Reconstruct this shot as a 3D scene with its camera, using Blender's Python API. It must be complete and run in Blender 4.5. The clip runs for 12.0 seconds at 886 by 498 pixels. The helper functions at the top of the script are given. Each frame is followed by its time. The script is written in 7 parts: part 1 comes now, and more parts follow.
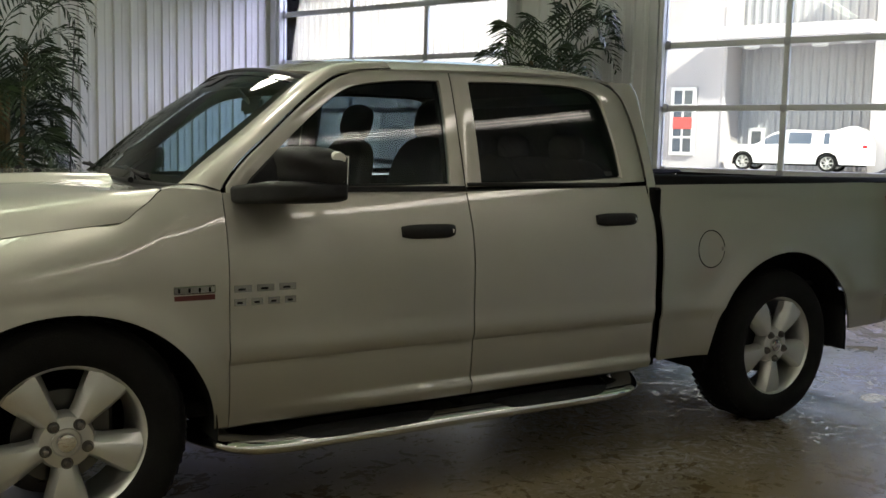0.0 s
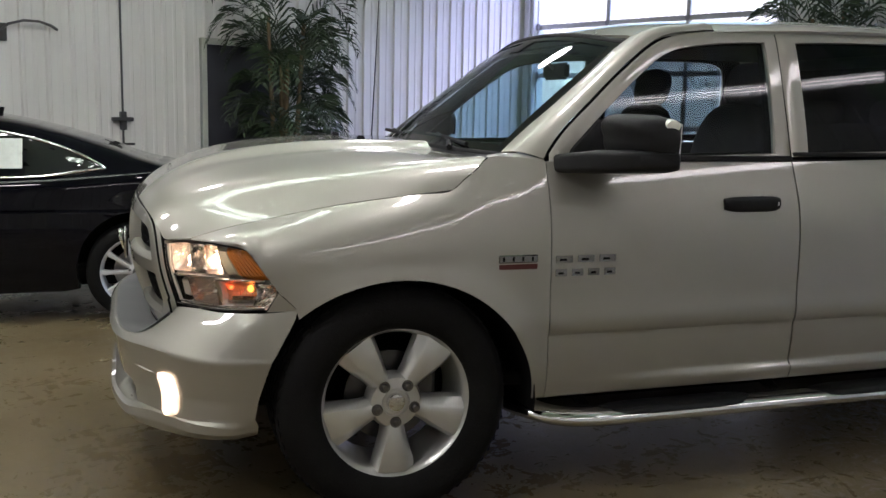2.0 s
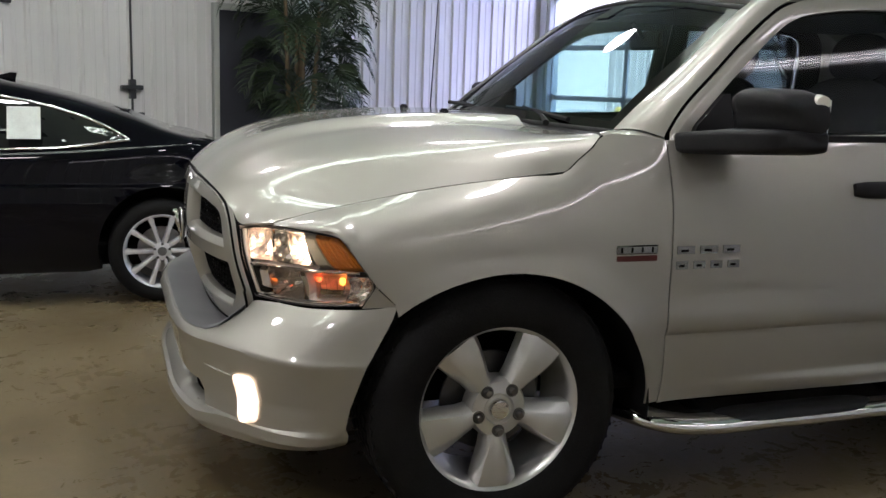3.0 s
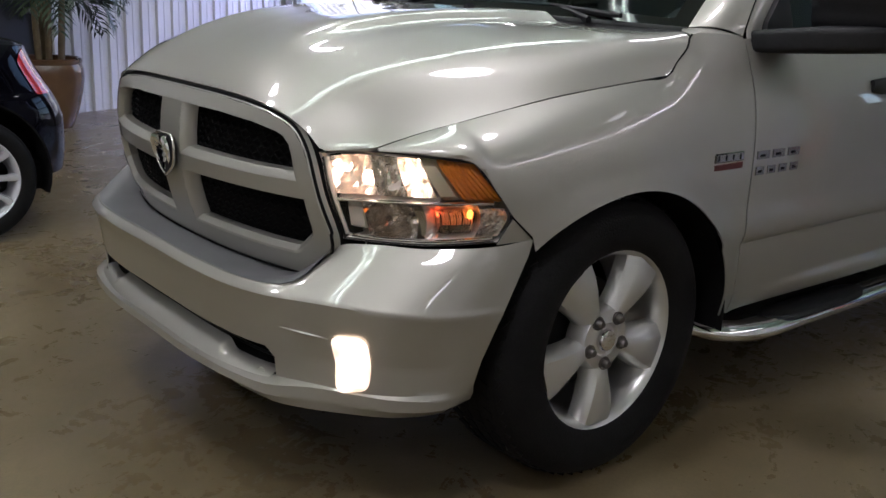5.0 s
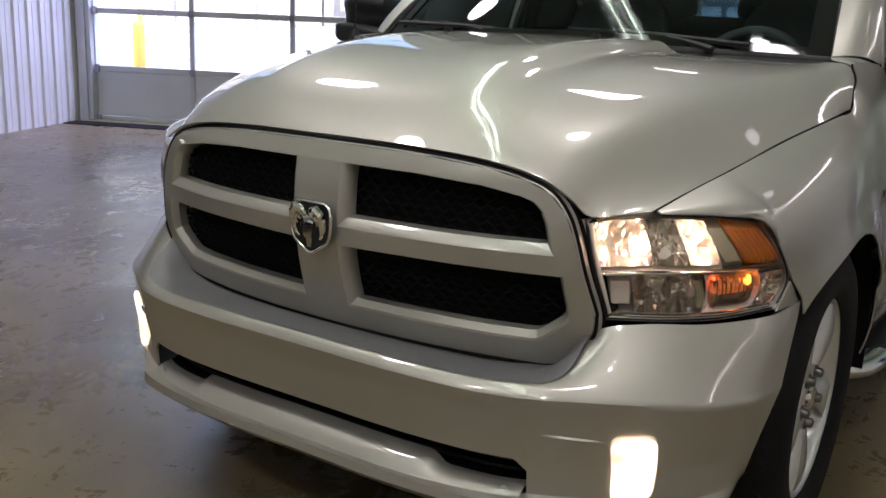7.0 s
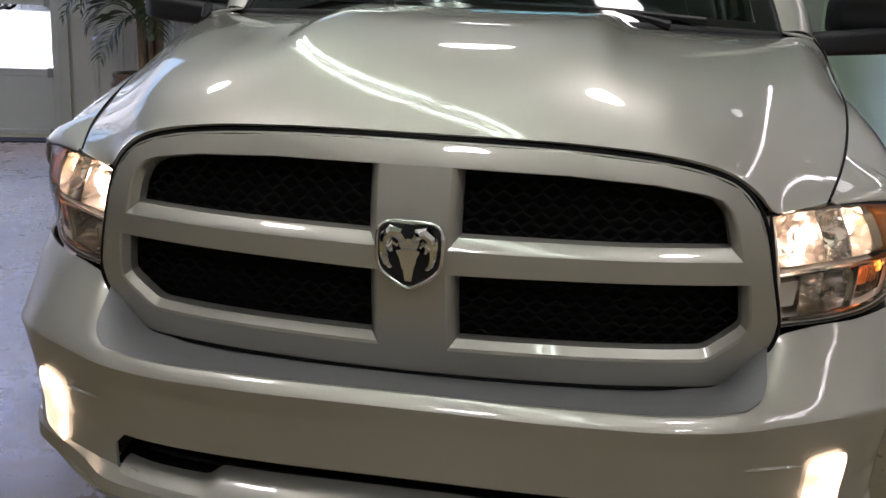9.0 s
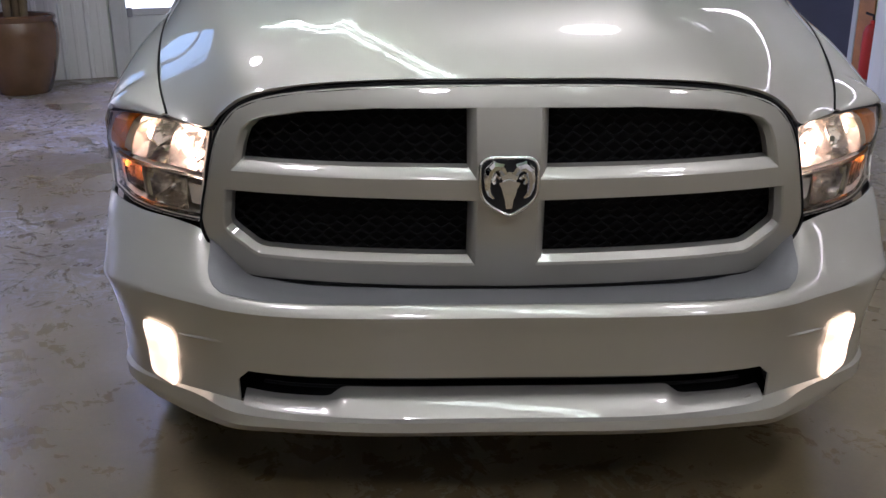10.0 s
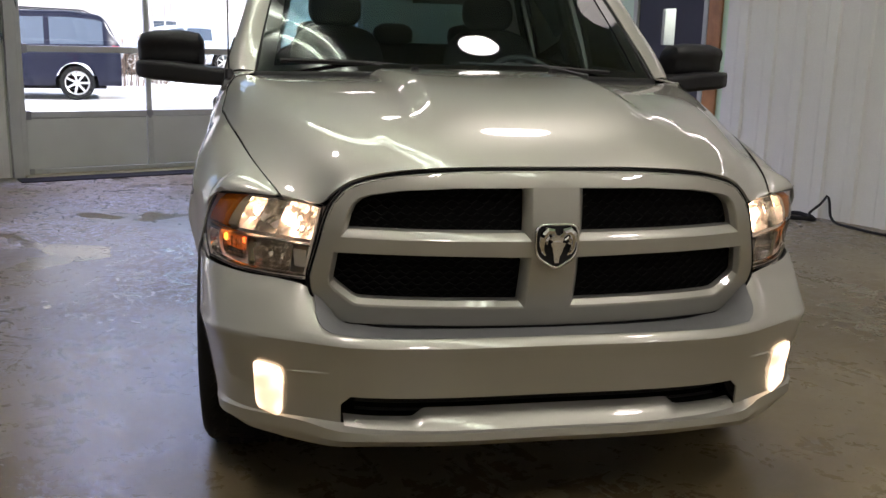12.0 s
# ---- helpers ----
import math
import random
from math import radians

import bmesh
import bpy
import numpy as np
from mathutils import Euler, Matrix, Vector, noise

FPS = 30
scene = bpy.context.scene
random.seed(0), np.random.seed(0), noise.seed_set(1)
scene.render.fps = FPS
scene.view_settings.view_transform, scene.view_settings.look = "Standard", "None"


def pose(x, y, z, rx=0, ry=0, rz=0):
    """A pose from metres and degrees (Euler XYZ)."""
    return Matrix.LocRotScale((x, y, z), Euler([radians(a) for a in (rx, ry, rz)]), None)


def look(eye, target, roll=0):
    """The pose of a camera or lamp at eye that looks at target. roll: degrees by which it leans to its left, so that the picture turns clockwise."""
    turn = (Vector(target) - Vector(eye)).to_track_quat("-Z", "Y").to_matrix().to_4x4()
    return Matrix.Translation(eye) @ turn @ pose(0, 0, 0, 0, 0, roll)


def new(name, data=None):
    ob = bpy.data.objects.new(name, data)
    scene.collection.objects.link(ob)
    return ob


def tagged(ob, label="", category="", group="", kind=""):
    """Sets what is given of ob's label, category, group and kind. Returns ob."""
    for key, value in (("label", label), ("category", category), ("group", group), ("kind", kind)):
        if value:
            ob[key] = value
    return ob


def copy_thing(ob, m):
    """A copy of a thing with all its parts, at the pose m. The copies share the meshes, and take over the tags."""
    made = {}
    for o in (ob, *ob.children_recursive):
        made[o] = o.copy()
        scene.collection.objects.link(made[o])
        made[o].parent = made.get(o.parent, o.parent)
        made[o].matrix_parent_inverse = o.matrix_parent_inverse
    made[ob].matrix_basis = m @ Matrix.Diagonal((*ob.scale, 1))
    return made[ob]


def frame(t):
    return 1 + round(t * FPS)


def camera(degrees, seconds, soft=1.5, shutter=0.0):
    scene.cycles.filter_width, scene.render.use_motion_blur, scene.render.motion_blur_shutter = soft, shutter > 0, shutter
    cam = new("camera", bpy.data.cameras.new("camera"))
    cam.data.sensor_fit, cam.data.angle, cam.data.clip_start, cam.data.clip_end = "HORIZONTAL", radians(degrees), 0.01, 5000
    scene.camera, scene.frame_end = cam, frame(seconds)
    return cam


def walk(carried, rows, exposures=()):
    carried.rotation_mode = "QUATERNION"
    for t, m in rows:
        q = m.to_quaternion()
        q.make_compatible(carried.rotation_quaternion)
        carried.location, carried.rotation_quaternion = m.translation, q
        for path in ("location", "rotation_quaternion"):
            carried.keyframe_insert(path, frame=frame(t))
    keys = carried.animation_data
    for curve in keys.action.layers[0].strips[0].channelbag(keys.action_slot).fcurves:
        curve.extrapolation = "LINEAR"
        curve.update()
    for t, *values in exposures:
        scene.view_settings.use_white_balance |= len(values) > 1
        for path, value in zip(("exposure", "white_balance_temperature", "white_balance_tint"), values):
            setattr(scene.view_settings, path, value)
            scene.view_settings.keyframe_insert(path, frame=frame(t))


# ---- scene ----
cam = camera(50.52, 12.0)
PATH = [
    (0, (-0.570, -4.167, 1.407), (0.489, -2.484, 1.198), 1.30),
    (0.5, (-0.568, -4.138, 1.410), (0.319, -2.361, 1.174), 1.82),
    (1, (-0.587, -4.115, 1.406), (0.119, -2.261, 1.148), 2.03),
    (1.5, (-0.698, -4.064, 1.406), (-0.048, -2.194, 1.124), 2.68),
    (2, (-0.851, -3.941, 1.410), (-0.220, -2.066, 1.117), 1.20),
    (2.5, (-0.949, -3.727, 1.384), (-0.284, -1.863, 1.095), 2.02),
    (3, (-1.108, -3.471, 1.392), (-0.443, -1.617, 1.044), 1.93),
    (3.2, (-1.216, -3.391, 1.383), (-0.425, -1.588, 1.030), 1.99),
    (4.8, (-1.883, -2.616, 1.345), (-0.676, -1.112, 0.814), 3.12),
    (5, (-1.963, -2.528, 1.345), (-0.717, -1.059, 0.809), 2.63),
    (5.5, (-2.079, -2.262, 1.333), (-0.765, -0.839, 0.835), 3.40),
    (6, (-2.204, -1.965, 1.334), (-0.767, -0.668, 0.831), 4.92),
    (6.5, (-2.383, -1.690, 1.336), (-0.849, -0.517, 0.816), 3.52),
    (7, (-2.433, -1.391, 1.329), (-0.812, -0.322, 0.850), 2.31),
    (7.2, (-2.455, -1.285, 1.322), (-0.812, -0.256, 0.832), 2.21),
    (9, (-2.416, -0.300, 1.255), (-0.496, -0.000, 0.781), 2.58),
    (9.5, (-2.477, -0.058, 1.293), (-0.566, 0.003, 0.707), 1.81),
    (10, (-2.680, 0.158, 1.340), (-0.786, 0.131, 0.698), -0.18),
    (10.5, (-2.829, 0.451, 1.326), (-0.908, 0.182, 0.842), -1.20),
    (11, (-2.997, 0.617, 1.349), (-1.073, 0.254, 0.939), 0.48),
    (11.5, (-3.189, 0.716, 1.356), (-1.272, 0.328, 0.937), 1.76),
    (12, (-3.225, 0.763, 1.372), (-1.306, 0.393, 0.950), 1.45),
]
walk(cam, [(t, look(e, g, r)) for t, e, g, r in PATH], [(0, 1.88, 6950, 7), (0.5, 1.93, 6650, 8), (1.5, 2.16, 6150, 15), (3, 2.28, 6000, 19), (5, 2.14, 5800, 21), (7, 2.14, 6150, 19), (9, 2.14, 6050, 19), (10, 2.32, 5700, 24), (11, 2.22, 6200, 18), (12, 2.14, 6500, 18)])

# ---- world and light ----
ROOM = Matrix.Translation((4.362, 8.234, 0)) @ Matrix.Rotation(radians(23.74), 4, "Z")  # x: out through the doors, y: along them


def room(x, y, z=0.0):
    return ROOM @ Vector((x, y, z))


world = bpy.data.worlds.new("sky")
scene.world = world
world.use_nodes = True
wn = world.node_tree
sky = wn.nodes.new("ShaderNodeTexSky")
sky.sky_type, sky.sun_disc = "NISHITA", False
sky.sun_elevation, sky.sun_rotation = radians(40), radians(-60)
sky.air_density, sky.dust_density = 1.0, 2.5
wn.links.new(sky.outputs[0], wn.nodes["Background"].inputs[0])
wn.nodes["Background"].inputs[1].default_value = 0.12

sun = new("sun", bpy.data.lights.new("sun", "SUN"))
sun.data.energy, sun.data.angle, sun.data.color = 2.5, radians(2), (1.0, 0.95, 0.87)
sun.matrix_basis = look((0, 0, 30), (0.0, 16, 20))


def area_lamp(name, m, sx, sy, watts, colour, shape="RECTANGLE"):
    lamp = new(name, bpy.data.lights.new(name, "AREA"))
    lamp.data.shape, lamp.data.size, lamp.data.energy, lamp.data.color = shape, sx, watts, colour
    if shape in ("RECTANGLE", "ELLIPSE"):
        lamp.data.size_y = sy
    lamp.matrix_basis = m
    return lamp


PALE = (1.0, 0.95, 0.87)
SKYLIGHT = (0.56, 0.58, 1.0)
for y, watts in ((-1.95, 275), (-7.5, 260)):  # added lamps over the yard, unseen, stand in for sky light through each door
    area_lamp("door_sky_fill", look(room(2.6, y, 6.2), room(-2.2, y, 1.0)), 3.6, 2.6, watts, SKYLIGHT)
GREEN = (0.88, 1.0, 0.82)

# ---- building helpers ----
def finish(name, bm, mat, smooth=None, thick=0.0, offset=-1.0):
    me = bpy.data.meshes.new(name)
    bm.normal_update()
    bm.to_mesh(me)
    bm.free()
    for m in mat if isinstance(mat, (list, tuple)) else (mat,):
        me.materials.append(m)
    if smooth is not None:
        for p in me.polygons:
            p.use_smooth = True
        me.set_sharp_from_angle(angle=radians(smooth))
    ob = new(name, me)
    if thick:
        mod = ob.modifiers.new("thickness", "SOLIDIFY")
        mod.thickness, mod.offset, mod.use_even_offset = thick, offset, True
        if smooth is not None:
            crisp = ob.modifiers.new("crisp_edges", "EDGE_SPLIT")
            crisp.split_angle, crisp.use_edge_sharp = radians(max(smooth, 30)), True
    return ob


def part(name, bm, mat, parent, label="", smooth=None, thick=0.0, offset=-1.0):
    ob = finish(name, bm, mat, smooth, thick, offset)
    ob.parent = parent
    if label:
        ob["label"] = label
    return ob


def thing(name, m, label, category, group="", kind=""):
    ob = new(name)
    ob.matrix_basis = m
    ob.empty_display_size = 0.1
    return tagged(ob, label, category, group, kind)


def box(bm, lo, hi, bevel=0.0, m=None, seg=1):
    d = [hi[i] - lo[i] for i in range(3)]
    mat = Matrix.Translation([(lo[i] + hi[i]) / 2 for i in range(3)]) @ Matrix.Diagonal((*d, 1))
    r = bmesh.ops.create_cube(bm, size=1, matrix=(m @ mat) if m else mat)
    if bevel:
        es = list({e for v in r["verts"] for e in v.link_edges})
        bmesh.ops.bevel(bm, geom=es, offset=bevel, segments=seg, affect="EDGES", clamp_overlap=True)


def boxed(lo, hi, bevel=0.0, seg=1):
    bm = bmesh.new()
    box(bm, lo, hi, bevel, None, seg)
    return bm


def tube(bm, pts, r, seg=10, closed=False, cap=True):
    """A round bar along points; r may be a list."""
    pts = [Vector(p) for p in pts]
    n = len(pts)
    rs = r if isinstance(r, (list, tuple)) else [r] * n
    rings, ref = [], None
    for i, p in enumerate(pts):
        a = pts[(i + 1) % n] if (closed or i < n - 1) else p
        b = pts[i - 1] if (closed or i > 0) else p
        d = (a - b).normalized()
        if ref is None:
            ref = d.orthogonal().normalized()
        ref = (ref - d * ref.dot(d)).normalized()
        q = d.cross(ref)
        rings.append([bm.verts.new(p + (ref * math.cos(w) + q * math.sin(w)) * rs[i]) for w in (2 * math.pi * k / seg for k in range(seg))])
    for i in range(n if closed else n - 1):
        a, b = rings[i], rings[(i + 1) % n]
        for k in range(seg):
            bm.faces.new((a[k], a[(k + 1) % seg], b[(k + 1) % seg], b[k]))
    if cap and not closed:
        bm.faces.new(rings[0][::-1])
        bm.faces.new(rings[-1])


def lathe(bm, profile, axis="y", seg=48, m=None):
    """Turns (radius, along) points round an axis through the origin."""
    rings = []
    for r, a in profile:
        ring = []
        for k in range(seg):
            w = 2 * math.pi * k / seg
            c, s = math.cos(w) * r, math.sin(w) * r
            p = Vector((c, a, s)) if axis == "y" else Vector((c, s, a))
            ring.append(bm.verts.new(m @ p if m else p))
        rings.append(ring)
    for a, b in zip(rings, rings[1:]):
        for k in range(seg):
            bm.faces.new((a[k], a[(k + 1) % seg], b[(k + 1) % seg], b[k]))
    return rings


def spline(xs, ys):
    """A smooth curve through keys (monotone in x); ys may be numbers or vectors."""
    xs, ys = np.array(xs, float), np.array(ys, float)
    d = np.diff(ys, axis=0) / (np.diff(xs)[:, None] if ys.ndim > 1 else np.diff(xs))
    t = np.concatenate([d[:1], (d[:-1] + d[1:]) / 2, d[-1:]])
    if ys.ndim == 1:
        flat = np.concatenate([[False], d[:-1] * d[1:] <= 0, [False]])
        t[flat] = 0

    def f(x):
        x = min(max(x, xs[0]), xs[-1])
        i = min(int(np.searchsorted(xs, x, "right")) - 1, len(xs) - 2)
        h = xs[i + 1] - xs[i]
        s = (x - xs[i]) / h
        return (2 * s**3 - 3 * s**2 + 1) * ys[i] + (s**3 - 2 * s**2 + s) * h * t[i] + (3 * s**2 - 2 * s**3) * ys[i + 1] + (s**3 - s**2) * h * t[i + 1]

    return f


def along(pts):
    """A smooth curve through points, run from 0 to 1 by their spacing."""
    p = np.array(pts, float)
    s = np.concatenate([[0], np.cumsum(np.linalg.norm(np.diff(p, axis=0), axis=1))])
    return spline(s / s[-1], p)


def sheet(f, nu, nv, flip=False, us=None, vs=None):
    """A grid surface f(u, v) over 0..1."""
    bm = bmesh.new()
    us = us or [i / nu for i in range(nu + 1)]
    vs = vs or [j / nv for j in range(nv + 1)]
    g = [[bm.verts.new(f(u, v)) for v in vs] for u in us]
    for i in range(len(us) - 1):
        for j in range(len(vs) - 1):
            q = (g[i][j], g[i + 1][j], g[i + 1][j + 1], g[i][j + 1])
            bm.faces.new(q[::-1] if flip else q)
    return bm


def coons(top, bottom, left, right, bulge=None):
    """A patch between four curves of points: u runs along top and bottom, v from top to bottom."""
    t, b, l, r = along(top), along(bottom), along(left), along(right)
    c00, c10, c01, c11 = (np.array(p, float) for p in (top[0], top[-1], bottom[0], bottom[-1]))

    def f(u, v):
        p = (1 - v) * t(u) + v * b(u) + (1 - u) * l(v) + u * r(v) - ((1 - u) * (1 - v) * c00 + u * (1 - v) * c10 + (1 - u) * v * c01 + u * v * c11)
        if bulge is not None:
            p = p + np.array(bulge) * (16 * u * (1 - u) * v * (1 - v))
        return Vector(p)

    return f


def prism(bm, outline, lo, hi, place):
    """A flat outline of (a, b) raised from lo to hi; place(a, b, h) gives the point."""
    lower = [bm.verts.new(place(a, b, lo)) for a, b in outline]
    upper = [bm.verts.new(place(a, b, hi)) for a, b in outline]
    n = len(outline)
    bm.faces.new(lower[::-1])
    bm.faces.new(upper)
    for i in range(n):
        bm.faces.new((lower[i], lower[(i + 1) % n], upper[(i + 1) % n], upper[i]))


def smoothstep(a, b, x):
    s = min(max((x - a) / (b - a), 0.0), 1.0)
    return s * s * (3 - 2 * s)


def outward(bm, way):
    """Turns a sheet's faces towards way."""
    bm.normal_update()
    if sum((f.normal for f in bm.faces), Vector()).dot(Vector(way)) < 0:
        bmesh.ops.reverse_faces(bm, faces=bm.faces[:])
    return bm


def eased(bm, times, above=-1.0):
    """Evens out a sheet's inside, leaving its borders."""
    inner = [v for v in bm.verts if not v.is_boundary and v.co.z > above]
    for _ in range(times):
        bmesh.ops.smooth_vert(bm, verts=inner, factor=0.5, use_axis_x=True, use_axis_y=True, use_axis_z=True)
    return bm

# ---- materials ----
def material(name, colour, rough=0.5, metal=0.0, vary=0.0, scale=4.0, grain=0.0, grain_scale=120.0, bump=0.0, bump_scale=60.0, coat=0.0, spec=0.5):
    """A plain surface with broad variation, fine grain and relief."""
    m = bpy.data.materials.new(name)
    m.use_nodes = True
    t = m.node_tree
    b = t.nodes["Principled BSDF"]
    b.inputs["Roughness"].default_value = rough
    b.inputs["Metallic"].default_value = metal
    b.inputs["Coat Weight"].default_value = coat
    b.inputs["Coat Roughness"].default_value = 0.03
    b.inputs["Specular IOR Level"].default_value = spec
    b.inputs["Base Color"].default_value = (*colour, 1)
    co = t.nodes.new("ShaderNodeTexCoord")
    if vary or grain:
        big = t.nodes.new("ShaderNodeTexNoise")
        big.inputs["Scale"].default_value, big.inputs["Detail"].default_value = scale, 6
        fine = t.nodes.new("ShaderNodeTexNoise")
        fine.inputs["Scale"].default_value, fine.inputs["Detail"].default_value = grain_scale, 3
        t.links.new(co.outputs["Object"], big.inputs["Vector"])
        t.links.new(co.outputs["Object"], fine.inputs["Vector"])
        a = t.nodes.new("ShaderNodeMapRange")
        a.inputs["From Min"].default_value, a.inputs["From Max"].default_value = 0.3, 0.7
        a.inputs["To Min"].default_value, a.inputs["To Max"].default_value = 1 - vary, 1 + vary
        c = t.nodes.new("ShaderNodeMapRange")
        c.inputs["From Min"].default_value, c.inputs["From Max"].default_value = 0.3, 0.7
        c.inputs["To Min"].default_value, c.inputs["To Max"].default_value = 1 - grain, 1 + grain
        t.links.new(big.outputs["Fac"], a.inputs["Value"])
        t.links.new(fine.outputs["Fac"], c.inputs["Value"])
        p = t.nodes.new("ShaderNodeMath")
        p.operation = "MULTIPLY"
        t.links.new(a.outputs[0], p.inputs[0])
        t.links.new(c.outputs[0], p.inputs[1])
        v = t.nodes.new("ShaderNodeVectorMath")
        v.operation = "SCALE"
        v.inputs[0].default_value = colour
        t.links.new(p.outputs[0], v.inputs["Scale"])
        t.links.new(v.outputs[0], b.inputs["Base Color"])
    if bump:
        n = t.nodes.new("ShaderNodeTexNoise")
        n.inputs["Scale"].default_value, n.inputs["Detail"].default_value = bump_scale, 4
        t.links.new(co.outputs["Object"], n.inputs["Vector"])
        k = t.nodes.new("ShaderNodeBump")
        k.inputs["Strength"].default_value, k.inputs["Distance"].default_value = bump, 0.01
        t.links.new(n.outputs["Fac"], k.inputs["Height"])
        t.links.new(k.outputs[0], b.inputs["Normal"])
    return m


def glowing(name, colour, strength):
    m = bpy.data.materials.new(name)
    m.use_nodes = True
    b = m.node_tree.nodes["Principled BSDF"]
    b.inputs["Base Color"].default_value = (*colour, 1)
    b.inputs["Emission Color"].default_value = (*colour, 1)
    b.inputs["Emission Strength"].default_value = strength
    return m


def glass(name, tint, ior=1.5, rough=0.0):
    """A thin pane: what lies behind, tinted, under a clear reflection."""
    m = bpy.data.materials.new(name)
    m.use_nodes = True
    t = m.node_tree
    t.nodes.remove(t.nodes["Principled BSDF"])
    see, shine, mix, fr = (t.nodes.new("ShaderNode" + k) for k in ("BsdfTransparent", "BsdfGlossy", "MixShader", "Fresnel"))
    see.inputs["Color"].default_value = (*tint, 1)
    shine.inputs["Roughness"].default_value = rough
    fr.inputs["IOR"].default_value = ior
    t.links.new(fr.outputs[0], mix.inputs[0])
    t.links.new(see.outputs[0], mix.inputs[1])
    t.links.new(shine.outputs[0], mix.inputs[2])
    t.links.new(mix.outputs[0], t.nodes["Material Output"].inputs[0])
    return m


def floor_material():
    """Sealed workshop concrete: mottled, stained, wet-glossy in streaks and pools."""
    m = bpy.data.materials.new("sealed_concrete")
    m.use_nodes = True
    t = m.node_tree
    b = t.nodes["Principled BSDF"]
    co = t.nodes.new("ShaderNodeTexCoord")

    def noise_at(scale, detail=8, rough=0.6, distort=0.0):
        n = t.nodes.new("ShaderNodeTexNoise")
        n.inputs["Scale"].default_value, n.inputs["Detail"].default_value = scale, detail
        n.inputs["Roughness"].default_value, n.inputs["Distortion"].default_value = rough, distort
        t.links.new(co.outputs["Object"], n.inputs["Vector"])
        return n.outputs["Fac"]

    def ramp(value, stops):
        r = t.nodes.new("ShaderNodeValToRGB")
        r.color_ramp.elements[0].position, r.color_ramp.elements[0].color = stops[0][0], (*stops[0][1], 1)
        r.color_ramp.elements[1].position, r.color_ramp.elements[1].color = stops[-1][0], (*stops[-1][1], 1)
        for at, c in stops[1:-1]:
            r.color_ramp.elements.new(at).color = (*c, 1)
        t.links.new(value, r.inputs[0])
        return r.outputs[0]

    def mixed(kind, fac, a, c):
        x = t.nodes.new("ShaderNodeMix")
        x.data_type, x.blend_type = "RGBA", kind
        if isinstance(fac, float):
            x.inputs[0].default_value = fac
        else:
            t.links.new(fac, x.inputs[0])
        t.links.new(a, x.inputs[6])
        t.links.new(c, x.inputs[7])
        return x.outputs[2]

    base = ramp(noise_at(0.9, 6, 0.5, 0.1), ((0.28, (0.116, 0.088, 0.042)), (0.5, (0.162, 0.126, 0.066)), (0.74, (0.220, 0.180, 0.107))))
    mottle = ramp(noise_at(6.0, 8, 0.65, 0.2), ((0.3, (0.90, 0.90, 0.90)), (0.7, (1.04, 1.04, 1.04))))
    stain = ramp(noise_at(2.1, 4, 0.5, 0.2), ((0.16, (0.50, 0.46, 0.40)), (0.56, (1, 1, 1))))
    grain = ramp(noise_at(90.0, 3), ((0.3, (0.86, 0.86, 0.86)), (0.7, (1.08, 1.08, 1.08))))
    c = mixed("MULTIPLY", 1.0, base, mottle)
    c = mixed("MULTIPLY", 0.6, c, stain)
    c = mixed("MULTIPLY", 0.8, c, grain)
    # smeared floor inside the doors: pale streaks put window glare into the colour
    sep = t.nodes.new("ShaderNodeSeparateXYZ")
    t.links.new(co.outputs["Object"], sep.inputs[0])

    def between(value, a, e):
        r = t.nodes.new("ShaderNodeMapRange")
        r.interpolation_type = "SMOOTHSTEP"
        r.inputs[1].default_value, r.inputs[2].default_value = a, e
        t.links.new(value, r.inputs[0])
        return r.outputs[0]

    def times(a, e):
        k = t.nodes.new("ShaderNodeMath")
        k.operation = "MULTIPLY"
        t.links.new(a, k.inputs[0])
        t.links.new(e, k.inputs[1])
        return k.outputs[0]

    smear_glare = times(between(sep.outputs[0], -7.2, -4.8), between(sep.outputs[1], -3.4, -5.0))
    smear_glare = times(smear_glare, between(noise_at(1.1, 5, 0.55, 0.6), 0.36, 0.60))
    streaks = between(noise_at(7.0, 9, 0.74, 3.2), 0.46, 0.64)
    pale = t.nodes.new("ShaderNodeRGB")
    pale.outputs[0].default_value = (0.36, 0.36, 0.39, 1)
    c = mixed("MIX", times(smear_glare, streaks), c, pale.outputs[0])
    t.links.new(c, b.inputs["Base Color"])
    wet = ramp(noise_at(1.5, 5, 0.52, 0.3), ((0.26, (0.44, 0.44, 0.44)), (0.52, (0.38, 0.38, 0.38)), (0.80, (0.26, 0.26, 0.26))))
    scuff = None
    for turned, sx, sy in ((0.5, 2.4, 6.5), (-0.9, 8.0, 5.0)):  # drag marks of tyres and squeegees
        mp = t.nodes.new("ShaderNodeMapping")
        mp.inputs["Rotation"].default_value[2], mp.inputs["Scale"].default_value = turned, (sx, sy, 1.0)
        n = t.nodes.new("ShaderNodeTexNoise")
        n.inputs["Scale"].default_value, n.inputs["Detail"].default_value = 1.0, 5
        n.inputs["Roughness"].default_value, n.inputs["Distortion"].default_value = 0.70, 1.6
        t.links.new(co.outputs["Object"], mp.inputs["Vector"])
        t.links.new(mp.outputs[0], n.inputs["Vector"])
        line = ramp(n.outputs["Fac"], ((0.30, (1.06, 1.06, 1.06)), (0.78, (0.66, 0.66, 0.66))))
        scuff = line if scuff is None else mixed("MULTIPLY", 1.0, scuff, line)
    puddle = times(times(between(sep.outputs[0], -5.0, -2.6), between(sep.outputs[1], -4.4, -5.2)), between(noise_at(1.3, 3, 0.45, 0.5), 0.60, 0.63))
    dry = t.nodes.new("ShaderNodeMath")
    dry.operation, dry.inputs[0].default_value = "SUBTRACT", 1.0
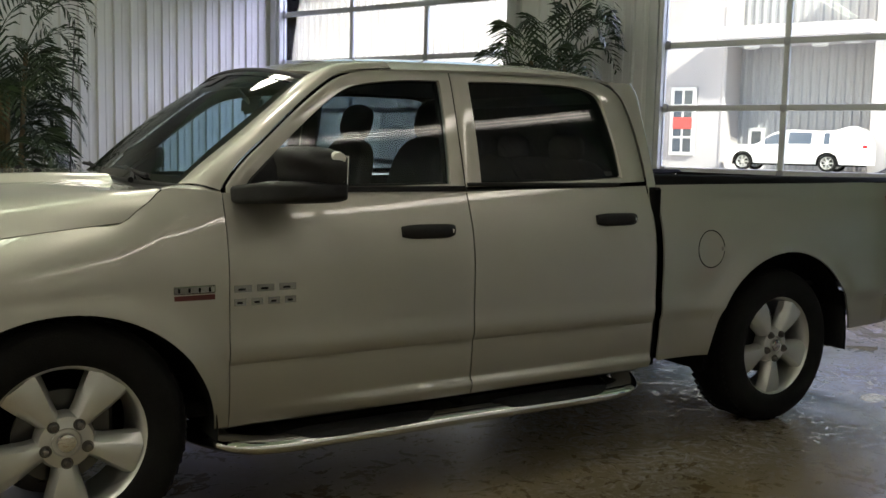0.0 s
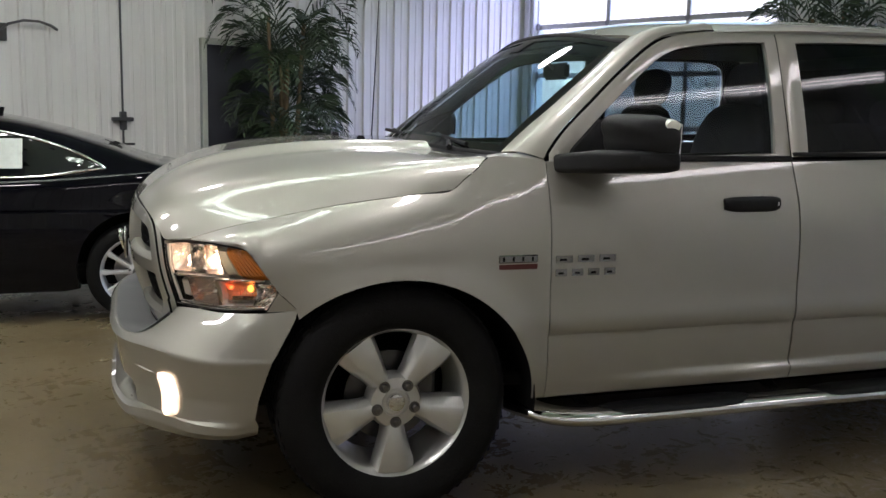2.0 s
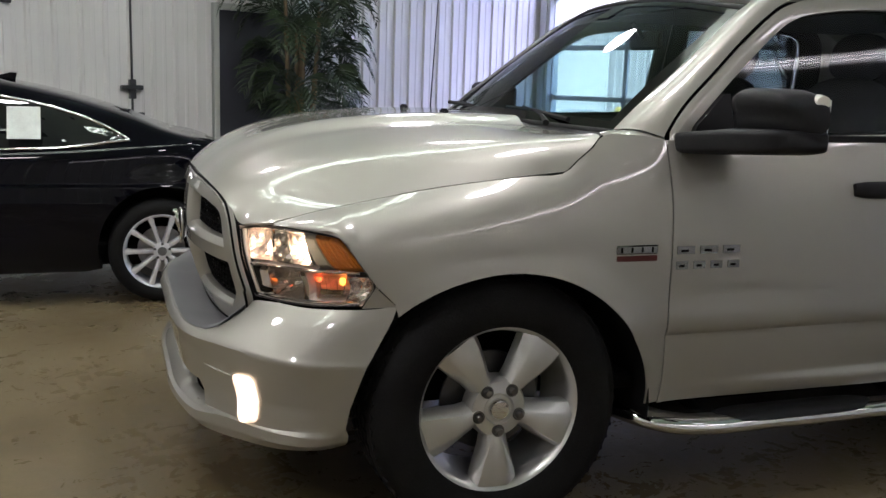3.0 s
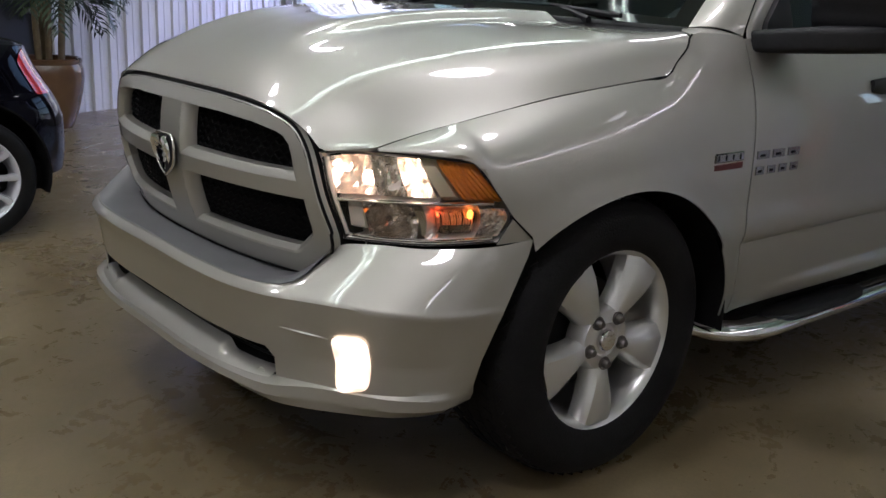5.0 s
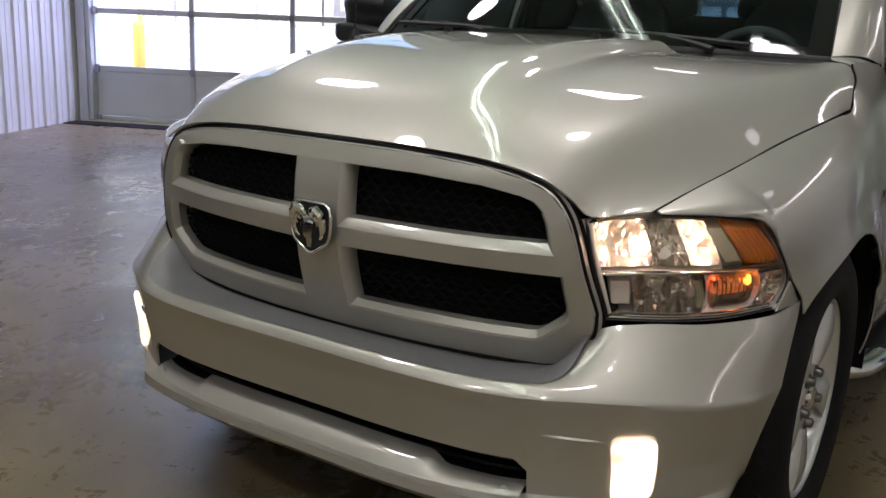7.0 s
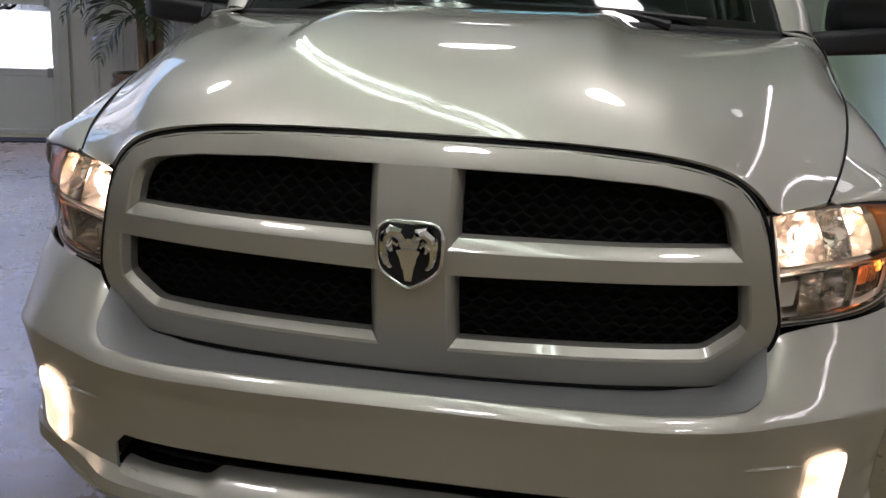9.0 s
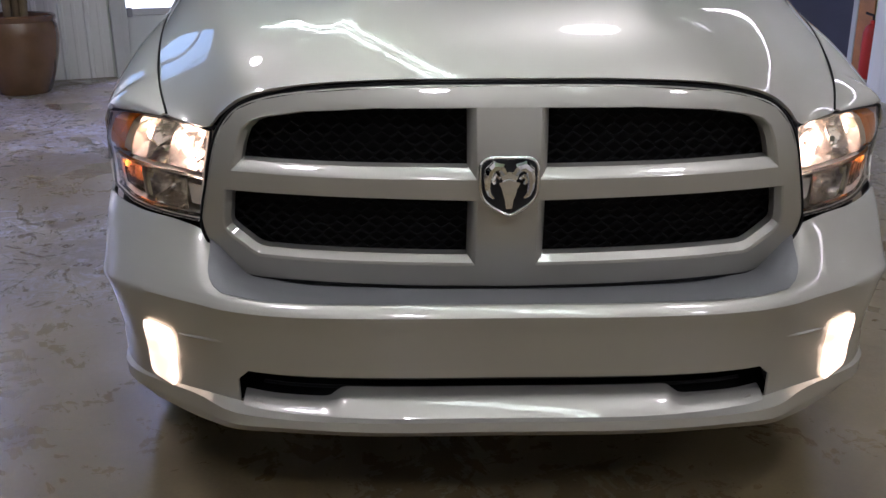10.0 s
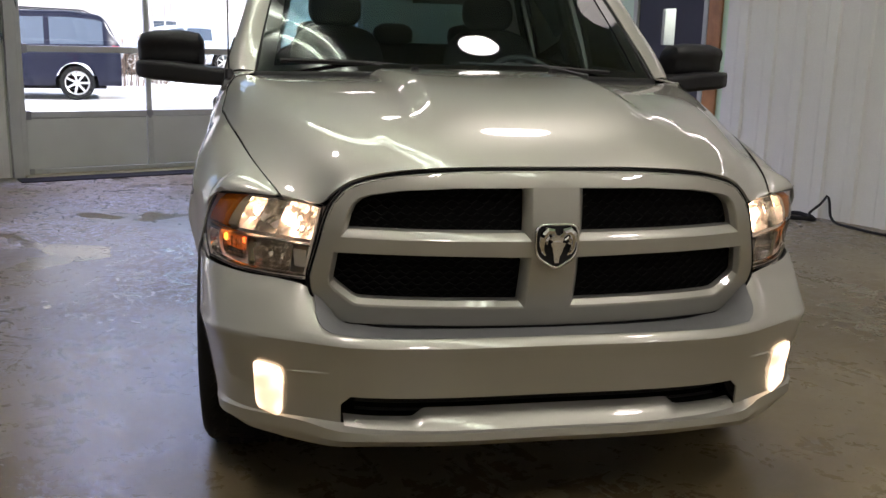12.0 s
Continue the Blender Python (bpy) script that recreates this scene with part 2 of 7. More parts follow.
    t.links.new(puddle, dry.inputs[1])
    rubbed = ramp(between(noise_at(4.6, 9, 0.74, 3.2), 0.48, 0.60), ((0.0, (0.58, 0.58, 0.58)), (1.0, (0.09, 0.09, 0.09))))  # polished smears in the same zone
    t.links.new(times(mixed("MIX", smear_glare, mixed("MULTIPLY", 1.0, wet, scuff), rubbed), dry.outputs[0]), b.inputs["Roughness"])
    b.inputs["Specular IOR Level"].default_value = 0.45
    k = t.nodes.new("ShaderNodeBump")
    k.inputs["Strength"].default_value, k.inputs["Distance"].default_value = 0.10, 0.01
    t.links.new(noise_at(22.0, 6, 0.65), k.inputs["Height"])
    t.links.new(k.outputs[0], b.inputs["Normal"])
    return m


def paint_material(name, colour, flake, rough=0.30):
    """Metallic car paint: fine flake under clear lacquer."""
    m = material(name, colour, rough, 0.0, vary=0.015, scale=1.5, coat=1.0)
    t = m.node_tree
    b = t.nodes["Principled BSDF"]
    b.inputs["Metallic"].default_value = flake
    b.inputs["Coat IOR"].default_value = 1.6
    b.inputs["Coat Roughness"].default_value = 0.015
    b.inputs["Specular IOR Level"].default_value = 0.25
    co = t.nodes.new("ShaderNodeTexCoord")
    n = t.nodes.new("ShaderNodeTexNoise")
    n.inputs["Scale"].default_value, n.inputs["Detail"].default_value = 900.0, 1
    t.links.new(co.outputs["Object"], n.inputs["Vector"])
    k = t.nodes.new("ShaderNodeBump")
    k.inputs["Strength"].default_value, k.inputs["Distance"].default_value = 0.04, 0.001
    t.links.new(n.outputs["Fac"], k.inputs["Height"])
    t.links.new(k.outputs[0], b.inputs["Normal"])
    return m


FLOOR = floor_material()
WALL = material("painted_steel_wall", (0.72, 0.71, 0.68), 0.45, vary=0.05, scale=1.2, grain=0.03, bump=0.05, bump_scale=8)
WALL_TRIM = material("painted_trim", (0.50, 0.52, 0.46), 0.45, vary=0.06, scale=3, grain=0.04)
CEIL = material("ceiling_liner", (0.64, 0.80, 0.60), 0.7, vary=0.05, scale=1.0)
DOOR_ALU = material("garage_door_aluminium", (0.52, 0.53, 0.51), 0.4, 0.3, vary=0.06, scale=4, grain=0.04)
DOOR_PANEL = material("garage_door_panel", (0.55, 0.56, 0.54), 0.45, vary=0.05, scale=2, grain=0.03)
PANE = glass("door_glass", (0.94, 0.97, 0.97), 1.45)
RUBBER = material("black_rubber", (0.014, 0.014, 0.014), 0.85, vary=0.2, scale=9, grain=0.2, bump=0.2, spec=0.12)
TYRE = material("tyre_rubber", (0.007, 0.007, 0.007), 0.75, vary=0.2, scale=12, grain=0.25, grain_scale=200, bump=0.2, bump_scale=160, spec=0.2)
DARK_DOOR = material("dark_painted_door", (0.045, 0.047, 0.058), 0.45, vary=0.1, scale=3, grain=0.05)
ORANGE_WOOD = material("varnished_wood", (0.42, 0.19, 0.07), 0.4, vary=0.2, scale=6, grain=0.15)
STEEL = material("dull_steel", (0.35, 0.35, 0.36), 0.35, 0.9, vary=0.1, scale=8, grain=0.06)
LAMP_WHITE = material("lamp_enamel", (0.8, 0.8, 0.78), 0.4)
NUT = material("nut_steel", (0.16, 0.15, 0.14), 0.32, 0.85, vary=0.1)
DARK_STEEL = material("dark_steel", (0.10, 0.10, 0.10), 0.3, 0.8, vary=0.1)
CHROME = material("chrome", (0.78, 0.78, 0.78), 0.06, 1.0, vary=0.03)
SILVER = paint_material("silver_paint", (0.385, 0.372, 0.33), 0.60, 0.44)
RIM = material("rim_alloy", (0.62, 0.62, 0.60), 0.30, 0.7, vary=0.03, scale=8, coat=0.5)
BLACK_PLASTIC = material("black_plastic", (0.010, 0.010, 0.011), 0.5, vary=0.15, scale=20, grain=0.15, bump=0.1, bump_scale=300, spec=0.3)
LINER = material("wheel_liner", (0.005, 0.005, 0.005), 0.85, vary=0.2, grain=0.2, spec=0.12)
GREY_PLASTIC = material("grey_plastic", (0.10, 0.10, 0.10), 0.5, vary=0.05)
TRIM_DARK = material("seat_cloth", (0.035, 0.036, 0.040), 0.85, vary=0.12, scale=12, grain=0.2, grain_scale=300)
DASH = material("dashboard_vinyl", (0.05, 0.055, 0.055), 0.55, vary=0.08, grain=0.12, bump=0.15, bump_scale=250)
FRIT = material("printed_glass_edge", (0.006, 0.006, 0.006), 0.05, vary=0.1)
CLEAR_GLASS = glass("windshield_glass", (0.58, 0.76, 0.75), 1.5)
SIDE_GLASS = glass("side_glass", (0.46, 0.56, 0.58), 1.5)
DARK_GLASS = glass("privacy_glass", (0.10, 0.12, 0.14), 1.5)
LENS = glass("headlight_lens", (0.93, 0.92, 0.89), 1.5)
AMBER = material("amber_lens", (0.62, 0.20, 0.014), 0.2, coat=0.6)
BULB = glowing("headlight_bulb", (1.0, 0.71, 0.49), 3.6)
MARKER_TRIM = material("marker_trim", (0.50, 0.47, 0.34), 0.35, 0.4, vary=0.05)
REFLECTOR = material("lamp_reflector", (0.88, 0.85, 0.80), 0.14, 1.0)
SATIN = material("satin_reflector", (0.86, 0.81, 0.74), 0.45, 0.35)
PAD = material("bumper_pad", (0.165, 0.165, 0.17), 0.50, 0.2, vary=0.04, scale=6, grain=0.05, grain_scale=300)
GLOSS_BLACK = material("step_plastic", (0.008, 0.008, 0.010), 0.22, vary=0.3, scale=14, bump=0.25, bump_scale=40)
BULB_AMBER = glowing("turn_bulb", (1.0, 0.26, 0.03), 1.5)
BULB_RED = glowing("side_bulb", (1.0, 0.10, 0.02), 1.6)
RIBBED = glass("ribbed_lens", (0.96, 0.93, 0.90), 1.45)
FOG = glowing("fog_lamp_glow", (1.0, 0.74, 0.48), 0.9)
SMOKE = material("smoked_reflector", (0.78, 0.74, 0.70), 0.15, 1.0)
BEAM = material("beam_reflector", (0.90, 0.82, 0.74), 0.26, 0.85)
HOUSING = material("lamp_housing", (0.80, 0.76, 0.70), 0.36, 0.45)
BEZEL = material("lamp_bezel", (0.46, 0.36, 0.31), 0.34, 0.4)
t = FOG.node_tree  # the lamp's own light is uneven over its lens
co, n, r = (t.nodes.new("ShaderNode" + k) for k in ("TexCoord", "TexNoise", "MapRange"))
n.inputs["Scale"].default_value, n.inputs["Detail"].default_value = 11.0, 1.0
r.inputs["From Min"].default_value, r.inputs["From Max"].default_value = 0.35, 0.62
r.inputs["To Min"].default_value, r.inputs["To Max"].default_value = 0.24, 0.75
t.links.new(co.outputs["Object"], n.inputs["Vector"])
t.links.new(n.outputs["Fac"], r.inputs["Value"])
t.links.new(r.outputs[0], t.nodes["Principled BSDF"].inputs["Emission Strength"])

LEAF = material("palm_leaf", (0.030, 0.052, 0.020), 0.45, vary=0.35, scale=5, grain=0.15)
CANE = material("palm_cane", (0.16, 0.115, 0.06), 0.7, vary=0.3, scale=9, grain=0.2, bump=0.3, bump_scale=40)
POT = material("glazed_clay", (0.125, 0.066, 0.030), 0.22, vary=0.15, scale=5, grain=0.06, coat=0.5)
SOIL = material("potting_soil", (0.03, 0.022, 0.016), 0.9, vary=0.4, scale=30, grain=0.3, bump=0.5, bump_scale=80)
BLACK_PAINT = material("black_paint", (0.002, 0.002, 0.004), 0.035, vary=0.2, spec=0.22)
BLUE_PAINT = material("dark_blue_paint", (0.010, 0.011, 0.024), 0.30, 0.2, vary=0.1, scale=3, spec=0.3)
WHITE_PAINT = paint_material("white_paint", (0.75, 0.75, 0.75), 0.0, 0.3)
RED_LENS = material("red_lens", (0.45, 0.015, 0.015), 0.15, coat=0.8)
FACADE = material("pale_facade", (0.50, 0.47, 0.475), 0.7, vary=0.06, scale=0.6, grain=0.04)
FACADE_GREY = material("grey_cladding", (0.42, 0.42, 0.43), 0.6, vary=0.06, scale=0.6, grain=0.04)
YELLOW = material("yellow_paint", (0.62, 0.42, 0.06), 0.5, vary=0.12, scale=8, grain=0.08)
TWIG = material("bare_twigs", (0.16, 0.11, 0.08), 0.8, vary=0.3, scale=8)

# ---- the hall ----
WALL_H = 4.9


def rib_wall(bm, x0, x1, z0, z1, y=0.0, side=-1, pitch=0.23):
    """Ribbed steel cladding from x0 to x1, its flat on y, its ribs towards side."""
    prof, x = [], x0
    prof.append((x0, 0.0))
    k = math.ceil(x0 / pitch)
    while k * pitch < x1 - 0.06:
        c = k * pitch
        if c - 0.03 > x0:
            prof += [(c - 0.028, 0.0), (c - 0.014, 0.024), (c + 0.014, 0.024), (c + 0.028, 0.0)]
            prof += [(c + 0.095, 0.0), (c + 0.102, 0.005), (c + 0.128, 0.005), (c + 0.135, 0.0)] if c + 0.14 < x1 else []
        k += 1
    prof.append((x1, 0.0))
    low = [bm.verts.new((a, y + side * d, z0)) for a, d in prof]
    top = [bm.verts.new((a, y + side * d, z1)) for a, d in prof]
    for i in range(len(prof) - 1):
        bm.faces.new((low[i], low[i + 1], top[i + 1], top[i]))


def structure(name, bm, mat, label, m=ROOM, smooth=None, thick=0.0):
    ob = finish(name, bm, mat, smooth, thick)
    ob.matrix_basis = m
    return tagged(ob, label, name.split("_")[0], kind="structure")


# floor: one slab under the hall, ending at the doors
structure("floor", boxed((-15.0, -12.6, -0.15), (0.28, 0.3, 0.0)), FLOOR, "mottled sealed concrete workshop floor, stained and partly wet")
structure("ceiling", boxed((-15.0, -12.6, WALL_H), (0.3, 0.3, WALL_H + 0.15)), CEIL, "pale liner ceiling high over the hall")

# wall_north, with the dark service door in it (door from x -4.82 to -3.88)
bm = bmesh.new()
rib_wall(bm, -15.0, -4.90, 0.0, WALL_H)
rib_wall(bm, -4.90, -3.80, 2.10, WALL_H)
rib_wall(bm, -3.80, 0.0, 0.0, WALL_H)
box(bm, (-15.0, 0.03, 0), (-4.90, 0.2, WALL_H))
box(bm, (-4.90, 0.03, 2.10), (-3.80, 0.2, WALL_H))
box(bm, (-3.80, 0.03, 0), (0.0, 0.2, WALL_H))
structure("wall_north", bm, WALL, "white ribbed steel wall of the workshop")

# wall_east, with the two glazed overhead doors
D1, D2 = (-0.14, -3.81), (-5.60, -9.40)
DOOR_H = 3.86
bm = bmesh.new()
for a, b, z in ((0.2, D1[0], 0), (D1[1], D2[0], 0), (D2[1], -12.6, 0), (D1[0], D1[1], DOOR_H), (D2[0], D2[1], DOOR_H)):
    box(bm, (0.03, b, z), (0.25, a, WALL_H))
structure("wall_east", bm, WALL_TRIM, "painted wall with two wide door openings")
turn = ROOM @ Matrix.Rotation(radians(-90), 4, "Z")
bm = bmesh.new()
rib_wall(bm, 3.93, 5.48, 0.0, WALL_H, 0.028)
structure("cladding_pier", bm, WALL, "ribbed steel cladding on the pier between the doors", turn, thick=0.002)

# wall_south with a set-back end and a dark inner door
bm = bmesh.new()
rib_wall(bm, -15.0, -4.04, 0.0, WALL_H, -11.02, 1, 0.305)
box(bm, (-15.0, -11.2, 0), (-4.04, -11.045, WALL_H))
structure("wall_south", bm, WALL, "cream ribbed steel partition wall")
bm = bmesh.new()
box(bm, (-4.2, -12.1, 0), (-4.04, -11.2, WALL_H))
box(bm, (-4.04, -12.2, 0), (-2.98, -12.02, WALL_H))
box(bm, (-2.98, -12.2, 2.16), (-1.86, -12.02, WALL_H))
box(bm, (-1.86, -12.2, 0), (0.03, -12.02, WALL_H))
structure("wall_recess", bm, CEIL, "plain pale wall of the recess")
structure("wall_west", boxed((-15.2, -11.2, 0), (-15.0, 0.2, WALL_H)), WALL, "white end wall of the workshop")


def garage_door(y0, y1, cols, first, pitch, label):
    """A sectional overhead door of glazed aluminium rails and stiles, blank at the bottom."""
    d = thing("garage_door", ROOM, label, "garage door", "glazed overhead doors", "structure")
    x0, x1 = 0.06, 0.105
    ys = [first - pitch * k for k in range(cols + 1)]
    ys[0], ys[-1] = y0 - 0.03, y1 + 0.03
    zs = [0.605 + 0.647 * k for k in range(6)]
    for k, z in enumerate([0.03] + zs):
        part("rail", boxed((x0, y1, z - 0.032), (x1, y0, z + 0.032), 0.004), DOOR_ALU, d)
    for a, b in zip([0.03] + zs, zs):
        for k, y in enumerate(ys):
            w = 0.028
            part("stile", boxed((x0 - 0.004, y - w, a + 0.031), (x1 - 0.004, y + w, b - 0.031), 0.004), DOOR_ALU, d)
    for j in range(cols):
        part("panel", boxed((x0 + 0.015, ys[j + 1] + 0.03, 0.064), (x1 - 0.01, ys[j] - 0.03, zs[0] - 0.034), 0.006), DOOR_PANEL, d)
        for a, b in zip(zs, zs[1:]):
            p = part("pane", boxed((x0 + 0.02, ys[j + 1] + 0.026, a + 0.03), (x0 + 0.026, ys[j] - 0.026, b - 0.03)), PANE, d, "clear pane")
            p.visible_shadow = False
    for k, y in enumerate((y0, y1)):
        s = 1 if k else -1
        bm = bmesh.new()
        box(bm, (-0.03, min(y, y + s * 0.05), 0), (0.055, max(y, y + s * 0.05), DOOR_H), 0.004)
        box(bm, (-0.06, min(y - s * 0.10, y), 0), (0.03, max(y - s * 0.10, y), DOOR_H + 0.1), 0.004)
        part("track", bm, DOOR_ALU, d)
        for z in [0.03] + zs:
            part("hinge", boxed((0.02, min(y + s * 0.06, y + s * 0.11), z - 0.045), (0.058, max(y + s * 0.06, y + s * 0.11), z + 0.045), 0.004), STEEL, d)
    for y in ys[1:-1]:
        for z in zs[:4]:
            bm = bmesh.new()
            prism(bm, [(y - 0.032, z + 0.030), (y + 0.032, z + 0.030), (y + 0.032, z - 0.015), (y, z - 0.055), (y - 0.032, z - 0.015)], 0.0, 0.010, lambda a, b, h: (x0 - 0.006 - h, a, b))
            part("hinge", bm, STEEL, d)
    part("bottom_seal", boxed((0.05, y1, 0.0), (0.11, y0, 0.012), 0.003), RUBBER, d)
    return d


garage_door(D1[0], D1[1], 3, -0.198, 1.184, "glazed aluminium overhead door with a blank bottom section, closed")
garage_door(D2[0], D2[1], 3, -5.666, 1.222, "glazed aluminium overhead door with a blank bottom section, closed")
for a, b in (D1, D2):
    tagged(structure("threshold_mat", boxed((-0.42, b - 0.3, 0.001), (-0.16, a + 0.1, 0.014), 0.004), RUBBER, "black rubber strip on the floor before the overhead door"), category="mat")
    tagged(structure("threshold_sill", boxed((-0.155, b, 0.001), (0.045, a, 0.02), 0.004), material("sill_paint", (0.45, 0.40, 0.26), 0.6, vary=0.2, scale=3, grain=0.1), "worn yellowish concrete sill under the overhead door"), category="sill")


def service_door(m, w, h, label, window=None):
    d = thing("service_door", m, label, "door", kind="structure")
    bm = bmesh.new()
    box(bm, (-0.06, -0.02, 0), (0.0, 0.10, h + 0.06), 0.004)
    box(bm, (w, -0.02, 0), (w + 0.06, 0.10, h + 0.06), 0.004)
    box(bm, (0.0, -0.02, h), (w, 0.10, h + 0.06), 0.004)
    part("door_frame", bm, WALL_TRIM, d)
    bm = bmesh.new()
    if window:
        x0, x1, z0, z1 = window
        box(bm, (0.004, 0.02, 0.01), (x0, 0.065, h - 0.004))
        box(bm, (x1, 0.02, 0.01), (w - 0.004, 0.065, h - 0.004))
        box(bm, (x0, 0.02, 0.01), (x1, 0.065, z0))
        box(bm, (x0, 0.02, z1), (x1, 0.065, h - 0.004))
        part("pane", boxed((x0, 0.04, z0), (x1, 0.046, z1)), PANE, d)
    else:
        box(bm, (0.004, 0.02, 0.01), (w - 0.004, 0.065, h - 0.004), 0.003)
    leaf = part("leaf", bm, DARK_DOOR, d)
    bm = bmesh.new()
    lathe(bm, [(0.03, 0.02), (0.03, 0.012), (0.012, 0.008), (0.012, -0.03), (0.026, -0.035), (0.03, -0.05), (0.022, -0.062), (0.001, -0.064)], "y", 16, Matrix.Translation((w - 0.08 if not window else 0.08, 0, 0.98)))
    part("door_knob", bm, STEEL, d, smooth=40)
    return d


service_door(ROOM @ Matrix.Translation((-4.82, 0.0, 0)), 0.94, 2.04, "dark violet-grey painted steel service door, closed, in the ribbed wall")
service_door(ROOM @ Matrix.Translation((-1.92, -12.02, 0)) @ Matrix.Rotation(math.pi, 4, "Z"), 0.98, 2.10, "dark painted inner door with a narrow window, closed", (0.36, 0.56, 1.45, 1.85))
# black strip below each block, its shadow put in as a part
tagged(structure("trim_post", boxed((-3.16, -12.018, 0), (-2.98, -11.985, 2.5), 0.004), ORANGE_WOOD, "orange varnished wooden post beside the dark inner door"), category="post")

# ---- lamps of the hall ----
def high_bay(x, y, watts, colour, z=4.25):
    """A round high-bay lamp hung from the ceiling."""
    m = Matrix.Translation(room(x, y, z))
    lamp = thing("high_bay_lamp", m, "round white high-bay ceiling lamp, lit", "ceiling lamp", "high-bay ceiling lamps")
    bm = bmesh.new()
    lathe(bm, [(0.08, 0.42), (0.10, 0.40), (0.11, 0.22), (0.14, 0.18), (0.27, 0.02), (0.275, 0.0), (0.265, 0.0), (0.13, 0.16), (0.10, 0.17)], "z", 28)
    part("shade", bm, LAMP_WHITE, lamp, "white bell shade", 40)
    bm = bmesh.new()
    tube(bm, [(0, 0, 0.42), (0, 0, WALL_H - z)], 0.008, 6)
    part("cord", bm, BLACK_PLASTIC, lamp)
    area_lamp("high_bay_light", m @ Matrix.Translation((0, 0, 0.012)), 0.50, 0.50, watts, colour, "DISK")


TUBE_GLOW = glowing("fluorescent_tube", GREEN, 4.0)
TUBE_FAINT = glowing("aged_fluorescent_tube", (1.0, 0.94, 0.90), 2.5)


def tube_light(x0, x1, y, glow, z=4.45, tilt=0.0):
    """A twin-tube fluorescent fitting under a white trough."""
    m = ROOM @ Matrix.Translation(((x0 + x1) / 2, y, z)) @ Matrix.Rotation(radians(tilt), 4, "X")
    n, gap = x1 - x0, 0.085 if glow is TUBE_GLOW else 0.026
    row = thing("tube_light", m, "long white twin-tube fluorescent fitting, lit", "ceiling lamp", "fluorescent tube fittings")
    bm = bmesh.new()
    sec = [(a * (1.0 if glow is TUBE_GLOW else 0.45), b) for a, b in ((-0.20, -0.02), (-0.09, 0.06), (-0.05, 0.075), (0.05, 0.075), (0.09, 0.06), (0.20, -0.02))]
    ends = [[bm.verts.new((k * n / 2, a, b)) for a, b in sec] for k in (-1, 1)]
    for a in range(len(sec) - 1):
        bm.faces.new((ends[0][a], ends[0][a + 1], ends[1][a + 1], ends[1][a]))
    part("trough", bm, LAMP_WHITE, row, "white reflector trough", None, 0.004)
    part("housing", boxed((-n / 2, -0.045, 0.082), (n / 2, 0.045, 0.13), 0.01), LAMP_WHITE, row)
    for k in (-1, 1):
        bm = bmesh.new()
        tube(bm, [(k * n * 0.4, 0, 0.13), (k * n * 0.4, 0, 0.44)], 0.006, 5)
        part("hanger", bm, STEEL, row)
        bm = bmesh.new()
        tube(bm, [(-n / 2 + 0.03, k * gap, 0.015), (n / 2 - 0.03, k * gap, 0.015)], 0.016 if glow is TUBE_GLOW else 0.011, 8)
        part("tube", bm, glow, row, "lit fluorescent tube", 60)


# lamps beyond x = -11 are added out of view to brighten the truck's front
for x, y, watts in ((-5.2, -3.5, 7), (-8.2, -3.4, 8), (-11.4, -3.5, 12), (-4.2, -6.5, 2.8), (-7.3, -6.65, 7), (-10.2, -6.7, 9), (-13.2, -6.7, 9), (-6.0, -9.4, 0.4), (-12.6, -9.2, 1.5)):
    high_bay(x, y, watts, PALE)
for k in range(4):
    tube_light(-2.6 - 2.5 * k - 2.44, -2.6 - 2.5 * k, -5.0, TUBE_GLOW)
for k in range(3):
    tube_light(-4.0 - 2.5 * k - 2.44, -4.0 - 2.5 * k, -10.56, TUBE_FAINT, 3.555, 42)

# ---- the pickup truck: front axle at the origin, nose towards -x ----
truck = thing("pickup_truck", Matrix(), "silver crew-cab pickup truck with lit headlights, parked on the concrete floor", "pickup truck")

SIDE_Z = spline((0.38, 0.44, 0.52, 0.60, 0.628, 0.636, 0.75, 0.90, 1.0, 1.08, 1.14, 1.185, 1.22, 1.27),
                (0.942, 0.960, 0.972, 0.977, 0.978, 0.984, 0.986, 0.985, 0.978, 0.962, 0.942, 0.9245, 0.910, 0.888))
FLARE_Z = spline((0.38, 0.40, 0.418, 0.442, 0.462, 0.475, 0.63), (0.0, 0.020, 0.024, 0.022, 0.004, 0.0, 0.0))
TAPER = spline((-0.52, -0.40, -0.30, -0.15, 0.10), (-0.088, -0.042, -0.020, -0.004, 0.0))
GREEN_Y = spline((1.20, 1.27, 1.45, 1.60, 1.70, 1.76), (0.915, 0.897, 0.842, 0.796, 0.763, 0.735))
ARCH_F, ARCH_R = (0.0, 0.395, 0.490, 0.455), (3.555, 0.395, 0.560, 0.525)


def arch_z(x, a):
    c, z, w, h = a
    s = abs(x - c) / w
    return z + h * max(0.0, 1 - s**2.0) ** 0.5 if s < 1 else 0.0


def side_y(x, z):
    """Half width of the body side."""
    y = SIDE_Z(z) + TAPER(x) + FLARE_Z(min(max(z, 0.38), 0.63)) * smoothstep(0.55, 1.5, x) * (1 - smoothstep(2.55, 2.75, x))
    for a in (ARCH_F, ARCH_R):
        r = math.hypot((x - a[0]) / a[2], (max(z, a[1] - 0.1) - a[1]) / a[3])
        y += 0.022 * math.exp(-(((r - 1.0) / 0.14) ** 2)) * (1 - smoothstep(1.0, 1.2, z)) * (smoothstep(-0.42, -0.12, x) if a is ARCH_F else 1.0)
    return y


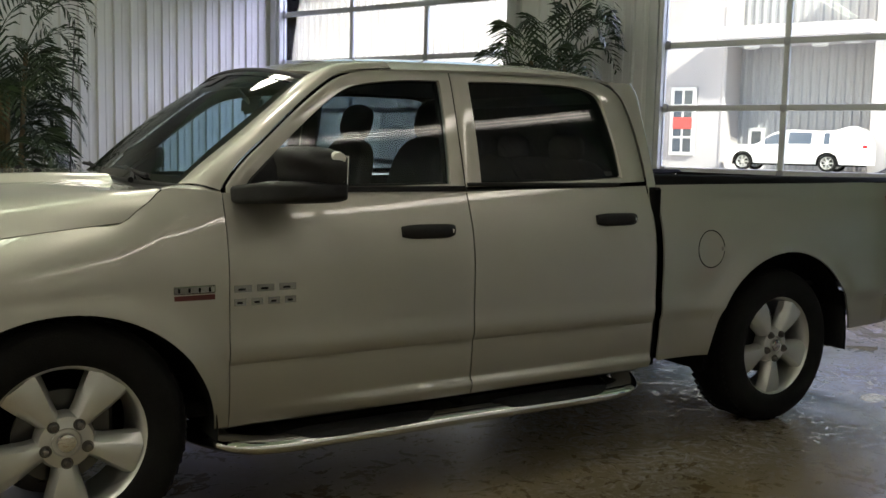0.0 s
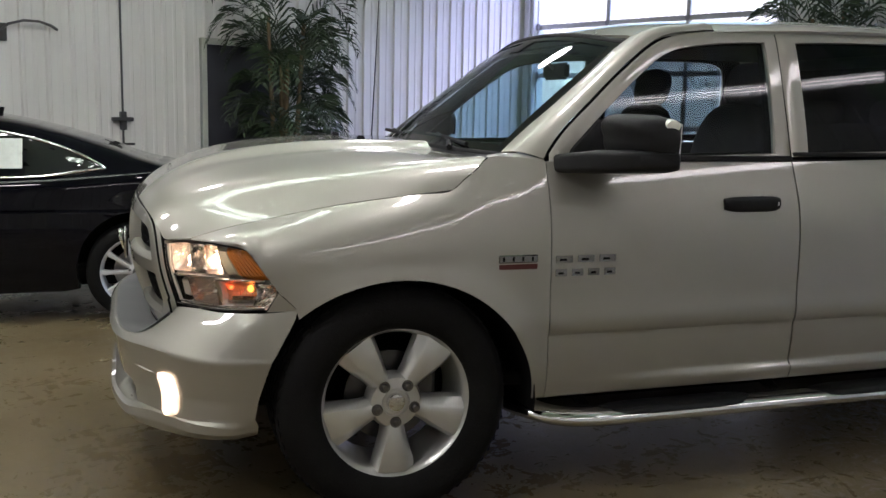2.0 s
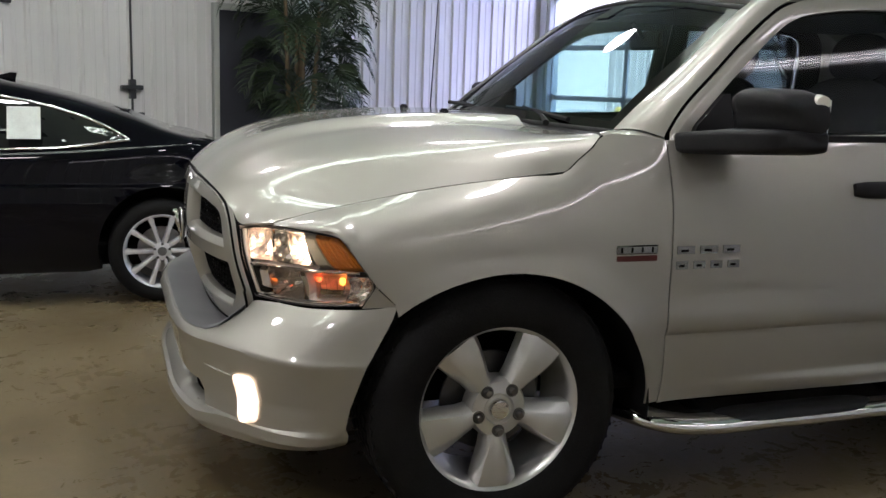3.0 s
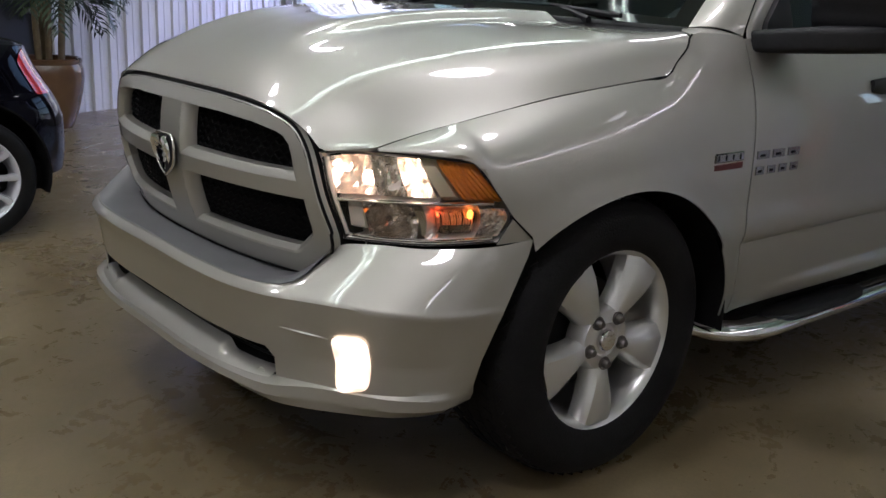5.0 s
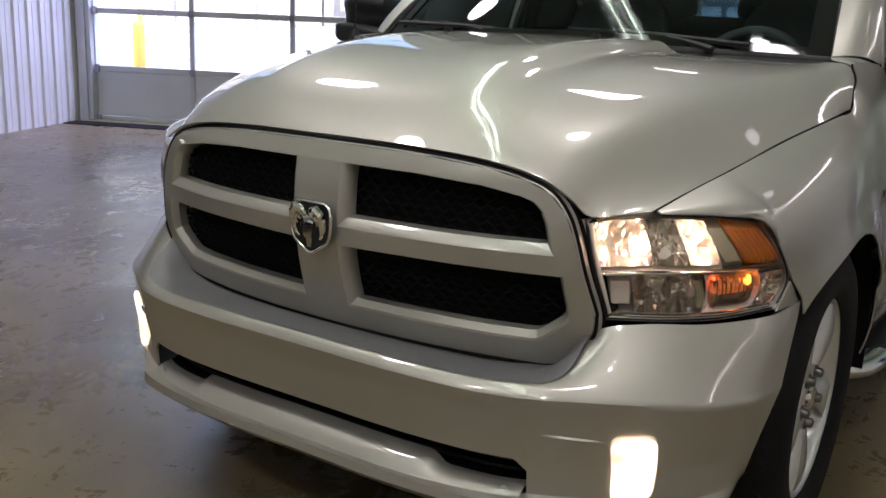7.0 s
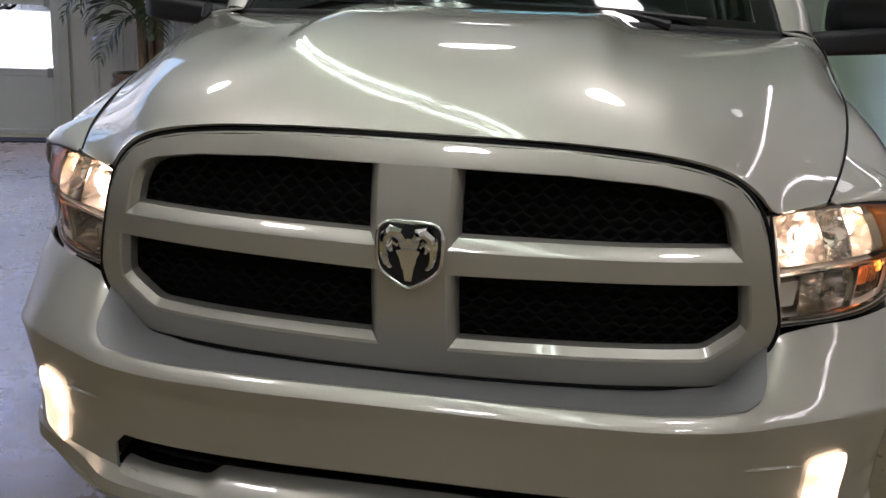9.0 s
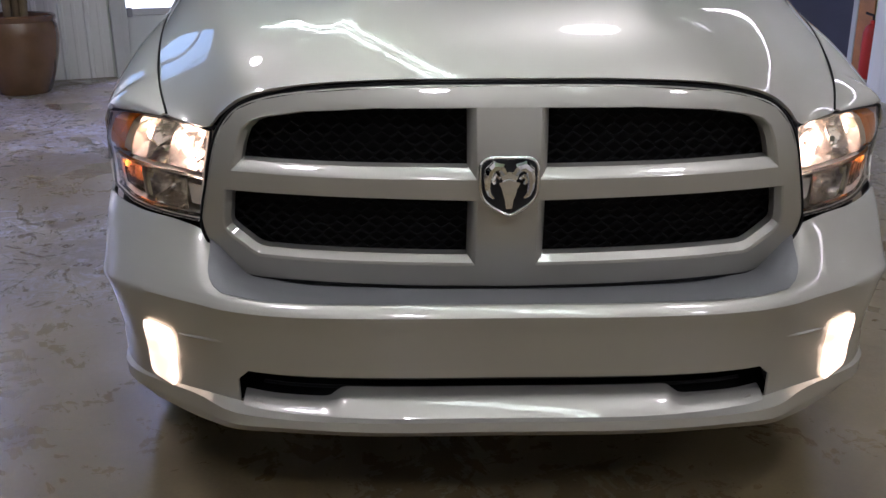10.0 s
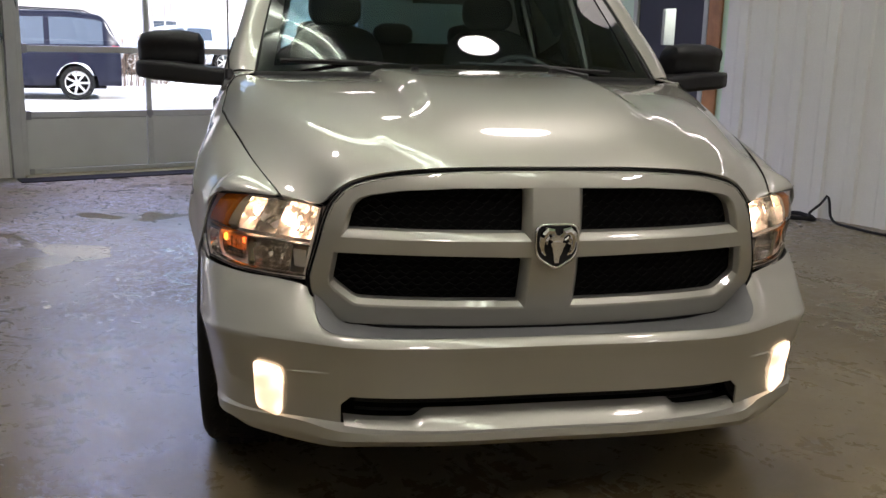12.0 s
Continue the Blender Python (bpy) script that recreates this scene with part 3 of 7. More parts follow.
SEAM_X = (-0.66, -0.56, -0.45, -0.20, 0.0, 0.20)
SEAM_Y = spline(SEAM_X, (0.722, 0.758, 0.790, 0.845, 0.880, 0.904))
SEAM_Z = spline(SEAM_X, (0.969, 1.003, 1.031, 1.085, 1.115, 1.139))


def hood_half():
    """Half the hood, from the centre line out to the seam and down over its nose."""
    front = along(((-0.816, 0.0, 1.064), (-0.815, 0.25, 1.062), (-0.800, 0.44, 1.048), (-0.781, 0.535, 1.024), (-0.757, 0.590, 0.986),
                   (-0.742, 0.618, 0.955), (-0.715, 0.652, 0.958), (-0.66, 0.722, 0.969)))
    rear = along(((0.262, 0.0, 1.274), (0.27, 0.25, 1.272), (0.29, 0.42, 1.268), (0.31, 0.60, 1.262), (0.33, 0.80, 1.254), (0.335, 0.860, 1.244), (0.29, 0.888, 1.206), (0.20, 0.904, 1.139)))

    def f(u, v):
        a, b = front(u), rear(u)
        nose = 0.44 * (1 - smoothstep(0.30, 0.98, u)) + 0.04
        k = nose * (1 - (1 - v) ** 10) + (1 - nose) * (1 - (1 - v) ** (2.3 - 0.3 * u))
        x = a[0] + (b[0] - a[0]) * v
        y = a[1] + (b[1] - a[1]) * v
        z = a[2] + (b[2] - a[2]) * k
        if u > 0.985:
            y, z = (SEAM_Y(x), SEAM_Z(x)) if x < 0.2 else (y, z)
        else:
            z += 0.012 * math.sin(math.pi * min(u / 0.9, 1.0)) ** 2 * math.sin(math.pi * v)
            w = min(max((u - 0.80) / 0.20, 0.0), 1.0) ** 2 * (1 - smoothstep(0.02, 0.2, x))
            y, z = y + (SEAM_Y(x) - y) * w, z + (SEAM_Z(x) - z) * w
        if 0.6 < u < 0.985:  # the flank stays full towards the lamps
            z += 0.022 * math.sin(math.pi * (u - 0.6) / 0.4) ** 2 * smoothstep(0.0, 0.08, v) * (1 - smoothstep(0.25, 0.7, v))
        edge = 0.300 + 0.065 * v**2 + 0.05 * (1 - v) ** 4  # the raised middle steps down on both sides
        grow = smoothstep(0.03, 0.40, v)
        z += grow * (0.032 * (1 - smoothstep(edge - 0.030, edge + 0.034, y)) - 0.016 * (1 - smoothstep(0.72, 0.84, y)))
        return Vector((x, y, z))

    return f


def both(name, f, nu, nv, mat, label="", smooth=40, thick=0.004, us=None, vs=None, parent=None, ease=0):
    """A left and a right panel from one half-surface with y positive."""
    out = []
    for s in (-1, 1):
        g = lambda u, v: (lambda p: Vector((p[0], s * p[1], p[2])))(f(u, v))
        out.append(part(name, eased(sheet(g, nu, nv, s > 0, us, vs), ease), mat, parent or truck, label, smooth, thick))
    return out


hood_f = hood_half()


def hood_full(u, v):
    p = hood_f(abs(2 * u - 1), v)
    return Vector((p[0], p[1] if u > 0.5 else -p[1], p[2]))


bm = eased(sheet(hood_full, 112, 0, True, vs=[(j / 52) ** 1.6 for j in range(53)]), 3)
flank = [v for v in bm.verts if not v.is_boundary and abs(v.co.y) > 0.44]
for _ in range(30):
    bmesh.ops.smooth_vert(bm, verts=flank, factor=0.5, use_axis_x=True, use_axis_y=True, use_axis_z=True)
hood = part("hood", bm, SILVER, truck, "silver hood with a raised centre", 50, 0.006)

# front fenders
F_TOP = [(-0.655, 0.728, 0.9655)] + [(x, SEAM_Y(x) + 0.004, SEAM_Z(x) - 0.005) for x in (-0.56, -0.45, -0.32, -0.20, -0.1, 0.0, 0.1, 0.2)] + \
        [(0.245, 0.897, 1.170), (0.295, 0.891, 1.208), (0.34, 0.868, 1.245), (0.42, 0.880, 1.250), (0.50, 0.898, 1.245), (0.542, 0.908, 1.236)]
f_top_y, f_top_z = spline([p[0] for p in F_TOP], [p[1] for p in F_TOP]), spline([p[0] for p in F_TOP], [p[2] for p in F_TOP])
HL_Y = spline((-0.66, -0.58, -0.497, -0.399, -0.337), (0.730, 0.826, 0.903, 0.946, 0.952))
HL_Z = spline((-0.66, -0.58, -0.497), (0.963, 0.962, 0.954))


def fender(u, v):
    x = -0.655 + (0.542 + 0.655) * u
    yt, zt = f_top_y(x), f_top_z(x)
    if x < -0.497:
        yb, zb = HL_Y(x), HL_Z(x)
    elif x < -0.399:
        yb, zb = HL_Y(x), 0.954 - (x + 0.497) / 0.098 * 0.140
    elif x < -0.337:
        yb, zb = HL_Y(x), 0.814 - (x + 0.399) / 0.062 * 0.06
    else:
        zb = max(arch_z(x, ARCH_F), 0.40)
        yb = side_y(x, zb)
    z = zt + (zb - zt) * v
    low = max(zb, FENDER_SHOULDER(x))
    y_low = yb if low == zb else side_y(x, low)
    if z < low:
        y = side_y(x, z)
    else:  # a rounded shoulder from the shut line down to the upright side
        ctrl = zt - (0.34 + 0.20 * smoothstep(0.0, 0.54, x)) * (zt - low)
        a, b, c = zt - 2 * ctrl + low, 2 * (ctrl - zt), zt - z
        t = -c / b if abs(a) < 1e-6 else (-b - math.sqrt(max(0.0, b * b - 4 * a * c))) / (2 * a)
        t = min(max(t, 0.0), 1.0)
        y = yt * (1 - t) ** 2 + 2 * y_low * t * (1 - t) + y_low * t * t
    y += (side_y(x, z) + (yt - side_y(x, zt)) * max(0.0, 1 - (zt - z) / 0.10) ** 2 - y) * smoothstep(0.36, 0.54, x)
    return Vector((x, y, z))


FENDER_SHOULDER = spline((-0.66, -0.50, -0.30, 0.0, 0.30, 0.55), (0.90, 0.893, 0.892, 0.897, 0.900, 0.902))
us = sorted({0.0, 1.0, (0.158) / 1.197, (0.256) / 1.197, (0.318) / 1.197} | {(0.655 + c) / 1.197 for c in (-0.62, -0.585, -0.55, -0.52, -0.47, -0.445, -0.42, -0.37)} |
            {(0.655 + 0.49 * math.sin(math.pi * k / 48)) / 1.197 for k in range(-20, 24)} | {(0.655 + c) / 1.197 for c in (0.491, 0.51, 0.525)})
fenders = both("front_fender", fender, 0, 26, SILVER, "silver front fender", 80, 0.004, us, ease=5)
SHUT = [(x, f_top_y(x) - 0.001, f_top_z(x) + 0.0025) for x in [-0.652 + 0.992 * k / 60 for k in range(61)]]
CORNER_IN = along(((0.342, 0.855, 1.250), (0.36, 0.815, 1.256), (0.42, 0.797, 1.263), (0.47, 0.840, 1.262), (0.540, 0.902, 1.246)))
for s in (-1, 1):
    bm = bmesh.new()
    tube(bm, [(x, s * y, z) for x, y, z in SHUT], [0.0026 - 0.0010 * smoothstep(-0.45, -0.2, x) + 0.0014 * smoothstep(0.15, 0.24, x) for x, y, z in SHUT], 6)
    part("hood_gap", bm, LINER, truck, "dark gap between hood and fender", 60)

    def cowl_side(u, v, s=s):
        x = 0.338 + (0.542 - 0.338) * u
        p = Vector((x, f_top_y(x) - 0.001, f_top_z(x))).lerp(Vector(CORNER_IN(u)), v)
        return Vector((p[0], s * p[1], p[2] + 0.006 * math.sin(math.pi * v) * math.sin(math.pi * u)))

    part("fender_top", outward(sheet(cowl_side, 20, 8), (0, 0, 1)), SILVER, fenders[(s + 1) // 2], "silver fold of the fender beside the windshield", 60, 0.003)

# lower door panels and the pickup bed's sides
B_SEAM, C_SEAM = 1.588, 2.612


def door_panel(x0, x1):
    def f(u, v):
        x = x0 + (x1 - x0) * u
        top, low = 1.236 + 0.022 * u * (x1 - x0), 0.392 + 0.006 * x
        z = top + (low - top) * v
        return Vector((x, side_y(x, z), z))

    return f


vs = sorted({j / 40 for j in range(41)} | {0.91, 0.92, 0.935, 0.945, 0.96, 0.965, 0.985, 0.700, 0.706, 0.712, 0.718, 0.724, 0.730})
front_doors = both("front_door", door_panel(0.545, B_SEAM - 0.003), 24, 0, SILVER, "silver front door", 25, 0.006, None, vs)
rear_doors = both("rear_door", door_panel(B_SEAM + 0.003, C_SEAM), 24, 0, SILVER, "silver rear door", 25, 0.006, None, vs)
BED0, BED1 = 2.665, 4.62


def bed_side(u, v):
    x = BED0 + (BED1 - BED0) * u
    top = 1.262 + 0.020 * u
    low = max(arch_z(x, ARCH_R), 0.43 if x < 3.5 else 0.47)
    z = top + (low - top) * v
    y = side_y(x, min(z, 1.20)) - 0.020 * smoothstep(1.20, 1.28, z) - 0.04 * smoothstep(4.3, 4.62, x)
    return Vector((x, y, z))


us = sorted({0.0, 1.0} | {i / 24 for i in range(25)} | {(3.555 + 0.560 * math.sin(math.pi * k / 40) - BED0) / (BED1 - BED0) for k in range(-20, 21)})
bed_sides = both("bed_side", bed_side, 0, 30, SILVER, "silver side of the pickup bed", 40, 0.01, us)
for s in (-1, 1):
    def rail(u, v, s=s):
        x = BED0 + (BED1 - BED0) * u
        y = 0.905 - 0.085 * v
        return Vector((x, s * (y - 0.03 * smoothstep(4.3, 4.62, x)), 1.262 + 0.020 * u + (0.022 + 0.030 * (1 - u)) * math.sin(math.pi * v) - 0.004))

    part("bed_rail_cap", sheet(rail, 20, 8, s < 0), LINER, truck, "black bed rail cap", 60, 0.006)

    def inner(u, v, s=s):
        return Vector((BED0 + (BED1 - BED0) * u, s * (0.82 - 0.02 * v), 1.255 + 0.02 * u - 0.55 * v))

    part("bed_wall", sheet(inner, 2, 2), LINER, truck, "dark inner wall of the bed", None, 0.01)
part("bed_floor", boxed((BED0, -0.82, 0.70), (BED1, 0.82, 0.72)), BLACK_PLASTIC, truck)
part("bed_bulkhead", boxed((BED0, -0.84, 0.60), (BED0 + 0.03, 0.84, 1.292)), LINER, truck)
part("tailgate", boxed((BED1 - 0.045, -0.80, 0.62), (BED1 + 0.01, 0.80, 1.285), 0.012, 2), SILVER, truck, "silver tailgate", 40)
part("tailgate_cap", boxed((BED1 - 0.056, -0.80, 0.74), (BED1 - 0.002, 0.80, 1.291), 0.006, 2), LINER, truck, "black inside of the tailgate")
bm = bmesh.new()
tube(bm, [(BED1 - 0.16, -0.93, 0.56), (BED1 + 0.06, -0.92, 0.56), (BED1 + 0.16, -0.70, 0.56), (BED1 + 0.18, 0, 0.56), (BED1 + 0.16, 0.70, 0.56), (BED1 + 0.06, 0.92, 0.56), (BED1 - 0.16, 0.93, 0.56)], 0.085, 10)
part("rear_bumper", bm, CHROME, truck, "chrome rear bumper", 50)
for s in (-1, 1):
    part("tail_lamp", boxed((BED1 - 0.10, s * 0.885 - 0.05, 0.80), (BED1 + 0.004, s * 0.885 + 0.04, 1.22), 0.02, 2), material("tail_lamp_red", (0.30, 0.012, 0.012), 0.15, coat=0.8), truck, "red tail lamp", 40)
    part("gap_seal", boxed((C_SEAM + 0.006, s * 0.90 - 0.05, 0.40), (BED0 + 0.01, s * 0.90 + 0.04, 1.255), 0.01), LINER, truck, "black gap between cab and bed")

# cab: roof, pillars, window frames, glass
def cab_y(z):
    return GREEN_Y(z)


F_OUT = [(0.558, 1.236), (0.560, 1.262), (0.63, 1.345), (0.74, 1.440), (0.87, 1.552), (1.00, 1.650), (1.08, 1.692), (1.18, 1.716), (1.36, 1.732), (1.585, 1.742), (1.588, 1.60), (1.588, 1.42), (1.586, 1.256), (1.2, 1.25), (0.85, 1.243)]
F_IN = [(0.635, 1.250), (0.655, 1.285), (0.70, 1.325), (0.80, 1.415), (0.905, 1.505), (1.005, 1.585), (1.075, 1.630), (1.16, 1.660), (1.34, 1.684), (1.525, 1.694), (1.528, 1.60), (1.522, 1.42), (1.512, 1.270), (1.2, 1.262), (0.85, 1.254)]
R_OUT = [(1.592, 1.257), (1.593, 1.42), (1.592, 1.60), (1.590, 1.742), (1.85, 1.752), (2.15, 1.757), (2.36, 1.752), (2.46, 1.730), (2.53, 1.68), (2.565, 1.60), (2.59, 1.50), (2.605, 1.38), (2.612, 1.280), (2.3, 1.270), (1.9, 1.262)]
R_IN = [(1.675, 1.270), (1.683, 1.42), (1.684, 1.60), (1.682, 1.698), (1.86, 1.706), (2.10, 1.711), (2.26, 1.708), (2.34, 1.694), (2.39, 1.665), (2.415, 1.60), (2.435, 1.50), (2.450, 1.40), (2.458, 1.300), (2.2, 1.286), (1.9, 1.278)]


def ring(outer, inner, s, depth=0.02):
    """A window frame between two outlines on the cab's side."""
    bm = bmesh.new()
    n = len(outer)
    rows = []
    for k in range(5):
        w = (0, 0.08, 0.5, 0.92, 1)[k]
        d = (0.006, 0.0, 0.0, 0.002, depth)[k]
        rows.append([bm.verts.new((a[0] * (1 - w) + b[0] * w, s * (cab_y(a[1] * (1 - w) + b[1] * w) + 0.006 - d), a[1] * (1 - w) + b[1] * w)) for a, b in zip(outer, inner)])
    for p, q in zip(rows, rows[1:]):
        for i in range(n):
            f = (p[i], p[(i + 1) % n], q[(i + 1) % n], q[i])
            bm.faces.new(f if s > 0 else f[::-1])
    return bm


def dense(outline, k=4):
    """The same outline with more points, smooth but for its straight corners."""
    out, n = [], len(outline)
    for i in range(n):
        a, b = Vector(outline[i]), Vector(outline[(i + 1) % n])
        p, q = Vector(outline[i - 1]), Vector(outline[(i + 2) % n])
        for j in range(k):
            t = j / k
            m1, m2 = (b - p) / 2, (q - a) / 2
            if (a - p).length > 3 * (b - a).length or (a - p).angle(b - a) > 0.9:
                m1 = b - a
            if (q - b).length > 3 * (b - a).length or (b - a).angle(q - b) > 0.9:
                m2 = b - a
            out.append(tuple((2 * t**3 - 3 * t**2 + 1) * a + (t**3 - 2 * t**2 + t) * m1 + (3 * t**2 - 2 * t**3) * b + (t**3 - t**2) * m2))
    return out


def pane_on(outline, s, inset=0.014):
    """Glass filling an outline, following the cab's side."""
    pts = dense(outline, 3)
    lo, hi = min(p[1] for p in pts) + 0.002, max(p[1] for p in pts) - 0.001

    def span(z):
        xs = []
        for (x0, z0), (x1, z1) in zip(pts, pts[1:] + pts[:1]):
            if (z0 - z) * (z1 - z) <= 0 and z0 != z1:
                xs.append(x0 + (x1 - x0) * (z - z0) / (z1 - z0))
        return min(xs) - 0.004, max(xs) + 0.004

    def f(u, v):
        z = lo + (hi - lo) * (1 - v)
        a, b = span(z)
        t = 1 - v
        y = cab_y(lo) * v + cab_y(hi) * t + 0.030 * t * v
        return Vector((a + (b - a) * u, s * (y + 0.006 - inset), z))

    return sheet(f, 8, 24, s < 0)


for i, s in enumerate((-1, 1)):
    part("window_frame", ring(dense(F_OUT), dense(F_IN), s), SILVER, front_doors[i], "silver window frame", 45)
    part("window_frame", ring(dense(R_OUT), dense(R_IN), s), SILVER, rear_doors[i], "silver window frame", 45)
    part("window_glass", pane_on(F_IN, s), SIDE_GLASS, front_doors[i], "lightly tinted door window", 60).visible_shadow = False
    part("window_glass", pane_on(R_IN, s), DARK_GLASS, rear_doors[i], "dark privacy window", 60)
    bm = bmesh.new()
    box(bm, (0.86, s * 0.905 - 0.012, 1.240), (1.585, s * 0.905 + 0.012, 1.262), 0.004)
    part("belt_strip", bm, BLACK_PLASTIC, front_doors[i], "black rubber belt strip")
    bm = bmesh.new()
    box(bm, (1.595, s * 0.902 - 0.010, 1.260), (2.44, s * 0.902 + 0.010, 1.276), 0.004)
    part("belt_strip", bm, BLACK_PLASTIC, rear_doors[i], "black rubber belt strip")


def roof(u, v):
    """Across u, from the windshield's top back over v."""
    w = 2 * u - 1
    x0 = 0.895 + 0.115 * w * w
    x = x0 + (2.66 - x0) * v
    rail_z = spline((0.95, 1.05, 1.2, 1.6, 2.1, 2.4, 2.52, 2.66), (1.690, 1.712, 1.732, 1.757, 1.772, 1.768, 1.750, 1.690))(x)
    rail_y = 0.748 - 0.02 * smoothstep(2.2, 2.66, x)
    crown = spline((0.88, 1.1, 1.5, 1.9, 2.3, 2.55, 2.66), (0.038, 0.062, 0.072, 0.072, 0.064, 0.05, 0.04))(x)
    e = abs(w)
    return Vector((x, rail_y * w * (1 + 0.012 * e**6), rail_z + crown * (1 - e**2.4) - 0.012 * e**10))


part("roof", sheet(roof, 48, 40, True), SILVER, truck, "silver cab roof", 50, 0.012)


def apillar(s):
    """The silver pillar and drip channel between windshield and front door."""
    out = along(((0.538, 0.902, 1.246), (0.552, 0.899, 1.272), (0.622, 0.876, 1.353), (0.732, 0.847, 1.448), (0.862, 0.813, 1.560), (0.992, 0.781, 1.658), (1.07, 0.767, 1.701), (1.30, 0.752, 1.740)))
    inn = along(((0.42, 0.795, 1.262), (0.50, 0.782, 1.330), (0.645, 0.757, 1.440), (0.795, 0.727, 1.558), (0.935, 0.695, 1.668), (1.03, 0.690, 1.722), (1.27, 0.70, 1.752)))
    return lambda u, v: Vector((lambda p: (p[0], s * p[1], p[2]))(out(u) * (1 - v) + inn(u) * v + np.array((-0.010, 0.012, 0.012)) * math.sin(math.pi * v)))


for s in (-1, 1):
    part("roof_pillar", sheet(apillar(s), 40, 10, s < 0), SILVER, truck, "silver windshield pillar", 60, 0.004)
    bm = bmesh.new()
    tube(bm, [apillar(s)(k / 24, 0.0) + Vector((0.012, -s * 0.014, -0.006)) for k in range(25)], 0.006, 6)
    part("pillar_seal", bm, LINER, truck, "black seal between pillar and door", 60)

    def cpillar(u, v, s=s):
        z = 1.245 + (1.745 - 1.245) * u
        lead = spline((1.245, 1.38, 1.50, 1.60, 1.68, 1.745), (2.616, 2.610, 2.594, 2.569, 2.534, 2.47))(z)
        back = spline((1.245, 1.45, 1.60, 1.70, 1.745), (2.66, 2.655, 2.645, 2.64, 2.62))(z)
        w = min(v * 1.6, 1.0)
        y = cab_y(z) + 0.006
        if v > 0.55:
            y -= 0.10 * ((v - 0.55) / 0.45) ** 1.5
        return Vector((lead + (back + 0.02 * v - lead) * w, s * y, z))

    part("rear_pillar", sheet(cpillar, 16, 14, s > 0), SILVER, truck, "silver rear cab pillar", 50, 0.004)

    def cab_corner(u, v, s=s):
        z = 0.40 + 0.86 * u
        return Vector((C_SEAM + 0.004 + 0.03 * v, s * (side_y(C_SEAM, min(z, 1.22)) - 0.06 * v**2), z))

    part("cab_corner", sheet(cab_corner, 12, 4, s > 0), SILVER, truck, "silver rear cab corner", 50, 0.004)

ws = coons([(0.96, -0.695, 1.676), (0.915, -0.35, 1.722), (0.90, 0, 1.736), (0.915, 0.35, 1.722), (0.96, 0.695, 1.676)],
           [(0.43, -0.80, 1.250), (0.345, -0.45, 1.258), (0.315, 0, 1.262), (0.345, 0.45, 1.258), (0.43, 0.80, 1.250)],
           [(0.96, -0.695, 1.676), (0.80, -0.733, 1.548), (0.62, -0.765, 1.407), (0.43, -0.80, 1.250)],
           [(0.96, 0.695, 1.676), (0.80, 0.733, 1.548), (0.62, 0.765, 1.407), (0.43, 0.80, 1.250)], (-0.03, 0, 0.02))
part("windshield", sheet(ws, 32, 20), CLEAR_GLASS, truck, "clear windshield", 60).visible_shadow = False
frit = lambda u0, u1, v0, v1: sheet(lambda u, v: ws(u0 + (u1 - u0) * u, v0 + (v1 - v0) * v) + Vector((-0.003, 0, 0.003)), 12, 12)
for u0, u1, v0, v1 in ((0.0, 0.045, 0.0, 1.0), (0.955, 1.0, 0.0, 1.0), (0.045, 0.955, 0.0, 0.055), (0.045, 0.955, 0.93, 1.0), (0.46, 0.54, 0.055, 0.17)):
    part("windshield_border", frit(u0, u1, v0, v1), FRIT, truck, "black printed edge of the windshield", 60)
bm = bmesh.new()
for a, b in (((0.0, 0.0), (1.0, 0.0)), ((0.0, 0.0), (0.0, 1.0)), ((1.0, 0.0), (1.0, 1.0)), ((0.0, 1.0), (1.0, 1.0))):
    tube(bm, [ws(a[0] + (b[0] - a[0]) * k / 24, a[1] + (b[1] - a[1]) * k / 24) + Vector((0.004, 0, -0.002)) for k in range(25)], 0.016, 6)
part("windshield_seal", bm, BLACK_PLASTIC, truck, "black windshield seal", 60)


def back_wall(u, v):
    w = 2 * u - 1
    z = 1.74 - 0.50 * v
    return Vector((2.655 + 0.02 * v, (cab_y(z) - 0.05) * w, z))


bm = sheet(back_wall, 10, 10)
bmesh.ops.delete(bm, geom=[f for f in bm.faces if abs(f.calc_center_median().y) < 0.58 and 1.34 < f.calc_center_median().z < 1.64], context="FACES")
part("cab_back", bm, SILVER, truck, "silver back of the cab", 40, 0.01)
part("rear_window", boxed((2.650, -0.66, 1.32), (2.655, 0.66, 1.66)), SIDE_GLASS, truck, "tinted rear window").visible_shadow = False
part("cab_lower_back", boxed((C_SEAM, -0.86, 0.45), (C_SEAM + 0.02, 0.86, 1.25)), LINER, truck)

# cowl, wipers, washer nozzles, aerial
def cowl_f(u, v):
    w = 2 * u - 1
    e = rear_edge(abs(w))
    q = ws(u * 0.98 + 0.01, 1.0)
    p = np.array((e[0] - 0.004, e[1] * (1 if w > 0 else -1), e[2] - 0.012))
    return Vector(p + (np.array(q) - p) * v) + Vector((0, 0, -0.012 * math.sin(math.pi * v)))


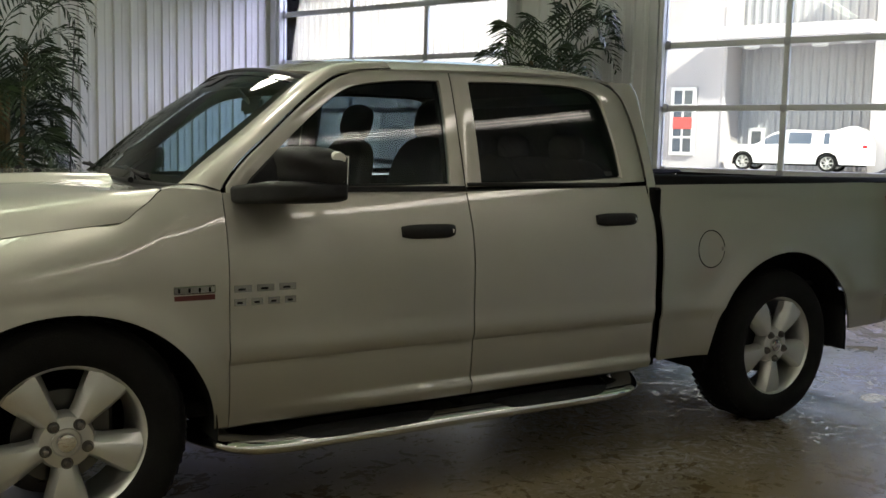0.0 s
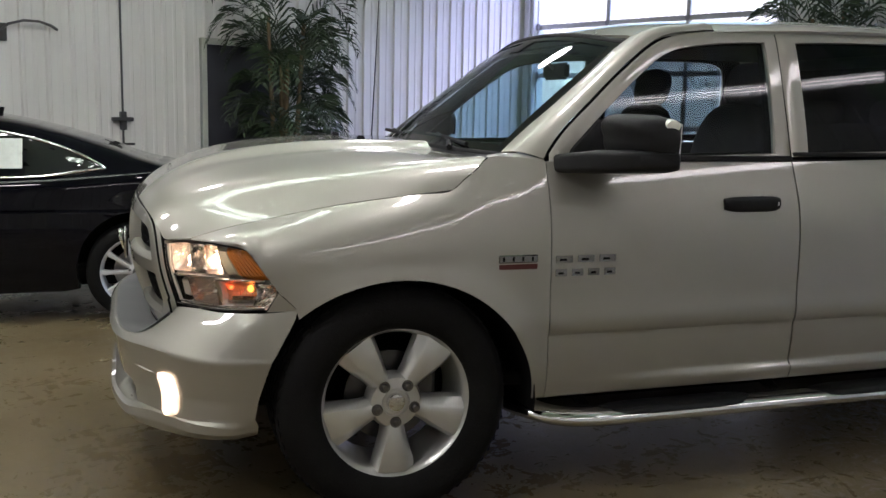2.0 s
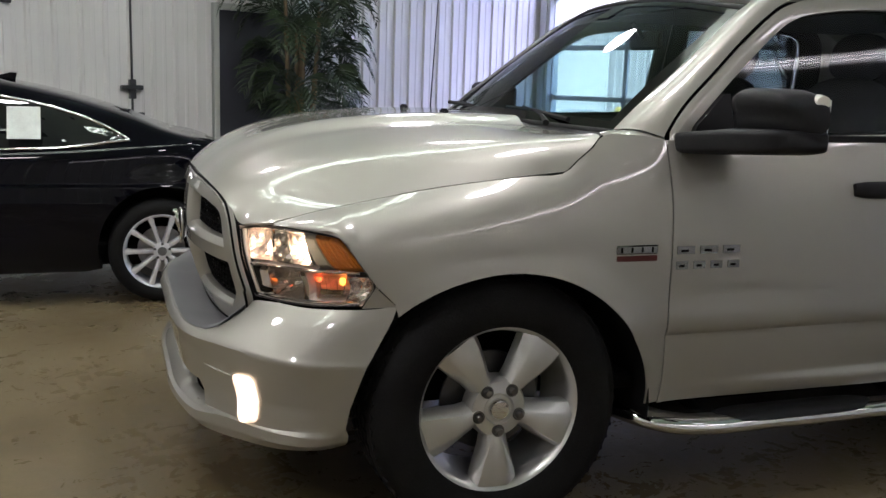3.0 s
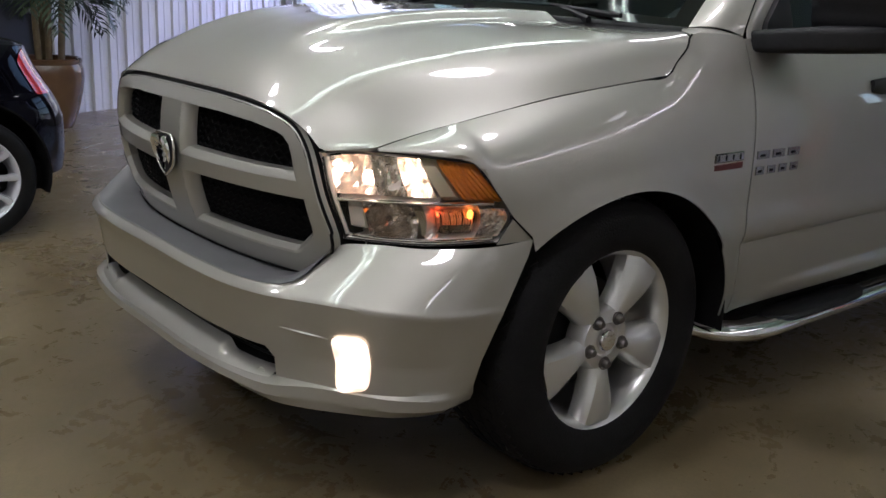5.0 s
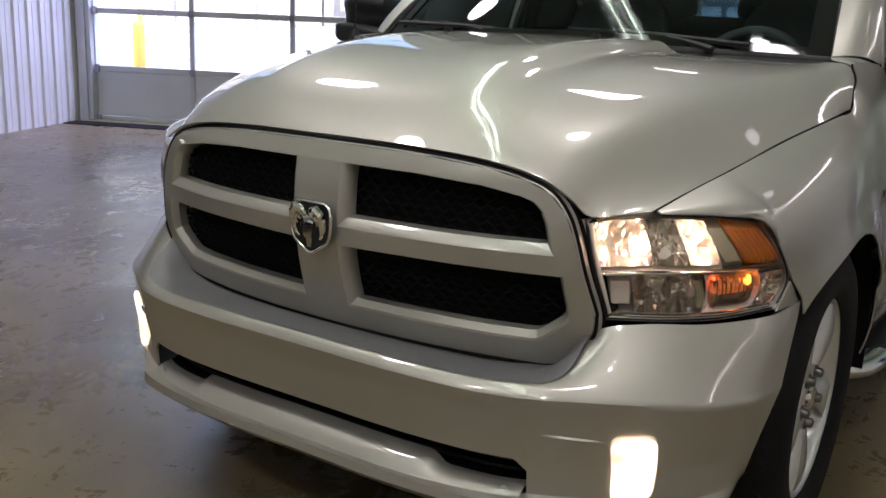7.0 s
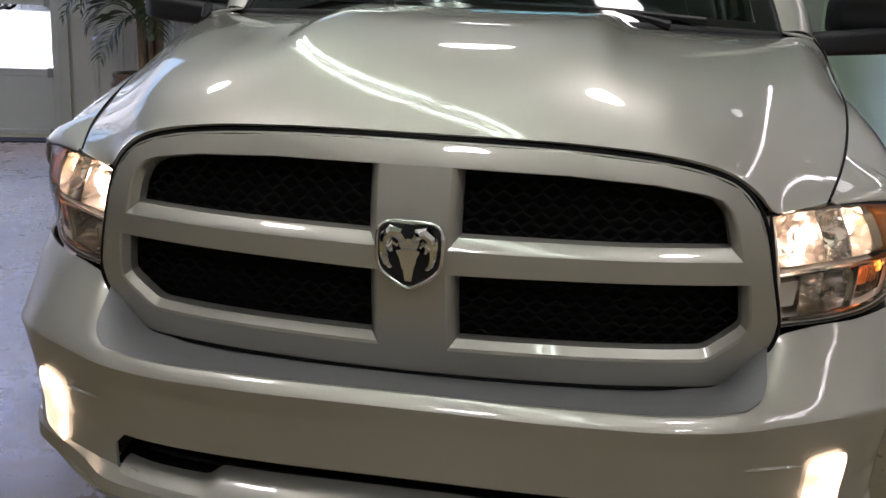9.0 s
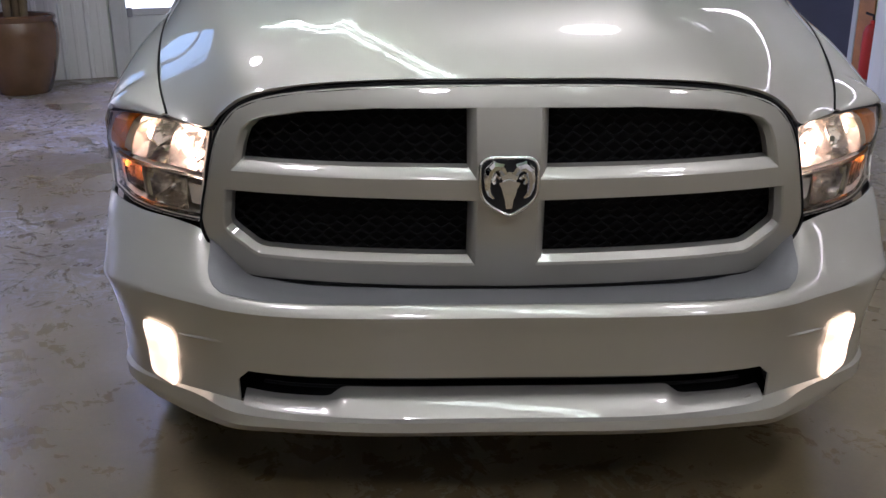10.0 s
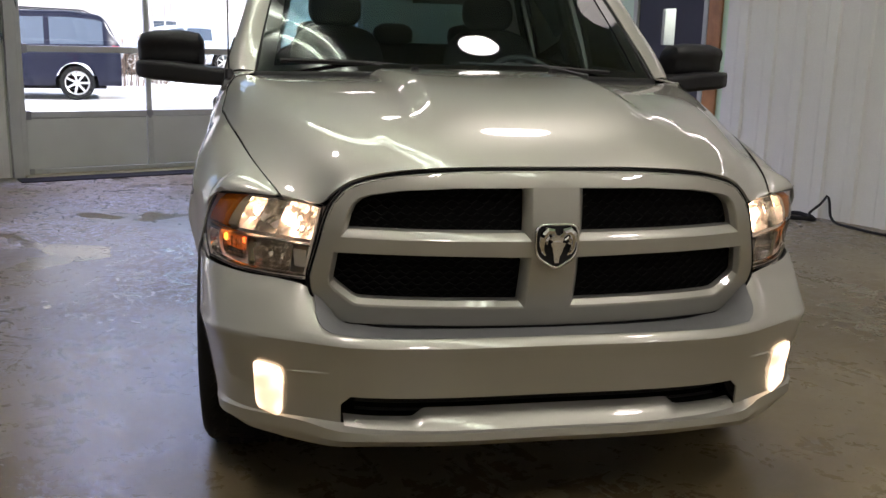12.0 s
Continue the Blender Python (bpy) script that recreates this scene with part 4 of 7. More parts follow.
rear_edge = along([hood_f(k / 24, 1.0) for k in range(20)])
part("cowl", sheet(cowl_f, 24, 6), BLACK_PLASTIC, truck, "black cowl under the windshield", 60, 0.005)
for y0, y1 in ((-0.58, 0.02), (0.10, 0.70)):
    bm = bmesh.new()
    arm = [(0.33, y0 + 0.10, 1.268), (0.36, y0 + 0.20, 1.290), (0.385, y0 + 0.42, 1.315)]
    tube(bm, arm, [0.012, 0.008, 0.005], 6)
    tube(bm, [(0.365, y0, 1.285), (0.372, (y0 + y1) / 2, 1.303), (0.395, y1, 1.306)], 0.009, 6)
    part("wiper", bm, BLACK_PLASTIC, truck, "black wiper arm and blade", 50)
for y in (-0.245, 0.25):
    part("washer_nozzle", boxed((0.02, y - 0.012, 1.283), (0.05, y + 0.012, 1.302), 0.005, 2), BLACK_PLASTIC, truck, "black washer nozzle")
bm = bmesh.new()
tube(bm, [(0.36, 0.885, 1.235), (0.365, 0.888, 1.27)], [0.022, 0.014], 10)
tube(bm, [(0.365, 0.888, 1.27), (0.40, 0.888, 2.02)], [0.0035, 0.0018], 6)
part("aerial", bm, BLACK_PLASTIC, truck, "thin whip aerial on a black base", 50)

# ---- truck: grille, lamps, bumper ----
def grille_x(y, z):
    """The face of the grille surround."""
    return -0.855 + 0.082 * (abs(y) / 0.6) ** 2.6 + 0.85 * (z - 0.90) ** 2 + (0.25 * (z - 1.02) if z > 1.02 else 0.0)


def cornered(points, n):
    """An outline from corners (y, z, r): each rounded off over the length r along its sides."""
    out = []
    for i, (y, z, r) in enumerate(points):
        b = Vector((y, z))
        if r <= 0:
            out.append((y, z))
            continue
        a, c = Vector(points[i - 1][:2]), Vector(points[(i + 1) % len(points)][:2])
        p, q = b + (a - b).normalized() * r, b + (c - b).normalized() * r
        for k in range(n + 1):
            t = k / n
            out.append(tuple(p * (1 - t) ** 2 + b * 2 * t * (1 - t) + q * t**2))
    return out


def stepped(outline, k=3):
    """The same outline with k points to each side, its corners kept."""
    n = len(outline)
    return [tuple(Vector(outline[i]).lerp(Vector(outline[(i + 1) % n]), j / k)) for i in range(n) for j in range(k)]


SURROUND = [(0.0, 1.050), (0.25, 1.047), (0.42, 1.034), (0.502, 1.018), (0.551, 0.997), (0.585, 0.959), (0.605, 0.913), (0.624, 0.84), (0.644, 0.765),
            (0.6465, 0.740), (0.643, 0.716), (0.632, 0.692), (0.601, 0.653), (0.582, 0.633), (0.561, 0.622), (0.530, 0.618), (0.40, 0.617), (0.20, 0.615), (0.0, 0.613)]
UPPER = cornered([(0.080, 1.006, 0), (0.25, 1.005, 0), (0.40, 0.996, 0), (0.528, 0.976, 0.045), (0.549, 0.892, 0), (0.38, 0.889, 0), (0.20, 0.888, 0), (0.079, 0.887, 0)], 3)
LOWER = cornered([(0.077, 0.818, 0), (0.25, 0.822, 0), (0.42, 0.824, 0), (0.574, 0.825, 0), (0.587, 0.746, 0.012), (0.524, 0.694, 0.014), (0.42, 0.692, 0), (0.25, 0.691, 0), (0.079, 0.689, 0)], 2)


def shrunk(outline, d):
    """The outline moved inward by d."""
    n, out = len(outline), []
    area = sum(outline[i][0] * outline[(i + 1) % n][1] - outline[(i + 1) % n][0] * outline[i][1] for i in range(n))
    k = 1 if area > 0 else -1
    for i in range(n):
        a, b, c = (Vector(outline[j % n]) for j in (i - 1, i, i + 1))
        p, q = (b - a).normalized(), (c - b).normalized()
        m = Vector((-(p.y + q.y), p.x + q.x)) * k
        out.append(tuple(b + m.normalized() * d / max(0.4, math.cos(p.angle(q) / 2))))
    return out


def loop_edges(bm, pts):
    vs_ = [bm.verts.new((0, a, b)) for a, b in pts]
    return [bm.edges.new((vs_[i], vs_[(i + 1) % len(vs_)])) for i in range(len(vs_))]


def flipped(pts):
    return [(-a, b) for a, b in pts]


outer = SURROUND + [(-a, b) for a, b in SURROUND[-2:0:-1]]
openings = [UPPER, LOWER, flipped(UPPER), flipped(LOWER)]


def ledged(outline):
    """The outline's outer rim: a broad ledge below, soft flanks, a sharp edge above."""
    n, lines = len(outline), []
    area = sum(outline[i][0] * outline[(i + 1) % n][1] - outline[(i + 1) % n][0] * outline[i][1] for i in range(n))
    for i in range(n):
        a, b = Vector(outline[i]), Vector(outline[(i + 1) % n])
        d = (b - a).normalized()
        q = Vector((d.y, -d.x)) * (1 if area > 0 else -1)
        lines.append((a + q * (0.004 + 0.017 * max(0.0, -q.y) ** 2 + 0.012 * abs(q.x)), d))
    out = []
    for i in range(n):
        (p, d), (r, e) = lines[i - 1], lines[i]
        k = d.x * e.y - d.y * e.x
        out.append(tuple(r if abs(k) < 0.02 else p + d * (((r.x - p.x) * e.y - (r.y - p.y) * e.x) / k)))
    return out


wide = [ledged(o) for o in openings]
bm = bmesh.new()
edges = loop_edges(bm, outer)
for o in wide:
    edges += loop_edges(bm, o)
bmesh.ops.triangle_fill(bm, edges=edges, use_beauty=True)
for k in range(-15, 16):
    bmesh.ops.bisect_plane(bm, geom=bm.verts[:] + bm.edges[:] + bm.faces[:], plane_co=(0, k * 0.04, 0), plane_no=(0, 1, 0))
for k in range(0, 12):
    bmesh.ops.bisect_plane(bm, geom=bm.verts[:] + bm.edges[:] + bm.faces[:], plane_co=(0, 0, 0.63 + k * 0.038), plane_no=(0, 0, 1))
for v in bm.verts:
    v.co.x = grille_x(v.co.y, v.co.z)
for f in bm.faces:
    if f.normal.x > 0:
        f.normal_flip()
# bevelled reveals round the four openings, and the rolled outer edge
for o, w in zip(openings, wide):
    rows = []
    for pts, d in ((w, 0.0), ([(0.3 * a[0] + 0.7 * b[0], 0.3 * a[1] + 0.7 * b[1]) for a, b in zip(o, w)], 0.003), (o, 0.020), (shrunk(o, 0.003), 0.044)):
        p2 = stepped(pts)
        rows.append([bm.verts.new((grille_x(a, b) + d, a, b)) for a, b in p2])
    n = len(rows[0])
    for p, q in zip(rows, rows[1:]):
        for i in range(n):
            bm.faces.new((p[i], p[(i + 1) % n], q[(i + 1) % n], q[i]))
rows = []
for d, e in ((0.0, 0.0), (0.004, -0.005), (0.016, -0.008), (0.10, -0.008)):
    p2 = shrunk(outer, e) if e else outer
    rows.append([bm.verts.new((grille_x(a, b) + d, a, b)) for a, b in dense(p2, 3)])
n = len(rows[0])
for p, q in zip(rows, rows[1:]):
    for i in range(n):
        bm.faces.new((p[i], p[(i + 1) % n], q[(i + 1) % n], q[i]))
bmesh.ops.recalc_face_normals(bm, faces=bm.faces[:])
surround = part("grille_surround", bm, SILVER, truck, "silver grille surround with a crossed bar", 28)
bm = bmesh.new()
rows = [[bm.verts.new((grille_x(a, b) + d, a, b)) for a, b in dense(shrunk(outer, e), 3)] for d, e in ((0.02, -0.006), (0.02, -0.012), (0.09, -0.012))]
for p, q in zip(rows, rows[1:]):
    for i in range(len(p)):
        bm.faces.new((p[i], p[(i + 1) % len(p)], q[(i + 1) % len(p)], q[i]))
tube(bm, [(grille_x(a, b) + (0.0 if b < 0.75 else 0.005), a, b) for a, b in dense(shrunk(outer, -0.0050), 3)], 0.0042, 6, True)
part("grille_gap", bm, LINER, truck, "black gap round the grille", 60)


def honeycomb(o):
    """Black honeycomb of bent bars behind an opening, on a dark backing."""
    ya, yb = min(p[0] for p in o) - 0.01, max(p[0] for p in o) + 0.01
    za, zb = min(p[1] for p in o) - 0.008, max(p[1] for p in o) + 0.008
    bm = bmesh.new()
    n = 14
    back = [[bm.verts.new((grille_x(ya + (yb - ya) * i / n, z) + 0.068, ya + (yb - ya) * i / n, z)) for i in range(n + 1)] for z in (za, zb)]
    for i in range(n):
        bm.faces.new((back[0][i], back[0][i + 1], back[1][i + 1], back[1][i]))
    w, h = 0.034, 0.017
    rows_ = int((zb - za) / h) + 1
    for j in range(rows_ + 1):
        z0 = za + j * h
        pts = []
        k = 0
        y = ya
        while y <= yb:
            z = z0 + (0.0045 if (k + j) % 2 else -0.0045)
            if za <= z <= zb:
                pts.append((grille_x(y, z) + 0.047 + 0.004 * ((k + j) % 2), y, z))
            y += w / 2
            k += 1
        if len(pts) > 2:
            tube(bm, pts, 0.0035, 4, cap=False)
    return bm


for o in openings:
    part("grille_mesh", honeycomb(o), LINER, surround, "black honeycomb grille mesh")

# emblem: a dark shield in a chrome rim with a bright horned shape
SHIELD = [(0.0, 0.915), (0.036, 0.915), (0.050, 0.909), (0.0565, 0.897), (0.0575, 0.866), (0.055, 0.842), (0.046, 0.825), (0.024, 0.809), (0.0, 0.798)]
shield = SHIELD + [(-a, b) for a, b in SHIELD[-2:0:-1]]
emblem = part("emblem", bmesh.new(), BLACK_PLASTIC, truck, "chrome-rimmed shield emblem")
EX = -0.861
bm = bmesh.new()
prism(bm, dense(shrunk(shield, 0.004), 2), 0.0, 0.010, lambda a, b, h: (EX - h, a, b))
part("shield_field", bm, BLACK_PLASTIC, emblem, "black field", 40)
bm = bmesh.new()
tube(bm, [(EX - 0.009, a, b) for a, b in dense(shield, 3)], 0.0045, 8, True)
part("shield_rim", bm, CHROME, emblem, "chrome rim", 60)
bm = bmesh.new()
for k, (w, z0, z1, d) in enumerate(((0.019, 0.866, 0.884, 0.018), (0.023, 0.852, 0.868, 0.024), (0.016, 0.834, 0.854, 0.021), (0.009, 0.812, 0.836, 0.015))):
    prism(bm, [(-w, z1), (-w * 0.85, (z0 + z1) / 2), (-w * 0.62, z0), (w * 0.62, z0), (w * 0.85, (z0 + z1) / 2), (w, z1), (0.0, z1 + 0.005)], 0.008, d, lambda a, b, h: (EX - h, a * (1.25 - 14 * h), b))
for s in (-1, 1):
    horn = [(0.010, 0.886, 0.018), (0.018, 0.899, 0.023), (0.030, 0.902, 0.025), (0.039, 0.893, 0.024), (0.043, 0.876, 0.021), (0.043, 0.858, 0.018), (0.039, 0.843, 0.015), (0.031, 0.834, 0.012)]
    tube(bm, [(EX - d, s * a, b) for a, b, d in horn], [0.008, 0.0105, 0.0115, 0.0105, 0.009, 0.0075, 0.0055, 0.003], 8)
    curl = [(0.020, 0.876, 0.020), (0.028, 0.884, 0.024), (0.033, 0.876, 0.024), (0.030, 0.866, 0.020)]
    tube(bm, [(EX - d, s * a, b) for a, b, d in curl], [0.004, 0.006, 0.006, 0.004], 6)
part("shield_figure", bm, CHROME, emblem, "chrome horned relief", 40)

# headlights
HL_TOP = [(-0.741, 0.616, 0.947), (-0.70, 0.672, 0.958), (-0.657, 0.727, 0.961), (-0.58, 0.822, 0.958), (-0.497, 0.899, 0.949)]
HL_BOT = [(-0.702, 0.660, 0.738), (-0.63, 0.765, 0.738), (-0.55, 0.850, 0.742), (-0.437, 0.930, 0.755)]
HL_IN = [(-0.741, 0.616, 0.947), (-0.734, 0.634, 0.86), (-0.702, 0.660, 0.738)]
HL_OUT = [(-0.497, 0.899, 0.949), (-0.448, 0.930, 0.880), (-0.405, 0.941, 0.812), (-0.437, 0.930, 0.755)]
lens_f = coons(HL_TOP, HL_BOT, HL_IN, HL_OUT, (-0.018, 0.014, 0))
INWARD = Vector((0.80, -0.55, 0.0)).normalized()
SURROUND_Y = spline((0.728, 0.765, 0.84, 0.913, 0.959), (0.645, 0.644, 0.624, 0.605, 0.585))


def headlight(s):
    flip = lambda p: Vector((p[0], s * p[1], p[2]))
    lamp = part("headlight", outward(sheet(lambda u, v: flip(lens_f(u, v)), 24, 16), (-1, s * 0.7, 0)), LENS, truck, "lit headlight under a clear lens", 60)
    lamp.visible_shadow = False
    rim = [lens_f(u, v) for u, v in [(k / 16, 0) for k in range(16)] + [(1, k / 12) for k in range(12)] + [(1 - k / 16, 1) for k in range(16)] + [(0, 1 - k / 12) for k in range(12)]]
    bm = bmesh.new()
    tube(bm, [flip(p + INWARD * 0.004) for p in rim], 0.0035, 6, True)
    part("lamp_seal", bm, BLACK_PLASTIC, lamp, "black seal", 60)

    def inside(u, v, d):
        return flip(lens_f(u, v) + INWARD * d)

    def bowl(u, v):
        e = min(u, 1 - u, v, 1 - v)
        return inside(u, v, 0.112 * min(e * 6.0, 1.0) ** 0.5)

    part("lamp_bowl", sheet(bowl, 36, 20, s < 0), HOUSING, lamp, "chrome lamp housing", 30)

    def bezel(u, v):
        p = lens_f(0.0, v)
        y = SURROUND_Y(p[2]) + 0.008
        q = Vector((grille_x(y, p[2]) + 0.016, y, p[2]))
        return flip(p.lerp(q, u) + Vector((0.010, 0, 0)) * math.sin(math.pi * u))

    part("lamp_bezel", outward(sheet(bezel, 6, 16), (-1, 0, 0)), BEZEL, lamp, "dark satin edge beside the grille", 60)
    rnd = random.Random(11)

    def cup(name, u0, u1, v0, v1, mat, label, depth=0.075, facets=None, slant=0.0, front=0.018, rough=0.006):
        """A hollow reflector; with facets its inside is broken into flat mirrors."""
        nu, nv = facets or (28, 20)
        jit = {(i, j): rnd.uniform(-1, 1) for i in range(nu + 1) for j in range(nv + 1)}

        def f(u, v):
            a, b = u0 + (u1 - u0) * (u - slant * (v - 0.5) * u), v0 + (v1 - v0) * v
            r = min(1.0, math.hypot(2 * u - 1, 2 * v - 1) / 1.25)
            edge = 1 - min(min(u, 1 - u, v, 1 - v) * 9, 1.0)
            d = front + depth * (1 - r**2) * (1 - edge)
            if facets and not edge:
                d += rough * jit[round(u * nu), round(v * nv)]
            return inside(a, b, d)

        return part(name, sheet(f, nu, nv, s < 0), mat, lamp, label, None if facets else 50, 0.0015)

    def block(name, u0, u1, v0, v1, depth, mat, label, ribs=0, slant=0.0, across=False):
        """A solid lens or trim inside the lamp, ribbed if asked."""
        def f(u, v):
            a, b = u0 + (u1 - u0) * u + slant * (v - 0.5), v0 + (v1 - v0) * v
            e = min(u, 1 - u, v, 1 - v)
            return inside(a, b, depth + 0.03 * (1 - min(e * 8, 1)) + (0.0025 * math.sin((v if across else u) * ribs) if ribs else 0))

        return part(name, sheet(f, 40 if ribs else 12, 40 if across else 12, s > 0), mat, lamp, label, 40, 0.003)

    def shelf(u, v):
        """The rippled chrome floor under the two beams, falling forward to the ledge."""
        a, b = 0.035 + 0.60 * u, 0.395 + 0.135 * v - 0.06 * smoothstep(0.0, 0.35, u) * (1 - v) * (1 - smoothstep(0.45, 0.95, u))
        wave = 0.0035 * math.sin(17 * u + 5 * v) + 0.0025 * math.sin(41 * u - 9 * v)
        return inside(a, b, 0.066 * (1 - v) ** 0.8 + 0.012 + wave * math.sin(math.pi * v))

    cup("low_beam_reflector", 0.035, 0.300, 0.05, 0.47, BEAM, "bright low-beam reflector", 0.058, (12, 8), 0.10)
    cup("beam_divider", 0.300, 0.470, 0.05, 0.47, REFLECTOR, "faceted chrome reflector", 0.060, (11, 7), 0.0, 0.018, 0.012)
    cup("high_beam_reflector", 0.470, 0.630, 0.05, 0.47, BEAM, "bright high-beam reflector", 0.055, (8, 7))
    part("lamp_shelf", outward(sheet(shelf, 48, 12), (-1, s * 0.7, 0.6)), SATIN, lamp, "rippled chrome shelf", 20)
    block("marker_bezel", 0.625, 0.740, 0.05, 0.52, 0.022, MARKER_TRIM, "dull olive-grey trim strip", 0, 0.05)
    block("amber_marker", 0.735, 0.985, 0.035, 0.53, 0.014, AMBER, "amber side marker", 50, 0.05)
    block("park_panel", 0.045, 0.165, 0.585, 0.90, 0.030, SATIN, "dull satin panel", 0, -0.03)
    cup("park_reflector", 0.165, 0.470, 0.560, 0.95, SMOKE, "dark faceted parking-lamp reflector", 0.060, (13, 9), 0.0, 0.024, 0.015)
    block("turn_fin", 0.470, 0.525, 0.575, 0.95, 0.030, MARKER_TRIM, "narrow bright fin", 24, 0.04)
    cup("turn_reflector", 0.525, 0.830, 0.560, 0.95, SATIN, "bright turn-signal reflector", 0.050, (9, 6))
    block("turn_lens", 0.540, 0.815, 0.580, 0.93, 0.024, RIBBED, "clear ribbed inner lens", 70, 0.0, False)
    block("turn_band", 0.560, 0.800, 0.790, 0.850, 0.030, SMOKE, "dark band across the turn signal", 0, 0.0)
    cup("corner_reflector", 0.830, 0.970, 0.600, 0.93, REFLECTOR, "small clear corner reflector", 0.030, (6, 6), 0.0, 0.012)
    for v, u1, t in ((0.535, 0.93, 0.0055), (0.965, 0.95, 0.006)):
        bm = bmesh.new()
        tube(bm, [inside(0.03 + (u1 - 0.03) * k / 20, v, 0.014) for k in range(21)], t, 6)
        part("lamp_ledge", bm, CHROME, lamp, "chrome ledge across the lamp", 60)
    bm = bmesh.new()
    tube(bm, [inside(0.022, 0.05 + 0.90 * k / 10, 0.012) for k in range(11)], 0.006, 6)
    part("lamp_ledge", bm, SATIN, lamp, "bright inner edge", 60)
    for name, u, v, d, r, mat in (("bulb", 0.235, 0.30, 0.046, 0.012, BULB), ("bulb", 0.555, 0.24, 0.042, 0.010, BULB), ("side_bulb", 0.585, 0.66, 0.036, 0.006, BULB_RED), ("turn_bulb", 0.765, 0.67, 0.026, 0.008, BULB_AMBER)):
        bm = bmesh.new()
        bmesh.ops.create_icosphere(bm, subdivisions=2, radius=r, matrix=Matrix.Translation(inside(u, v, d)) @ Matrix.Diagonal((1.3, 0.8, 1.5, 1)))
        part(name, bm, mat, lamp, "", 60)
    return lamp


headlights = [headlight(s) for s in (-1, 1)]

# bumper: rows from its top edge under grille and lamps down to the lip, from the middle out to the wheel
BUMPER = [
    [(-0.780, 0.0, 0.597), (-0.766, 0.30, 0.598), (-0.735, 0.50, 0.598), (-0.728, 0.570, 0.610), (-0.722, 0.640, 0.704), (-0.672, 0.718, 0.726), (-0.585, 0.825, 0.728), (-0.455, 0.925, 0.742), (-0.338, 0.952, 0.754)],
    [(-0.860, 0.0, 0.607), (-0.858, 0.30, 0.608), (-0.845, 0.50, 0.606), (-0.815, 0.575, 0.621), (-0.765, 0.645, 0.670), (-0.697, 0.738, 0.692), (-0.608, 0.840, 0.694), (-0.480, 0.932, 0.705), (-0.352, 0.953, 0.716)],
    [(-0.928, 0.0, 0.615), (-0.924, 0.30, 0.615), (-0.906, 0.50, 0.614), (-0.874, 0.585, 0.617), (-0.826, 0.655, 0.618), (-0.768, 0.745, 0.615), (-0.685, 0.845, 0.609), (-0.566, 0.925, 0.601), (-0.416, 0.954, 0.597)],
    [(-0.941, 0.0, 0.600), (-0.937, 0.30, 0.599), (-0.919, 0.50, 0.598), (-0.889, 0.585, 0.599), (-0.842, 0.657, 0.598), (-0.783, 0.748, 0.596), (-0.700, 0.848, 0.591), (-0.575, 0.929, 0.584), (-0.426, 0.955, 0.582)],
    [(-0.928, 0.0, 0.560), (-0.924, 0.30, 0.559), (-0.905, 0.50, 0.557), (-0.874, 0.585, 0.555), (-0.835, 0.652, 0.550), (-0.778, 0.740, 0.545), (-0.703, 0.838, 0.545), (-0.565, 0.919, 0.542), (-0.440, 0.946, 0.540)],
    [(-0.909, 0.0, 0.455), (-0.905, 0.30, 0.453), (-0.887, 0.50, 0.449), (-0.855, 0.583, 0.445), (-0.816, 0.648, 0.445), (-0.761, 0.730, 0.445), (-0.690, 0.824, 0.445), (-0.558, 0.902, 0.445), (-0.466, 0.926, 0.450)],
    [(-0.900, 0.0, 0.365), (-0.897, 0.30, 0.365), (-0.882, 0.50, 0.367), (-0.850, 0.580, 0.370), (-0.811, 0.650, 0.372), (-0.757, 0.738, 0.370), (-0.684, 0.830, 0.370), (-0.568, 0.895, 0.375), (-0.476, 0.912, 0.385)],
    [(-0.941, 0.0, 0.358), (-0.936, 0.30, 0.357), (-0.914, 0.50, 0.356), (-0.886, 0.585, 0.359), (-0.818, 0.665, 0.365), (-0.754, 0.752, 0.365), (-0.676, 0.845, 0.362), (-0.564, 0.902, 0.358), (-0.466, 0.900, 0.358)],
    [(-0.943, 0.0, 0.345), (-0.938, 0.30, 0.344), (-0.916, 0.50, 0.342), (-0.888, 0.585, 0.338), (-0.818, 0.667, 0.335), (-0.754, 0.752, 0.335), (-0.676, 0.845, 0.335), (-0.564, 0.899, 0.335), (-0.468, 0.890, 0.337)],
    [(-0.921, 0.0, 0.325), (-0.916, 0.30, 0.324), (-0.896, 0.50, 0.322), (-0.868, 0.585, 0.316), (-0.818, 0.655, 0.313), (-0.756, 0.735, 0.313), (-0.671, 0.825, 0.313), (-0.551, 0.875, 0.315), (-0.471, 0.868, 0.321)],
    [(-0.80, 0.0, 0.320), (-0.80, 0.30, 0.320), (-0.79, 0.50, 0.318), (-0.77, 0.57, 0.315), (-0.73, 0.62, 0.312), (-0.68, 0.68, 0.312), (-0.61, 0.75, 0.312), (-0.53, 0.79, 0.315), (-0.485, 0.80, 0.320)],
]
PK = (0.0, 0.24, 0.40, 0.46, 0.53, 0.63, 0.75, 0.89, 1.0)
rows_f = [spline(PK, [(x + 0.012 * max(0.0, 1 - (y / 0.62) ** 4) + 0.013 * smoothstep(0.3, 0.55, y) * (1 - smoothstep(0.80, 0.93, y)), y, z) for x, y, z in r]) for r in BUMPER]
NR = len(BUMPER) - 1


